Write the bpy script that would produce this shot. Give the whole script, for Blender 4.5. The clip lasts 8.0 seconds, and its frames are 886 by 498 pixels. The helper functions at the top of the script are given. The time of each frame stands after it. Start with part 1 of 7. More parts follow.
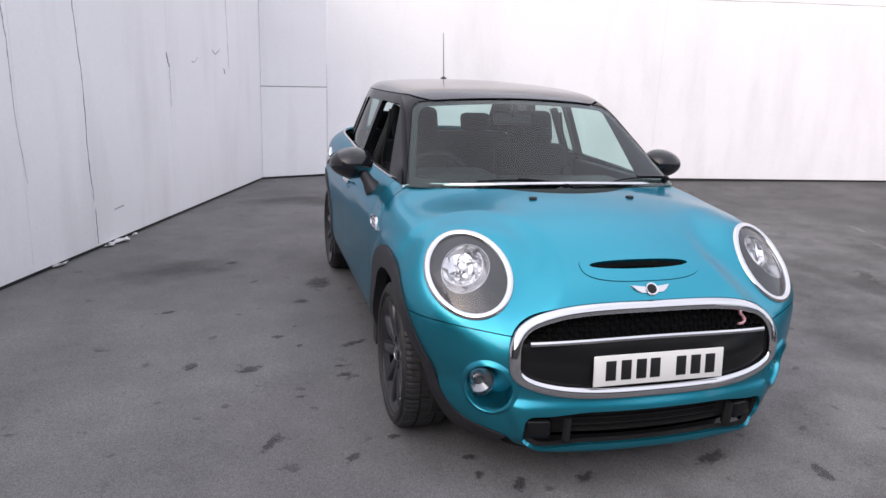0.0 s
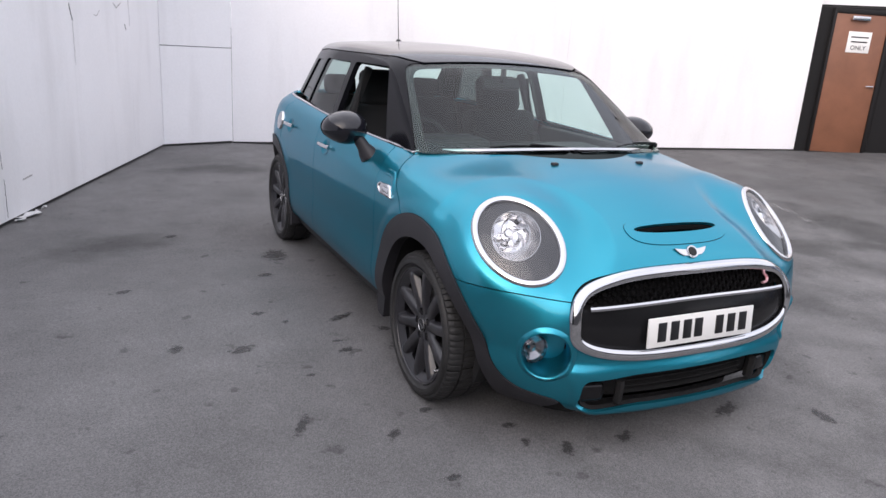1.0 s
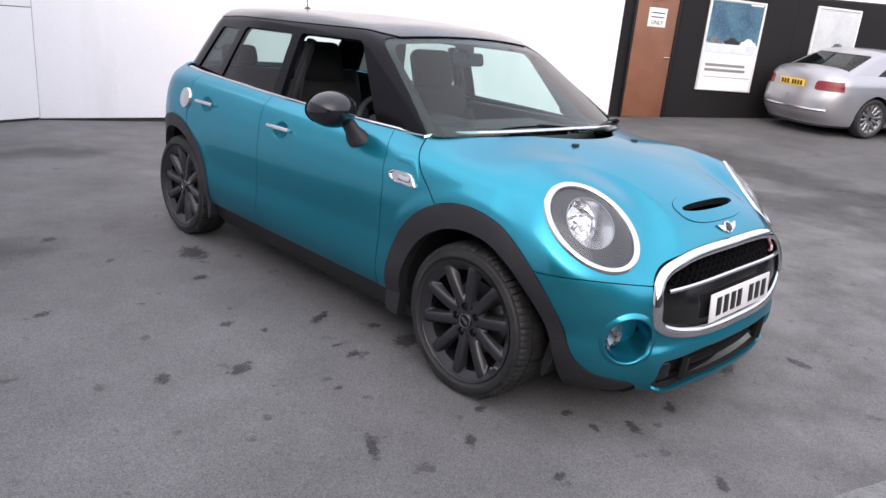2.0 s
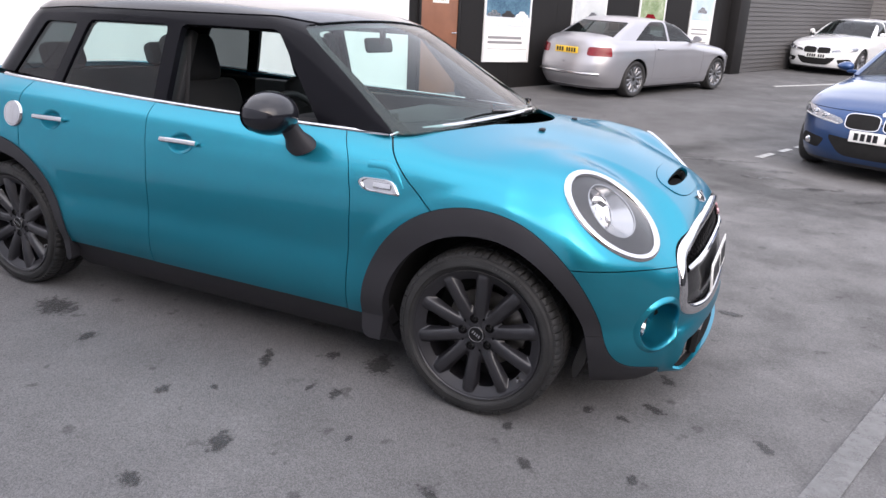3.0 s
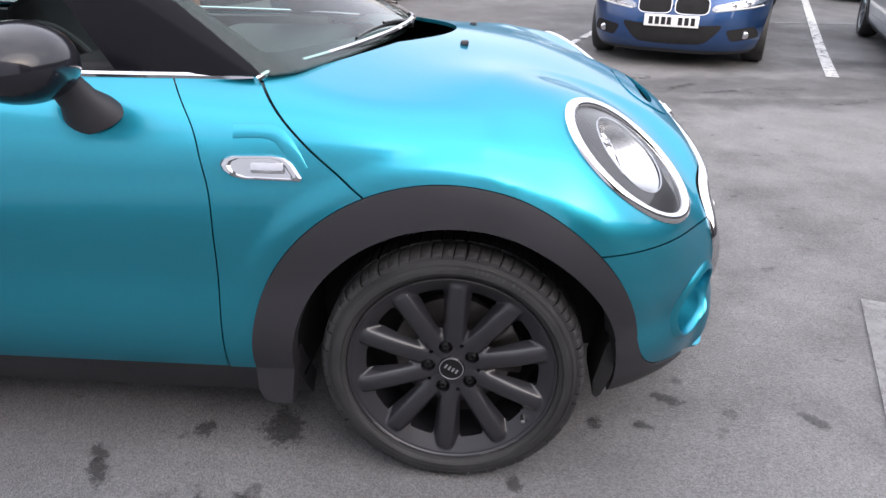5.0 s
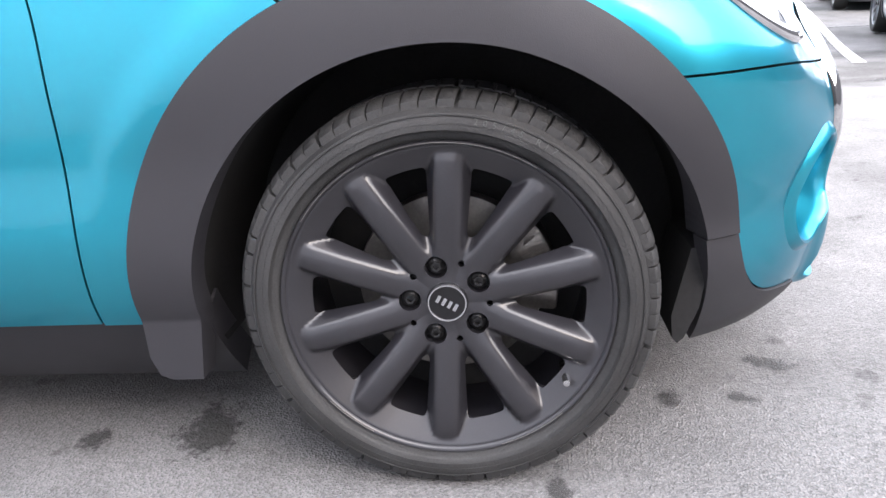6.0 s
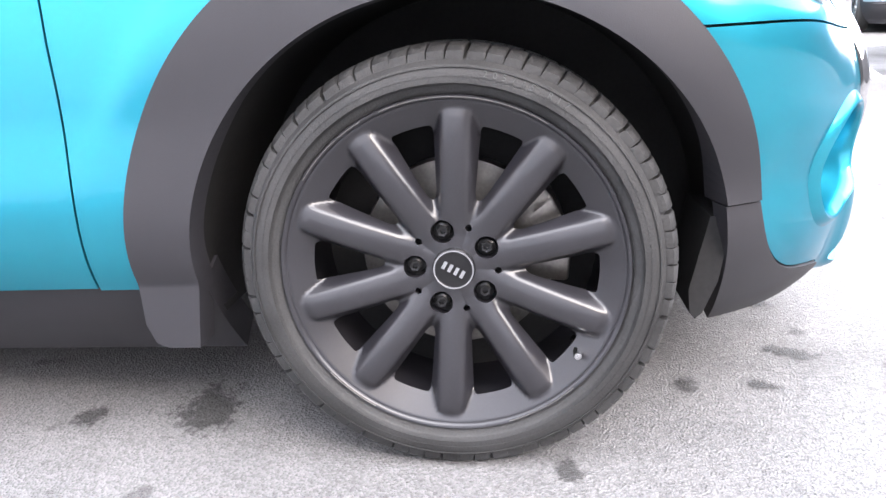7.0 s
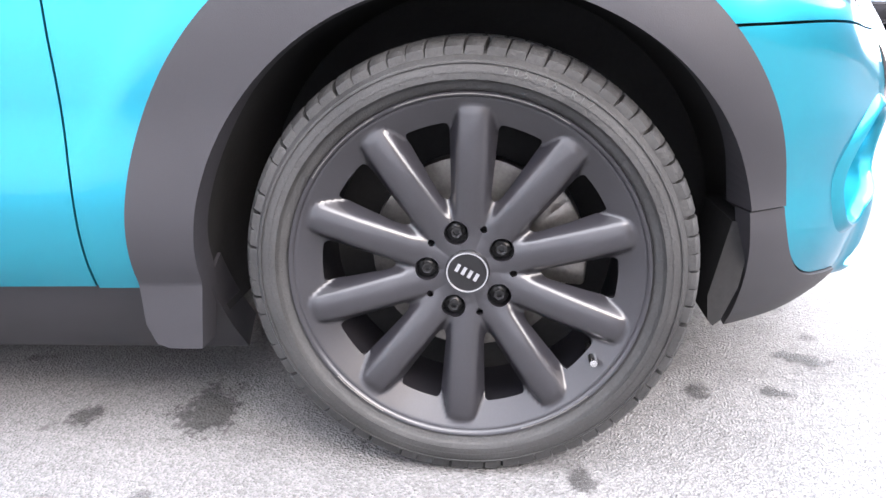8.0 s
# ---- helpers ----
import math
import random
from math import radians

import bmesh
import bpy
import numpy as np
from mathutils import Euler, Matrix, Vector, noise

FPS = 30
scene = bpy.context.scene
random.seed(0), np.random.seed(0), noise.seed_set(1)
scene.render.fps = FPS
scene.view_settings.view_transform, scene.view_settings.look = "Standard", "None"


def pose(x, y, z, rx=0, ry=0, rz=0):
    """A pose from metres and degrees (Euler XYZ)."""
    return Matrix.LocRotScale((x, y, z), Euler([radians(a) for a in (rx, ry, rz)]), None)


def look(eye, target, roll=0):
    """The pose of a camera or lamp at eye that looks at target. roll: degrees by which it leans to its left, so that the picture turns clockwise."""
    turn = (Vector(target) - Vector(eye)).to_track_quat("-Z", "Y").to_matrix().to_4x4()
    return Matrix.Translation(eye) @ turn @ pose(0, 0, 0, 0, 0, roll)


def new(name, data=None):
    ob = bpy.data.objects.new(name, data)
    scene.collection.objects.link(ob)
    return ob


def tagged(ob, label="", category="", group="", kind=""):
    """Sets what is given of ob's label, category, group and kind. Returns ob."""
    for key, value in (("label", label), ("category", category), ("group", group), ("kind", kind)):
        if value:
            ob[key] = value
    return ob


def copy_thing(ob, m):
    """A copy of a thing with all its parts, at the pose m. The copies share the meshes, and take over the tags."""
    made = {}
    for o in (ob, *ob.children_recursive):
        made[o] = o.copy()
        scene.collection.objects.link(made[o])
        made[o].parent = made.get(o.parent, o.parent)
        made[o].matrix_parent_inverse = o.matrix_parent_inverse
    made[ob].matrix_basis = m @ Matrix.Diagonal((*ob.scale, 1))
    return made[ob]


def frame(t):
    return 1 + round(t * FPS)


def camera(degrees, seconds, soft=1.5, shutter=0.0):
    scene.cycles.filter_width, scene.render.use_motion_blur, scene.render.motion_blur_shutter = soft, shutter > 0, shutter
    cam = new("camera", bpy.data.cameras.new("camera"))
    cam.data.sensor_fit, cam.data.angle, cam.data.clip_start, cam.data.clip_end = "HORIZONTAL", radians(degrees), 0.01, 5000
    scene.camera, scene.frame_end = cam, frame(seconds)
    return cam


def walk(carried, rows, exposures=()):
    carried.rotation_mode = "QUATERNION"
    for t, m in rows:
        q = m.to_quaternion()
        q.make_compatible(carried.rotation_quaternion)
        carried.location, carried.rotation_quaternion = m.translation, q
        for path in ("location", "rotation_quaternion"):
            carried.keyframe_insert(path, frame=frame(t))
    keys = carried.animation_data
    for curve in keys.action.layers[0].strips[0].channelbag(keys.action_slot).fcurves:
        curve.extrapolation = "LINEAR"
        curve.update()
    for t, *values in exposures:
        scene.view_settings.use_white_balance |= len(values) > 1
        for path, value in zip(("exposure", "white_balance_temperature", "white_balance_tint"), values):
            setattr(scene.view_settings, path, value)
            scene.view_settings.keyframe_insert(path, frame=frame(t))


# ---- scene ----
cam = camera(63.8, 8.0)
PATH = [
    (0, (-1.401, -2.769, 1.487), (-0.88, -0.9, 1.0), 2.1),
    (0.5, (-1.665, -2.673, 1.443), (-0.993, -0.85, 0.967), 2.7),
    (1, (-1.989, -2.469, 1.429), (-1.126, -0.751, 0.877), 3.8),
    (1.2, (-2.108, -2.334, 1.407), (-1.149, -0.664, 0.869), 2.6),
    (2.3, (-2.872, -1.468, 1.387), (-1.388, -0.265, 0.795), 5.2),
    (2.5, (-2.903, -1.295, 1.357), (-1.345, -0.18, 0.784), 3.7),
    (3, (-2.976, -0.852, 1.35), (-1.25, -0.04, 0.75), 2.8),
    (3.5, (-2.98, -0.479, 1.348), (-1.141, -0.012, 0.717), 0.2),
    (4, (-2.833, -0.224, 1.341), (-0.967, 0.033, 0.668), -1.6),
    (4.2, (-2.731, -0.133, 1.322), (-0.867, 0.013, 0.613), -1.0),
    (5.3, (-2.033, -0.091, 1.124), (-0.217, 0.088, 0.306), -0.4),
    (5.5, (-1.916, -0.088, 1.006), (-0.087, 0.082, 0.217), -1.5),
    (6, (-1.778, -0.081, 0.723), (0.104, 0.114, 0.074), -4.0),
    (6.5, (-1.765, -0.085, 0.636), (0.129, 0.155, 0.039), -3.7),
    (7, (-1.764, -0.086, 0.631), (0.133, 0.149, 0.044), -3.5),
    (7.5, (-1.768, -0.077, 0.632), (0.133, 0.145, 0.052), -3.3),
    (8, (-1.731, -0.051, 0.635), (0.162, 0.158, 0.026), -2.4),
]
EXPOSURES = [(t, stops, 6440 if t < 5 else 6480, 17 if t < 5 else 15) for t, stops in ((0, 0.74), (0.5, 0.82), (1, 0.85), (2.5, 1.18), (3.5, 1.26), (5.5, 1.93), (6, 2.7), (6.5, 3.12), (7, 3.34), (8, 3.54))]
walk(cam, [(t, look(eye, target, roll)) for t, eye, target, roll in PATH], EXPOSURES)

# ---- sky and sun: a bright, even overcast ----
SUN_EL, SUN_ROT = radians(30), radians(235)
world = bpy.data.worlds.new("overcast_sky")
scene.world = world
world.use_nodes = True
wn, wl = world.node_tree.nodes, world.node_tree.links
wn.clear()
sky = wn.new("ShaderNodeTexSky")
sky.sky_type, sky.sun_disc, sky.sun_elevation, sky.sun_rotation = "NISHITA", False, SUN_EL, SUN_ROT
sky.air_density, sky.dust_density = 1.0, 4.0
bg_sky = wn.new("ShaderNodeBackground")
bg_sky.inputs["Strength"].default_value = 0.05
wl.new(sky.outputs[0], bg_sky.inputs["Color"])
cloud = wn.new("ShaderNodeTexNoise")
cloud.inputs["Scale"].default_value, cloud.inputs["Detail"].default_value = 2.2, 5
cloud_ramp = wn.new("ShaderNodeValToRGB")
cloud_ramp.color_ramp.elements[0].color, cloud_ramp.color_ramp.elements[1].color = (0.62, 0.65, 0.70, 1), (1, 1, 1, 1)
cloud_ramp.color_ramp.elements[0].position, cloud_ramp.color_ramp.elements[1].position = 0.3, 0.7
bg_cloud = wn.new("ShaderNodeBackground")
wl.new(cloud.outputs["Fac"], cloud_ramp.inputs[0])
wl.new(cloud_ramp.outputs[0], bg_cloud.inputs["Color"])
# an overcast dome is about three times as bright overhead as at the horizon
sky_at, sky_split, sky_rise = wn.new("ShaderNodeTexCoord"), wn.new("ShaderNodeSeparateXYZ"), wn.new("ShaderNodeMapRange")
sky_rise.inputs[1].default_value, sky_rise.inputs[2].default_value = 0.0, 1.0
sky_rise.inputs[3].default_value, sky_rise.inputs[4].default_value = 0.62, 1.10
wl.new(sky_at.outputs["Generated"], sky_split.inputs[0])
wl.new(sky_split.outputs[2], sky_rise.inputs[0])
wl.new(sky_rise.outputs[0], bg_cloud.inputs["Strength"])
both = wn.new("ShaderNodeAddShader")
world_out = wn.new("ShaderNodeOutputWorld")
wl.new(bg_sky.outputs[0], both.inputs[0])
wl.new(bg_cloud.outputs[0], both.inputs[1])
wl.new(both.outputs[0], world_out.inputs[0])
sun = new("sun", bpy.data.lights.new("sun", "SUN"))
sun.data.energy, sun.data.angle, sun.data.color = 0.65, radians(70), (1.0, 0.97, 0.93)
sun.matrix_world = look((-9.5, -6.5, 6.5), (0, 0, 0))


# ---- materials ----
def material(name, color, rough=0.5, metal=0.0, vary=0.12, scale=6.0, fine=90.0, bump=0.0, coat=0.0, spec=0.5, rough_vary=0.08, dark=None, coat_rough=0.03):
    """A node material with colour and gloss that vary at two scales, and fine relief."""
    m = bpy.data.materials.new(name)
    m.use_nodes = True
    n, k = m.node_tree.nodes, m.node_tree.links
    p = n["Principled BSDF"]
    p.inputs["Metallic"].default_value = metal
    p.inputs["Specular IOR Level"].default_value = spec
    p.inputs["Coat Weight"].default_value, p.inputs["Coat Roughness"].default_value = coat, coat_rough
    where = n.new("ShaderNodeTexCoord")
    a, b = n.new("ShaderNodeTexNoise"), n.new("ShaderNodeTexNoise")
    a.inputs["Scale"].default_value, a.inputs["Detail"].default_value = scale, 6
    b.inputs["Scale"].default_value, b.inputs["Detail"].default_value = fine, 4
    for t in (a, b):
        k.new(where.outputs["Object"], t.inputs["Vector"])
    both_n = n.new("ShaderNodeMix")
    both_n.data_type = "FLOAT"
    both_n.inputs[0].default_value = 0.4
    k.new(a.outputs["Fac"], both_n.inputs[2])
    k.new(b.outputs["Fac"], both_n.inputs[3])
    ramp = n.new("ShaderNodeValToRGB")
    lo = dark or [c * (1 - vary) for c in color]
    hi = [min(1, c * (1 + vary)) for c in color]
    ramp.color_ramp.elements[0].color, ramp.color_ramp.elements[1].color = (*lo, 1), (*hi, 1)
    ramp.color_ramp.elements[0].position, ramp.color_ramp.elements[1].position = 0.3, 0.7
    k.new(both_n.outputs[0], ramp.inputs[0])
    k.new(ramp.outputs[0], p.inputs["Base Color"])
    rr = n.new("ShaderNodeMapRange")
    rr.inputs[3].default_value, rr.inputs[4].default_value = max(0.0, rough - rough_vary), min(1.0, rough + rough_vary)
    k.new(a.outputs["Fac"], rr.inputs[0])
    k.new(rr.outputs[0], p.inputs["Roughness"])
    if bump:
        bp = n.new("ShaderNodeBump")
        bp.inputs["Strength"].default_value, bp.inputs["Distance"].default_value = min(1.0, bump * 4), bump * 0.02
        k.new(b.outputs["Fac"], bp.inputs["Height"])
        k.new(bp.outputs[0], p.inputs["Normal"])
    return m


def glass(name, tint, rough=0.0, clear=0.85):
    """Thin automotive glass: a tinted see-through sheet with a mirror-like skin."""
    m = bpy.data.materials.new(name)
    m.use_nodes = True
    n, k = m.node_tree.nodes, m.node_tree.links
    n.clear()
    out, mix = n.new("ShaderNodeOutputMaterial"), n.new("ShaderNodeMixShader")
    tr, gl, fr = n.new("ShaderNodeBsdfTransparent"), n.new("ShaderNodeBsdfGlossy"), n.new("ShaderNodeLayerWeight")
    tr.inputs["Color"].default_value = (*[c * clear for c in tint], 1)
    gl.inputs["Roughness"].default_value = rough
    fr.inputs["Blend"].default_value = 0.5
    power, gain = n.new("ShaderNodeMath"), n.new("ShaderNodeMath")
    power.operation, gain.operation = "POWER", "MULTIPLY_ADD"
    power.inputs[1].default_value, gain.inputs[1].default_value, gain.inputs[2].default_value = 5.0, 0.75, 0.05
    k.new(fr.outputs["Facing"], power.inputs[0])
    k.new(power.outputs[0], gain.inputs[0])
    k.new(gain.outputs[0], mix.inputs[0])
    k.new(tr.outputs[0], mix.inputs[1])
    k.new(gl.outputs[0], mix.inputs[2])
    k.new(mix.outputs[0], out.inputs[0])
    return m


TEAL = material("teal_metallic_paint", (0.018, 0.285, 0.385), 0.33, 0.90, 0.02, 3, 900, 0.0, coat=0.6, coat_rough=0.09, rough_vary=0.015)
TEAL.node_tree.nodes["Principled BSDF"].inputs["Specular Tint"].default_value = (0.36, 0.43, 0.56, 1)
BLACK_PAINT = material("black_metallic_paint", (0.010, 0.010, 0.014), 0.2, 0.0, 0.2, 3, 900, coat=0.5, spec=0.25)
PLASTIC = material("grained_black_plastic", (0.0175, 0.0168, 0.0205), 0.58, 0, 0.15, 5, 700, 0.05)
DARK = material("dark_underbody", (0.017, 0.017, 0.0175), 0.85, 0, 0.3, 8, 120, 0.05, spec=0.12)
GLOSS_BLACK = material("gloss_black_plastic", (0.010, 0.010, 0.011), 0.15, 0, 0.2, 5, 300, spec=0.25)
CHROME = material("chrome", (0.62, 0.62, 0.635), 0.07, 1.0, 0.04, 6, 200, rough_vary=0.03)
BRUSHED = material("satin_silver", (0.62, 0.62, 0.63), 0.25, 1.0, 0.06, 6, 300)
MOULDED = material("moulded_rubber_mark", (0.06, 0.06, 0.06), 0.6, 0, 0.2, 20, 200)
RUBBER = material("tyre_rubber", (0.0205, 0.0203, 0.0205), 0.62, 0, 0.55, 14, 260, 0.12)
RIM = material("dark_grey_wheel_paint", (0.0165, 0.016, 0.0195), 0.38, 0.2, 0.2, 9, 300, coat=0.5, rough_vary=0.06, coat_rough=0.10)
PARKED_RIM = material("dull_alloy_wheel", (0.26, 0.26, 0.27), 0.38, 0.9, 0.12, 6, 300)
POSTER_TEXT = material("faded_poster_print", (0.22, 0.22, 0.23), 0.5, 0, 0.1, 20, 200)
STEEL = material("worn_brake_steel", (0.17, 0.16, 0.15), 0.4, 0.9, 0.3, 20, 200, 0.05)
FABRIC = material("charcoal_seat_fabric", (0.013, 0.013, 0.015), 0.9, 0, 0.25, 12, 500, 0.1)
DASH = material("charcoal_dash_plastic", (0.020, 0.020, 0.022), 0.6, 0, 0.15, 8, 40)
SCREEN_GLASS = glass("windscreen_glass", (0.80, 0.97, 0.93), clear=0.88)
DOOR_GLASS = glass("door_glass", (0.84, 0.98, 0.95), clear=0.92)
DARK_GLASS = glass("privacy_glass", (0.30, 0.36, 0.36))
PRIVACY = glass("dark_privacy_glass", (0.10, 0.12, 0.12))
REAR_GLASS = glass("tinted_rear_glass", (0.68, 0.80, 0.77))
LENS = glass("lamp_lens", (0.96, 0.97, 0.98))
PLATE_WHITE = material("white_number_plate", (0.78, 0.78, 0.76), 0.35, 0, 0.03, 8, 200)
PLATE_YELLOW = material("yellow_number_plate", (0.80, 0.52, 0.04), 0.35, 0, 0.04, 8, 200)
INK = material("black_lettering", (0.01, 0.01, 0.012), 0.4, 0, 0.1)
LAMP_BOWL = material("headlamp_reflector", (0.80, 0.80, 0.82), 0.12, 1.0, 0.1, 30, 160, 0.06)
FOG_BOWL = material("fog_lamp_reflector", (0.40, 0.40, 0.42), 0.18, 1.0, 0.1, 30, 160)
BOLT = material("black_wheel_bolt", (0.02, 0.02, 0.021), 0.3, 0.6, 0.2, 30, 300)
LAMP_GREY = material("headlamp_grey_bezel", (0.055, 0.055, 0.06), 0.3, 0.3, 0.1, 8, 200)
PILLAR = material("gloss_black_pillar", (0.006, 0.006, 0.008), 0.16, 0, 0.2, 5, 300, spec=0.10)
RED_LENS = material("red_tail_lens", (0.16, 0.006, 0.012), 0.15, 0, 0.2, 30, 120, coat=0.2, spec=0.3)


# ---- building blocks ----
def spline(xs, ys):
    """A smooth curve through a few knots; constant beyond them."""
    xs, ys = np.array(xs, float), np.array(ys, float)
    slope = np.gradient(ys, xs)

    def at(x):
        x = np.clip(np.asarray(x, float), xs[0], xs[-1])
        i = np.clip(np.searchsorted(xs, x) - 1, 0, len(xs) - 2)
        h = xs[i + 1] - xs[i]
        t = (x - xs[i]) / h
        return ((2 * t**3 - 3 * t**2 + 1) * ys[i] + (t**3 - 2 * t**2 + t) * h * slope[i]
                + (3 * t**2 - 2 * t**3) * ys[i + 1] + (t**3 - t**2) * h * slope[i + 1])
    return at


def smax(a, b, k):
    """The larger of two fields, with the edge between them rounded over k."""
    h = np.maximum(k - np.abs(a - b), 0) / k
    return np.maximum(a, b) + h * h * k * 0.25


def step(x, a, b):
    t = np.clip((np.asarray(x, float) - a) / (b - a), 0, 1)
    return t * t * (3 - 2 * t)


def normals_of(field, v):
    e = 2e-3
    g = np.stack([field(*(v + d).T) - field(*(v - d).T) for d in np.eye(3) * e], 1)
    return g / np.maximum(np.linalg.norm(g, axis=1), 1e-9)[:, None]


def shell(field, y0, y1, z0, lo, hi, turn, along, reach=1.6):
    """A sheet of quads wrapped on the surface field = 0, found from an axis at height z0 from y0 to y1.
    lo, hi: degrees round the axis; turn: degrees a step; along: metres a step."""
    phi = np.radians(np.linspace(lo, hi, int((hi - lo) / turn) + 1))
    cap = np.radians(np.linspace(0.6, 90, int(90 / turn) + 1))
    rows = [(y0, -math.cos(c), math.sin(c)) for c in cap]
    rows += [(y, 0.0, 1.0) for y in np.linspace(y0, y1, int((y1 - y0) / along) + 1)[1:-1]]
    rows += [(y1, math.cos(c), math.sin(c)) for c in cap[::-1]]
    org = np.array([[(0, y, z0) for _ in phi] for y, _, _ in rows]).reshape(-1, 3)
    way = np.array([[(r * math.cos(p), d, r * math.sin(p)) for p in phi] for _, d, r in rows]).reshape(-1, 3)
    near = np.zeros(len(org))
    far = np.full(len(org), reach)
    found = np.zeros(len(org), bool)
    for t in np.linspace(0, reach, 60)[1:]:
        f = field(*(org + way * t).T)
        hit = (f > 0) & ~found
        far[hit] = t
        near[hit] = t - reach / 59
        found |= hit
    for _ in range(22):
        mid = (near + far) / 2
        out = field(*(org + way * mid[:, None]).T) > 0
        far, near = np.where(out, mid, far), np.where(out, near, mid)
    v = org + way * ((near + far) / 2)[:, None]
    n, m = len(rows), len(phi)
    i = (np.arange(n - 1)[:, None] * m + np.arange(m - 1)[None]).ravel()
    return v, [tuple(q) for q in np.stack([i, i + 1, i + m + 1, i + m], 1).tolist()]


def clip(v, faces, *rules):
    """Keeps of a sheet what has rule(x, y, z) < 0, cutting the faces along the edge."""
    for rule in rules:
        f = rule(*v.T)
        inside = f < 0
        out, extra, cut, base = [], [], {}, len(v)
        for q in faces:
            flags = [inside[i] for i in q]
            if all(flags):
                out.append(q)
            elif any(flags):
                poly = []
                for a, b in zip(q, q[1:] + q[:1]):
                    if inside[a]:
                        poly.append(a)
                    if inside[a] != inside[b]:
                        key = (min(a, b), max(a, b))
                        if key not in cut:
                            t = f[key[0]] / (f[key[0]] - f[key[1]])
                            cut[key] = base + len(extra)
                            extra.append(v[key[0]] + (v[key[1]] - v[key[0]]) * t)
                        poly.append(cut[key])
                if len(poly) > 2:
                    out.append(tuple(poly))
        if extra:
            v = np.concatenate([v, np.array(extra)])
        faces = out
        used = sorted({i for q in faces for i in q})
        renum = {o: i for i, o in enumerate(used)}
        v, faces = v[used] if used else v[:0], [tuple(renum[i] for i in q) for q in faces]
    return v, faces


def link(name, mesh, mat, parent=None, label=""):
    if mat:
        mesh.materials.append(mat)
    ob = new(name, mesh)
    ob.parent = parent
    if label:
        tagged(ob, label)
    return ob


def skin(name, v, faces, field, mat, parent, thick=0.012, lift=0.0, label=""):
    """A panel cut from a surface, with a turned-in edge all round and the surface's own smooth shading."""
    n = normals_of(field, v)
    v = v + n * lift
    a, b, c = (v[[q[i] for q in faces]] for i in range(3))
    if np.sum(np.cross(b - a, c - a) * n[[q[0] for q in faces]]) < 0:
        faces = [q[::-1] for q in faces]
    count = {}
    for q in faces:
        for a, b in zip(q, q[1:] + q[:1]):
            count[(min(a, b), max(a, b))] = count.get((min(a, b), max(a, b)), 0) + 1
    rim = [(a, b) for q in faces for a, b in zip(q, q[1:] + q[:1]) if count[(min(a, b), max(a, b))] == 1]
    edge = sorted({i for e in rim for i in e})
    at = {o: len(v) + 2 * i for i, o in enumerate(edge)}
    low = np.array([w for o in edge for w in (v[o], v[o] - n[o] * thick)]) if edge else v[:0]
    sides = [(b, a, at[a] + 1, at[b] + 1) for a, b in rim]
    sides = [(at[q[0]], at[q[1]], q[2], q[3]) for q in sides]
    allv = np.concatenate([v, low])
    mesh = bpy.data.meshes.new(name)
    mesh.from_pydata(allv.tolist(), [], list(faces) + sides)
    custom = [tuple(n[i]) for q in faces for i in q]
    for q in sides:
        a, b, c = (allv[i] for i in q[:3])
        w = np.cross(b - a, c - a)
        w = w / max(np.linalg.norm(w), 1e-9)
        custom += [tuple(w)] * 4
    mesh.polygons.foreach_set("use_smooth", [True] * len(mesh.polygons))
    mesh.normals_split_custom_set(custom)
    return link(name, mesh, mat, parent, label)


def from_bm(name, bm, mat, parent=None, label="", smooth=35):
    mesh = bpy.data.meshes.new(name)
    bmesh.ops.recalc_face_normals(bm, faces=bm.faces)
    bm.to_mesh(mesh)
    bm.free()
    if smooth:
        mesh.polygons.foreach_set("use_smooth", [True] * len(mesh.polygons))
        mesh.set_sharp_from_angle(angle=radians(smooth))
    return link(name, mesh, mat, parent, label)


def box(bm, x0, x1, y0, y1, z0, z1, bevel=0.0, m=None, seg=2):
    r = bmesh.ops.create_cube(bm, size=1)["verts"]
    mat = Matrix.Translation(((x0 + x1) / 2, (y0 + y1) / 2, (z0 + z1) / 2)) @ Matrix.Diagonal((x1 - x0, y1 - y0, z1 - z0, 1))
    bmesh.ops.transform(bm, matrix=mat, verts=r)
    if bevel:
        g = bmesh.ops.bevel(bm, geom=list({e for w in r for e in w.link_edges}), offset=bevel, segments=seg, affect="EDGES", profile=0.5)
        r = list({w for f in g["faces"] for w in f.verts} | {w for w in r if w.is_valid})
    if m is not None:
        bmesh.ops.transform(bm, matrix=m, verts=r)
    return r


def solid_box(name, x0, x1, y0, y1, z0, z1, mat, parent=None, bevel=0.0, m=None, label=""):
    bm = bmesh.new()
    box(bm, x0, x1, y0, y1, z0, z1, bevel, m)
    return from_bm(name, bm, mat, parent, label)


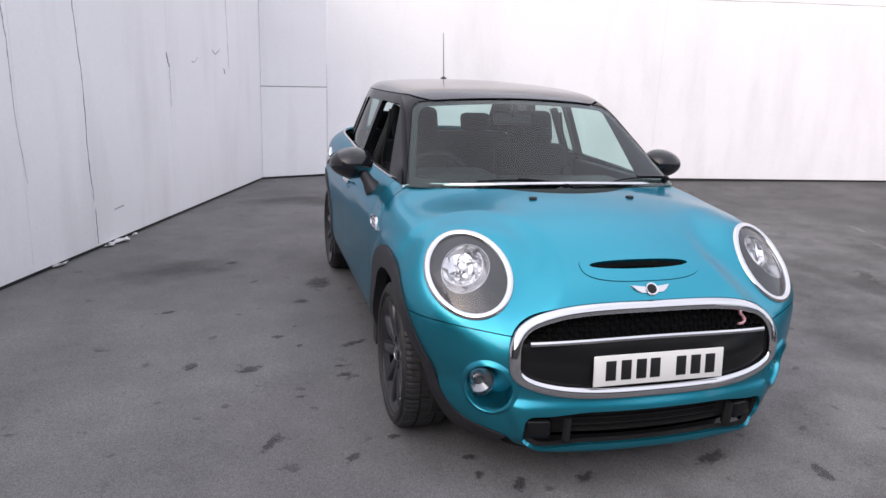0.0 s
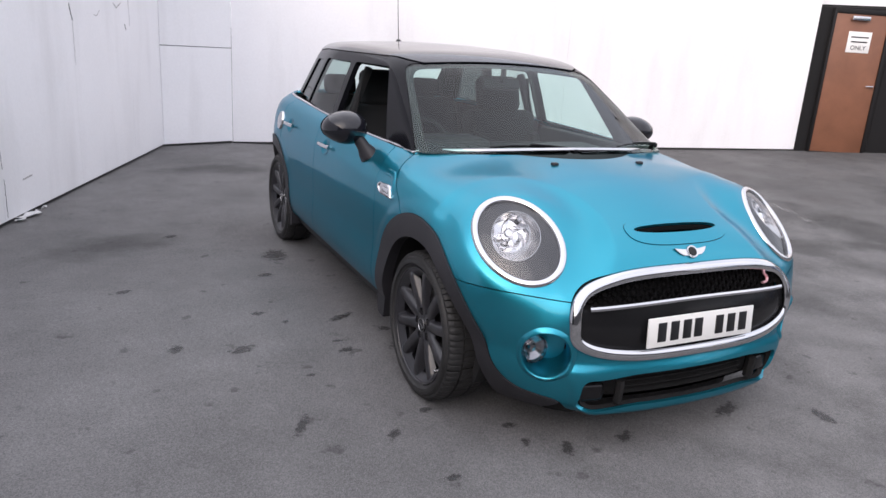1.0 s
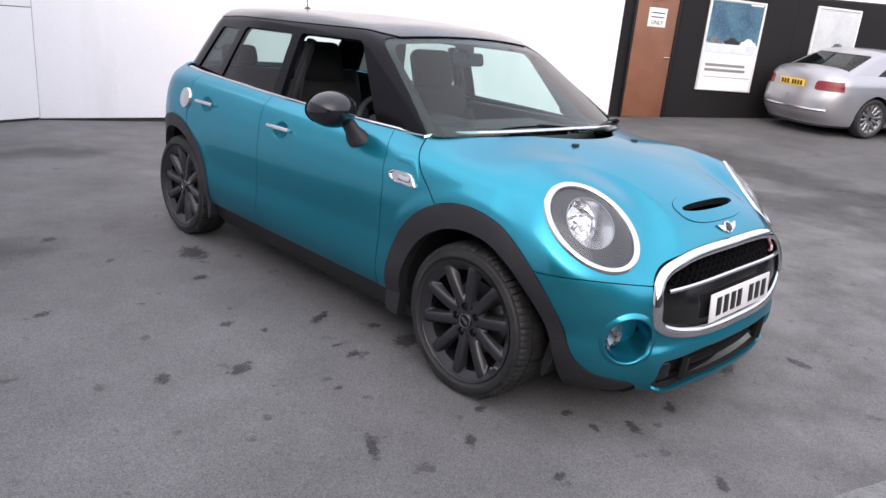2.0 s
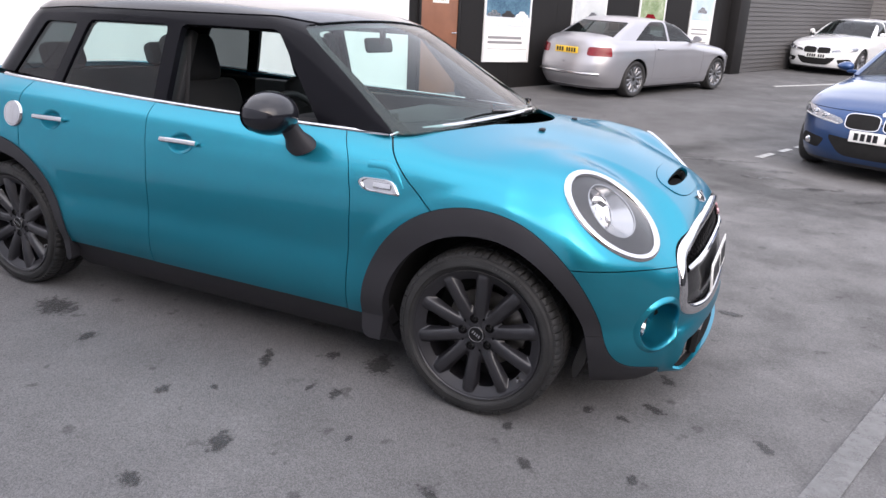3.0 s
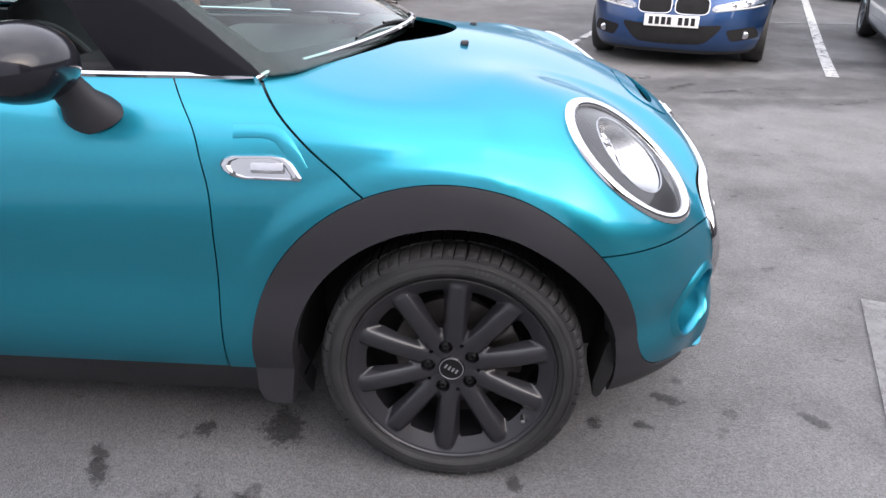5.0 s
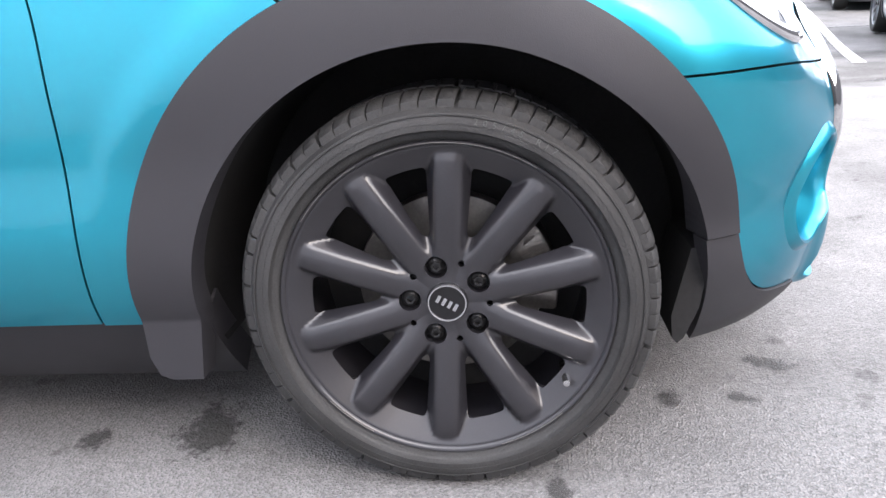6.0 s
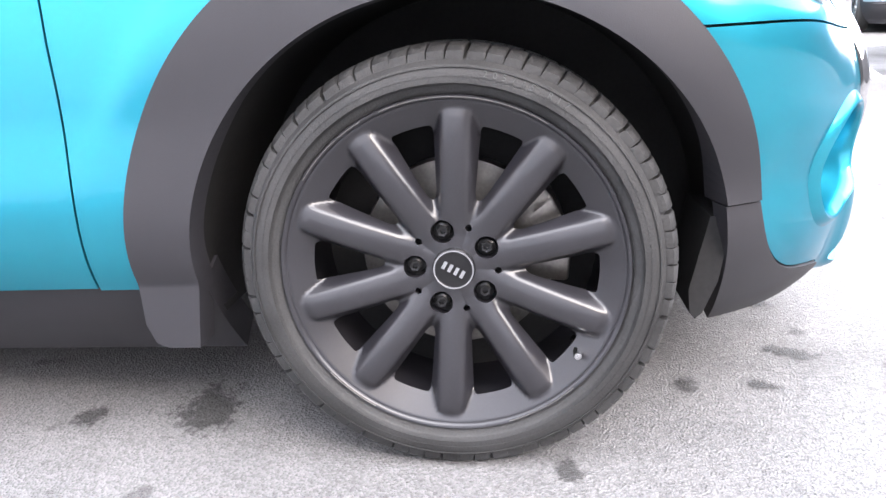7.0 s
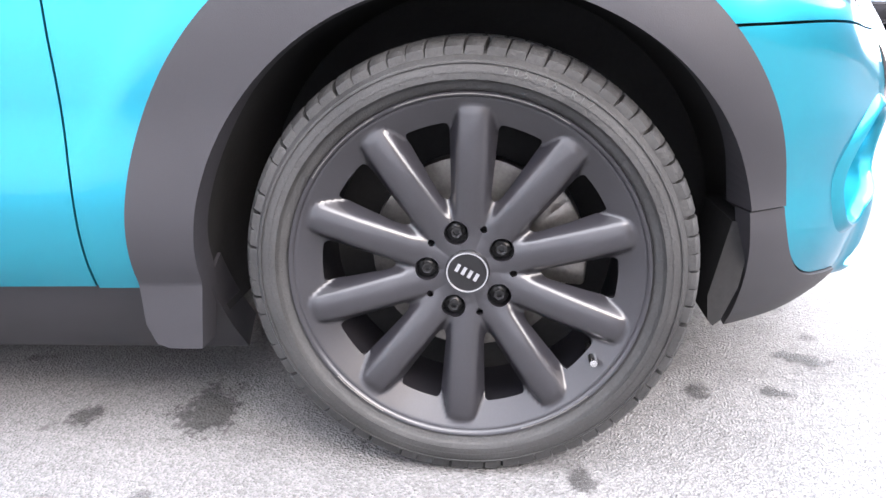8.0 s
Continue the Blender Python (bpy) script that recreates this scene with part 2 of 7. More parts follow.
def lathe(bm, profile, steps=48, m=None, closed=False):
    """Turns (radius, height) pairs round the z axis."""
    rings = []
    for r, h in profile:
        rings.append([bm.verts.new((r * math.cos(a), r * math.sin(a), h)) for a in np.linspace(0, 2 * math.pi, steps, endpoint=False)] if r > 1e-6
                     else [bm.verts.new((0, 0, h))])
    pairs = list(zip(rings, rings[1:])) + ([(rings[-1], rings[0])] if closed else [])
    for a, b in pairs:
        for i in range(steps):
            j = (i + 1) % steps
            if len(a) == 1 and len(b) == 1:
                continue
            if len(a) == 1:
                bm.faces.new((a[0], b[i], b[j]))
            elif len(b) == 1:
                bm.faces.new((a[i], a[j], b[0]))
            else:
                bm.faces.new((a[i], a[j], b[j], b[i]))
    vs = [w for ring in rings for w in ring]
    if m is not None:
        bmesh.ops.transform(bm, matrix=m, verts=vs)
    return vs


def strip(bm, path, side, width, height, closed=False, steps=8):
    """A rounded bar along a path; side gives the outward way at each point."""
    path = [Vector(p) for p in path]
    rings = []
    n = len(path)
    for i, p in enumerate(path):
        a, b = path[(i - 1) % n if closed else max(i - 1, 0)], path[(i + 1) % n if closed else min(i + 1, n - 1)]
        t = (b - a).normalized()
        up = Vector(side[i]).normalized()
        w = t.cross(up).normalized()
        rings.append([bm.verts.new(p + w * (width / 2 * math.cos(c)) + up * (height * math.sin(c))) for c in np.linspace(0, 2 * math.pi, steps, endpoint=False)])
    for a, b in list(zip(rings, rings[1:])) + ([(rings[-1], rings[0])] if closed else []):
        for i in range(steps):
            bm.faces.new((a[i], a[(i + 1) % steps], b[(i + 1) % steps], b[i]))
    if not closed:
        bm.faces.new(rings[0])
        bm.faces.new(rings[-1])


def settle(field, p, d, reach=0.5):
    """Moves points along the way d (one for each) onto the surface field = 0."""
    p, d = np.atleast_2d(np.array(p, float)), np.atleast_2d(np.array(d, float))
    d = d / np.linalg.norm(d, axis=1)[:, None]
    lo, hi = np.full(len(p), -reach), np.full(len(p), reach)
    for _ in range(32):
        mid = (lo + hi) / 2
        out = field(*(p + d * mid[:, None]).T) > 0
        hi, lo = np.where(out, mid, hi), np.where(out, lo, mid)
    return p + d * ((lo + hi) / 2)[:, None]


# ---- the ground, which rises gently away from the walls ----
def ground_z(x, y):
    d = np.asarray(x, float) + 0.5 * np.asarray(y, float) - 4.5
    return float(0.043 * 0.5 * (d + np.sqrt(d * d + 0.36)))


# ---- the small hatchback: y runs from its nose to its tail, the front axle at y = 0 ----
BELT = spline([0.2, 0.45, 0.65, 1.1, 1.58, 2.5, 3.1], [0.985, 0.958, 0.961, 0.972, 0.985, 1.022, 1.045])
SIDE = spline([0.10, 0.20, 0.30, 0.55, 0.75, 0.85, 0.93, 0.97, 1.05], [0.68, 0.765, 0.826, 0.846, 0.848, 0.832, 0.788, 0.735, 0.60])
NOSE = spline([0.14, 0.20, 0.26, 0.33, 0.38, 0.50, 0.62, 0.72, 0.85], [-0.638, -0.688, -0.700, -0.700, -0.694, -0.686, -0.662, -0.634, -0.593])
TAIL = spline([0.15, 0.30, 0.55, 0.75, 1.0], [3.10, 3.20, 3.23, 3.15, 3.05])
BONNET = spline([-0.80, -0.70, -0.62, -0.52, -0.40, -0.2, 0.0, 0.25, 0.5, 0.8], [0.53, 0.648, 0.737, 0.797, 0.855, 0.930, 0.971, 1.004, 1.05, 1.12])


# the headlamp: an oval whose long axis leans towards the screen's foot, on a domed corner of the body
LAMP_AT = np.array([-0.6353, -0.3742, 0.7685])
LAMP_AXIS = np.array([-0.3264, -0.6316, 0.7033])
LAMP_UP0 = np.array([0, 0, 1.0]) - LAMP_AXIS * LAMP_AXIS[2]
LAMP_UP0 /= np.linalg.norm(LAMP_UP0)
LAMP_RIGHT0 = np.cross(LAMP_UP0, LAMP_AXIS)
LAMP_TURN = radians(37.6)
LAMP_R = LAMP_RIGHT0 * math.cos(LAMP_TURN) + LAMP_UP0 * math.sin(LAMP_TURN)
LAMP_U = LAMP_UP0 * math.cos(LAMP_TURN) - LAMP_RIGHT0 * math.sin(LAMP_TURN)
WHEEL_Y, WHEELBASE, AXLE = 0.018, 2.525, 0.307


def low_field(x, y, z):
    ax = np.abs(x)
    zz = z - (BELT(y) - 0.97) * step(z, 0.7, 0.95) * step(y, 0.2, 0.6)
    w = SIDE(zz) - 0.028 * step(z, 0.80, 0.97) * step(y, 1.3, 0.5)
    w = w + step(y, 0.5, 0.15) * step(z, 0.80, 0.97) * 0.07
    e = np.clip((0.15 - y) / (0.15 - NOSE(z)), 0, None) + np.clip((y - 2.3) / (TAIL(z) - 2.3), 0, None)
    n = 3.25 + 0.38 * step(z, 0.62, 0.80) - 0.35 * step(z, 0.52, 0.38) - 0.6 * step(y, 0.6, 1.5)
    plan = ((ax / w) ** n + e**n) ** (1 / n) - 1
    slope = (BONNET(y + 0.02) - BONNET(y - 0.02)) / 0.04
    shoulder = 0.034 * np.exp(-((ax - 0.57) / 0.17) ** 2 - ((y + 0.15) / 0.20) ** 2)
    top = (z - BONNET(y) + 0.175 * ax**2 - 0.035 * ax**4 - shoulder) / np.sqrt(1 + slope**2)
    body = smax(plan * 0.78, top, 0.075 + 0.055 * step(y, 0.6, 0.0))
    # the lower intake's surround stands proud of the bumper
    bar = smax(smax(np.abs(z - 0.258) - 0.094, (ax - 0.498 - 0.45 * (z - 0.25)) * 0.9, 0.045), -0.704 + 0.235 * ax**2 - y, 0.035)
    bar = smax(bar, y + 0.45, 0.02)
    body = -smax(-body, -bar, 0.032)
    # a soft flare round each arch
    for cy in (0.034, WHEELBASE + 0.025):
        r = np.hypot(y - cy, np.maximum(z - 0.308, 0))
        body = body - (0.007 if cy < 1 else 0.002) * (1 - step(r, 0.480, 0.530)) * step(ax, 0.55, 0.68) * step(z, 0.42, 0.66)
    # each front corner swells into a shallow dome that carries the headlamp
    d = np.stack([-ax, y, z], -1) - LAMP_AT
    depth, a, b = d @ LAMP_AXIS, d @ LAMP_R, d @ LAMP_U
    off = np.sqrt(a * a + b * b)
    near = (1 - step(off, 0.17, 0.36)) * (1 - step(np.abs(depth), 0.12, 0.25))
    dome = depth - 0.0215 + 0.95 * a * a + 0.63 * b * b
    dome = dome + np.maximum(off - 0.17, 0) ** 2 * (4.0 * np.clip(-a / (off + 1e-6), 0, 1) + 2.5 * np.clip((0.5 * a + 0.87 * b) / (off + 1e-6), 0, 1))
    return body * (1 - near) + dome * near


ROOF = spline([0.7, 0.95, 1.3, 1.8, 2.3, 2.8, 3.0], [1.345, 1.383, 1.414, 1.428, 1.418, 1.385, 1.365])


def high_field(x, y, z):
    ax = np.abs(x)
    side = (ax - (0.735 - 0.335 * (z - 0.97) - 0.10 * np.clip(z - 0.97, 0, 1) ** 2 - 0.03 * step(y, 1.3, 0.5) - 0.10 * step(y, 1.9, 2.9))) * 0.93
    screen = (0.20 + 0.46 * ax**2 + (z - 0.985) * 1.80 - y) * 0.49
    roof = z - ROOF(y) + 0.09 * ax**2 + 0.06 * ax**4
    back = (y - (3.02 - (z - 1.0) * 0.80 - 0.35 * ax**2)) * 0.78
    return smax(smax(smax(side, screen, 0.05), roof, 0.07), back, 0.12)


def arch(y, z, cy, r, cz=0.308, k=1.0):
    """Below zero outside an arch of radius r over an axle; k narrows (above 1) or widens it along the car."""
    return r - np.hypot((y - cy) * k, np.maximum(z, cz) - cz)


DOOR_FRONT = spline([0.25, 0.45, 0.62, 0.78, 0.88, 0.97], [0.556, 0.545, 0.536, 0.538, 0.570, 0.648])
DOOR_MID = spline([0.25, 0.60, 0.85, 1.0], [1.575, 1.556, 1.556, 1.585])
GAP = 0.0018


def build_hatchback():
    car = tagged(new("hatchback_car"), "metallic teal five-door hatchback with black roof, driver's window open", "car")
    v0, f0 = shell(low_field, 0.0, 2.5, 0.6, -90, 270, 0.95, 0.018)
    seam_bonnet = lambda x, y, z: y - (0.2 + (z - 0.74) * 1.16)
    seam_bumper = lambda x, y, z: z - (0.597 + 0.020 * step(np.abs(x), 0.50, 0.80))
    below_belt = lambda x, y, z: z - BELT(y) + 0.004
    no_front_arch = lambda x, y, z: arch(y, z, 0.034, 0.464, k=1.03)
    no_rear_arch = lambda x, y, z: arch(y, z, WHEELBASE + 0.025, 0.445)
    hem = spline([0.44, 0.49, 0.53, 0.60, 0.66, 0.70, 0.74, 0.79], [0.168, 0.174, 0.210, 0.232, 0.246, 0.262, 0.285, 0.335])
    lower_edge = lambda x, y, z: hem(np.abs(x)) - z
    paint_edge = lambda x, y, z: smax(no_front_arch(x, y, z), lower_edge(x, y, z), 0.11)

    def grille(x, z, grow=0.0):
        h = np.where(z > 0.51, 0.195, 0.130) + grow
        return ((np.abs(x) / (0.545 + grow)) ** 3.6 + (np.abs(z - 0.51) / h) ** 3.0) ** (1 / 3.2) - 1

    def duct(x, z, grow=0.0):
        return smax(np.abs(x) - 0.488 - grow, np.abs(z - (0.270 - 0.018 * step(np.abs(x), 0.25, 0.45))) - 0.064 - grow, 0.04)

    lamp_c = LAMP_AT

    def frame_on(field, c):
        n = normals_of(field, c[None])[0]
        up = np.array([0, 0, 1.0]) - n * n[2]
        up /= np.linalg.norm(up)
        return n, np.cross(up, n), up

    lamp_n, lamp_r, lamp_u = LAMP_AXIS, LAMP_R, LAMP_U
    LAMP_W, LAMP_H = 0.147, 0.194
    fog_c = settle(low_field, (-0.606, -0.58, 0.402), (-0.40, -0.88, 0.0))[0]
    fog_n, fog_r, fog_u = frame_on(low_field, fog_c)

    def lamp_hole(x, y, z, grow=0.0):
        d = np.stack([-np.abs(x), y, z], -1) - lamp_c
        out = np.hypot(d @ lamp_r / (LAMP_W + grow), d @ lamp_u / (LAMP_H + grow)) - 1
        return np.where(np.abs(d @ lamp_n) < 0.15, -out, -1.0)

    def fog_hole(x, y, z, r=0.088):
        d = np.stack([-np.abs(x), y, z], -1) - fog_c
        return np.where(np.abs(d @ fog_n) < 0.15, 1 - np.hypot(d @ fog_r, d @ fog_u) / r, -1.0)

    scoop_c = (0.0, -0.485)
    scoop = lambda x, y, hx, hy: ((np.abs(x) / hx) ** 2.6 + (np.abs(y - scoop_c[1]) / hy) ** 2.6) ** (1 / 2.6) - 1
    slot = lambda x, y: ((np.abs(x) / 0.205) ** 2.4 + (np.abs(y + 0.490 - 0.2 * x**2) / 0.021) ** 2.4) ** (1 / 2.4)

    # bonnet
    v, f = clip(v0, f0, lambda x, y, z: y - 0.5, below_belt, lambda x, y, z: seam_bonnet(x, y, z) + 2 * GAP, lambda x, y, z: -seam_bumper(x, y, z) + GAP,
                lambda x, y, z: no_front_arch(x, y, z), lambda x, y, z: np.where(y < 0.5, -grille(x, z, 0.004), -1),
                lamp_hole, lambda x, y, z: np.where(z > 0.72, -scoop(x, y, 0.243, 0.072), -1),
                lambda x, y, z: y - (0.212 + 0.485 * x**2))
    bonnet = skin("bonnet", v, f, low_field, TEAL, car)
    v, f = clip(v0, f0, lambda x, y, z: -z + 0.7, lambda x, y, z: scoop(x, y, 0.2417, 0.0707),
                lambda x, y, z: 1 - slot(x, y))
    skin("scoop_surround", v, f, low_field, TEAL, bonnet, lift=0.003)
    # wings between bonnet and doors, doors, quarters
    for s, tag in ((-1, "right"), (1, "left")):
        half = lambda x, y, z: -s * x
        v, f = clip(v0, f0, half, lambda x, y, z: y - 0.8, below_belt, lambda x, y, z: -seam_bonnet(x, y, z) + 2 * GAP,
                    lambda x, y, z: y - DOOR_FRONT(z) + GAP, no_front_arch, lambda x, y, z: 0.287 - z)
        skin("front_wing", v, f, low_field, TEAL, car)
        v, f = clip(v0, f0, half, lambda x, y, z: DOOR_FRONT(z) + GAP - y, lambda x, y, z: y - DOOR_MID(z) + GAP, below_belt,
                    lambda x, y, z: 0.290 - z, lambda x, y, z: 1 - np.hypot((y - 1.358) / 0.062, (z - 0.842) / 0.043))
        door = skin("front_door", v, f, low_field, TEAL, car)
        v, f = clip(v0, f0, half, lambda x, y, z: DOOR_MID(z) + GAP - y, lambda x, y, z: y - 2.36, below_belt, no_rear_arch, lambda x, y, z: 0.292 - z,
                    lambda x, y, z: 1 - np.hypot((y - 2.138) / 0.062, (z - 0.862) / 0.043))
        back_door = skin("rear_door", v, f, low_field, TEAL, car)
        v, f = clip(v0, f0, half, lambda x, y, z: 2.365 - y, below_belt, no_rear_arch, lambda x, y, z: 0.56 - z, lambda x, y, z: np.where(y > 2.8, 0.60 - np.abs(x), -1))
        quarter = skin("rear_quarter", v, f, low_field, TEAL, car)
        # handles with their scooped hollows
        for owner, (hy, hz) in ((door, (1.358, 0.846)), (back_door, (2.138, 0.866))):
            p = settle(low_field, [(s * 0.84, hy + d, hz) for d in np.linspace(-0.097, 0.097, 9)], [(s, 0, 0)] * 9)
            n = normals_of(low_field, p)
            bm = bmesh.new()
            lift = 0.028 * np.sin(np.linspace(0.25, math.pi - 0.25, 9)) ** 0.4
            strip(bm, p + n * lift[:, None], n, 0.022, 0.008, steps=10)
            for i in (1, 7):
                box(bm, -0.012, 0.012, -0.012, 0.012, -0.009, 0.009, 0.004, Matrix.Translation(p[i] + n[i] * 0.008))
            from_bm("handle", bm, CHROME, owner, "chrome door handle")
            bm = bmesh.new()
            c, nn = p[4], n[4]
            rise = Vector((0, 0, 1)) - Vector(nn) * nn[2]
            rise.normalize()
            rot = Matrix((rise.cross(Vector(nn)), rise, Vector(nn))).transposed().to_4x4()
            lathe(bm, [(0.066, 0.0), (0.061, -0.001), (0.052, -0.006), (0.036, -0.011), (0.0, -0.0125)], 40, Matrix.Translation(Vector(c) - rise * 0.004) @ rot @ Matrix.Diagonal((1, 0.69, 1, 1)))
            from_bm("handle_cup", bm, TEAL, owner)
        # chrome side vent with its indicator
        c = settle(low_field, (s * 0.84, 0.413, 0.797), (s, 0, 0))[0]
        n, r, u = frame_on(low_field, c)
        r = r * (1 if r[1] > 0 else -1)
        rot = Matrix((Vector(r), Vector(u), Vector(n))).transposed().to_4x4()
        bm = bmesh.new()
        pts = [(0.087, 0.006), (0.080, 0.018), (0.060, 0.026), (-0.030, 0.028), (-0.056, 0.022), (-0.070, 0.008), (-0.087, -0.020), (-0.083, -0.027), (0.040, -0.025), (0.066, -0.018), (0.082, -0.006)]
        rings = [[bm.verts.new(Matrix.Translation(c) @ rot @ Vector((px * k_, pz * k_, h_))) for px, pz in pts] for k_, h_ in ((1.0, -0.012), (1.0, 0.006), (0.93, 0.011), (0.80, 0.012), (0.74, 0.007))]
        for ra, rb in zip(rings, rings[1:]):
            for i in range(len(pts)):
                bm.faces.new((ra[i], ra[(i + 1) % len(pts)], rb[(i + 1) % len(pts)], rb[i]))
        bm.faces.new(rings[-1])
        vent = from_bm("side_vent", bm, CHROME, car, "chrome side vent with clear indicator")
        bm = bmesh.new()
        box(bm, -0.052, 0.020, -0.011, 0.013, 0.005, 0.0125, 0.004, Matrix.Translation(c) @ rot)
        from_bm("indicator", bm, LAMP_BOWL, vent)
        bm = bmesh.new()
        crease = np.array(((0.475, 0.866), (0.445, 0.8675), (0.415, 0.868), (0.392, 0.866), (0.374, 0.859), (0.358, 0.844), (0.342, 0.820), (0.328, 0.792)))
        along = np.linspace(0, 7, 29)
        q = settle(low_field, [(s * 0.84, y, z) for y, z in zip(np.interp(along, range(8), crease[:, 0]), np.interp(along, range(8), crease[:, 1]))], [(s, 0, 0)] * 29)
        strip(bm, q - normals_of(low_field, q) * 0.002, normals_of(low_field, q), 0.034, 0.0046, steps=16)
        from_bm("vent_crease", bm, TEAL, vent)
        # plastic arch trims and sills
        for cy, r_out, name in ((0.034, 0.462, "front_arch_trim"), (WHEELBASE + 0.025, 0.443, "rear_arch_trim")):
            v, f = clip(v0, f0, half, lambda x, y, z: np.abs(y - cy) - 0.6, lambda x, y, z: -arch(y, z, cy, r_out, k=1.03 if cy < 1 else 1.0),
                        lambda x, y, z: arch(y, z, cy - 0.022, 0.377 + 0.14 * np.clip(0.302 - z, 0, 0.2), 0.302), lambda x, y, z: 0.158 - z,
                        lambda x, y, z: np.where((y < cy) & (cy < 1), 0.379 - z, np.where((y > cy) & (cy > 1), 0.44 - z, 0.198 + 0.09 * np.clip((np.abs(y - cy) - 0.420) / 0.038, 0, 1) ** 3 - z)))
            # the legs hang straight down, while the sill behind them tucks under
            low_v = (v[:, 2] < 0.30) & (np.abs(v[:, 0]) > 0.5)
            if low_v.any():
                v[low_v, 0] = settle(low_field, [(s * 0.8, y, 0.30) for y in v[low_v, 1]], [(s, 0, 0)] * int(low_v.sum()))[:, 0]
            skin(name, v, f, lambda x, y, z: low_field(x, y, np.maximum(z, 0.30)), PLASTIC, car, 0.05, 0.008)
        v, f = clip(v0, f0, half, lambda x, y, z: 0.1 - y, lambda x, y, z: y - WHEELBASE, lambda x, y, z: arch(y, z, 0.012, 0.380, 0.302), lambda x, y, z: arch(y, z, WHEELBASE + 0.017, 0.368, 0.302), lambda x, y, z: z - 0.2855,
                    lambda x, y, z: 0.128 - z)
        skin("sill_trim", v, f, low_field, PLASTIC, car, 0.06, -0.012)
        # corner of the front valance, below the paint
        v, f = clip(v0, f0, half, lambda x, y, z: y + 0.28,
                    lambda x, y, z: 0.002 - paint_edge(x, y, z), lambda x, y, z: z - 0.376, lambda x, y, z: 0.165 + 0.085 * (1 - step(np.abs(x), 0.50, 0.56)) - z,
                    lambda x, y, z: arch(y, z, 0.012, 0.377, 0.302, 1.0 - 0.015 * step(z, 0.36, 0.25)))
        skin("front_valance", v, f, low_field, PLASTIC, car, 0.03, 0.004)

    # bumpers and tail
    v, f = clip(v0, f0, lambda x, y, z: y + 0.2, lambda x, y, z: seam_bumper(x, y, z) + GAP, paint_edge,
                lambda x, y, z: -grille(x, z, 0.004), lambda x, y, z: -duct(x, z), fog_hole)
    bumper = skin("front_bumper", v, f, low_field, TEAL, car, 0.03)
    v, f = clip(v0, f0, lambda x, y, z: 2.9 - y, lambda x, y, z: np.abs(x) - 0.595, below_belt, lambda x, y, z: 0.565 - z)
    skin("tailgate", v, f, low_field, TEAL, car)
    v, f = clip(v0, f0, lambda x, y, z: 2.6 - y, lambda x, y, z: z - 0.555, lambda x, y, z: 0.2 - z, no_rear_arch)
    skin("rear_bumper", v, f, low_field, TEAL, car)
    # dark structure behind the panels
    v, f = clip(v0, f0, lambda x, y, z: arch(y, z, 0.012, 0.385, 0.302), lambda x, y, z: arch(y, z, WHEELBASE, 0.385, 0.302),
                lambda x, y, z: z - BELT(y) + 0.03, lambda x, y, z: np.where(y < -0.2, hem(np.abs(x)) + 0.012, 0.17) - z, lambda x, y, z: np.where(y < 0, -grille(x, z, -0.02), -1),
                lambda x, y, z: lamp_hole(x, y, z, 0), lambda x, y, z: fog_hole(x, y, z, 0.098), lambda x, y, z: np.where(y < 0, -duct(x, z, -0.004), -1),
                lambda x, y, z: np.where((y > 0.25) & (y < 2.8) & (z > 0.86), 0.2 - np.abs(x), -1), lambda x, y, z: np.where((z > 0.7) & (y < 0), 1 - slot(x, y), -1))
    skin("inner_shell", v, f, low_field, DARK, car, 0.02, -0.014)
    bm = bmesh.new()
    box(bm, -0.68, 0.68, 0.52, 2.05, 0.17, 0.24)
    box(bm, -0.48, 0.48, -0.58, 3.0, 0.19, 0.26)
    box(bm, -0.50, 0.50, -0.555, -0.53, 0.18, 0.42)
    from_bm("floor_pan", bm, DARK, car)
    for s in (-1, 1):
        for cy in (0.034, WHEELBASE + 0.02):
            bm = bmesh.new()
            a = np.linspace(-0.2, math.pi + 0.2, 33)
            ring = [(cy - 0.022 + 0.386 * math.cos(t), 0.302 + 0.384 * math.sin(t)) for t in a]
            edge = settle(low_field, [(s * 0.74, y, z) for y, z in ring], [(s, 0, 0)] * 33)[:, 0] - s * 0.03
            rows = [[bm.verts.new((min(abs(e), x) * s, y, z)) for e, (y, z) in zip(edge, ring)] for x in (0.82, 0.64, 0.50)]
            for p, q in zip(rows, rows[1:]):
                for i in range(32):
                    bm.faces.new((p[i], p[i + 1], q[i + 1], q[i]))
            bm.faces.new(rows[-1])
            from_bm("arch_liner", bm, DARK, car)

    for s in (-1, 1):
        bm = bmesh.new()
        flap = [(0.012, 0.36), (-0.020, 0.36), (-0.018, 0.250), (-0.006, 0.212), (0.004, 0.203), (0.012, 0.212), (0.020, 0.262)]
        rings = [[bm.verts.new((s * x, -0.326 - 0.25 * (z - 0.2) - py, z - 0.004)) for py, z in flap] for x in (0.750, 0.730, 0.60)]
        for ra, rb in zip(rings, rings[1:]):
            for i in range(len(flap)):
                bm.faces.new((ra[i], ra[(i + 1) % len(flap)], rb[(i + 1) % len(flap)], rb[i]))
        bm.faces.new(rings[0])
        bm.faces.new(rings[-1])
        from_bm("air_deflector", bm, DARK, car, "black rubber air deflector ahead of the wheel")

    # ---- greenhouse ----
    g0, h0 = shell(high_field, 1.0, 2.3, 1.0, -14, 194, 1.3, 0.02, 2.2)
    above = lambda x, y, z: BELT(y) + 0.004 - z
    screen_x = lambda z: 0.70 - 0.40 * (z - 0.97)
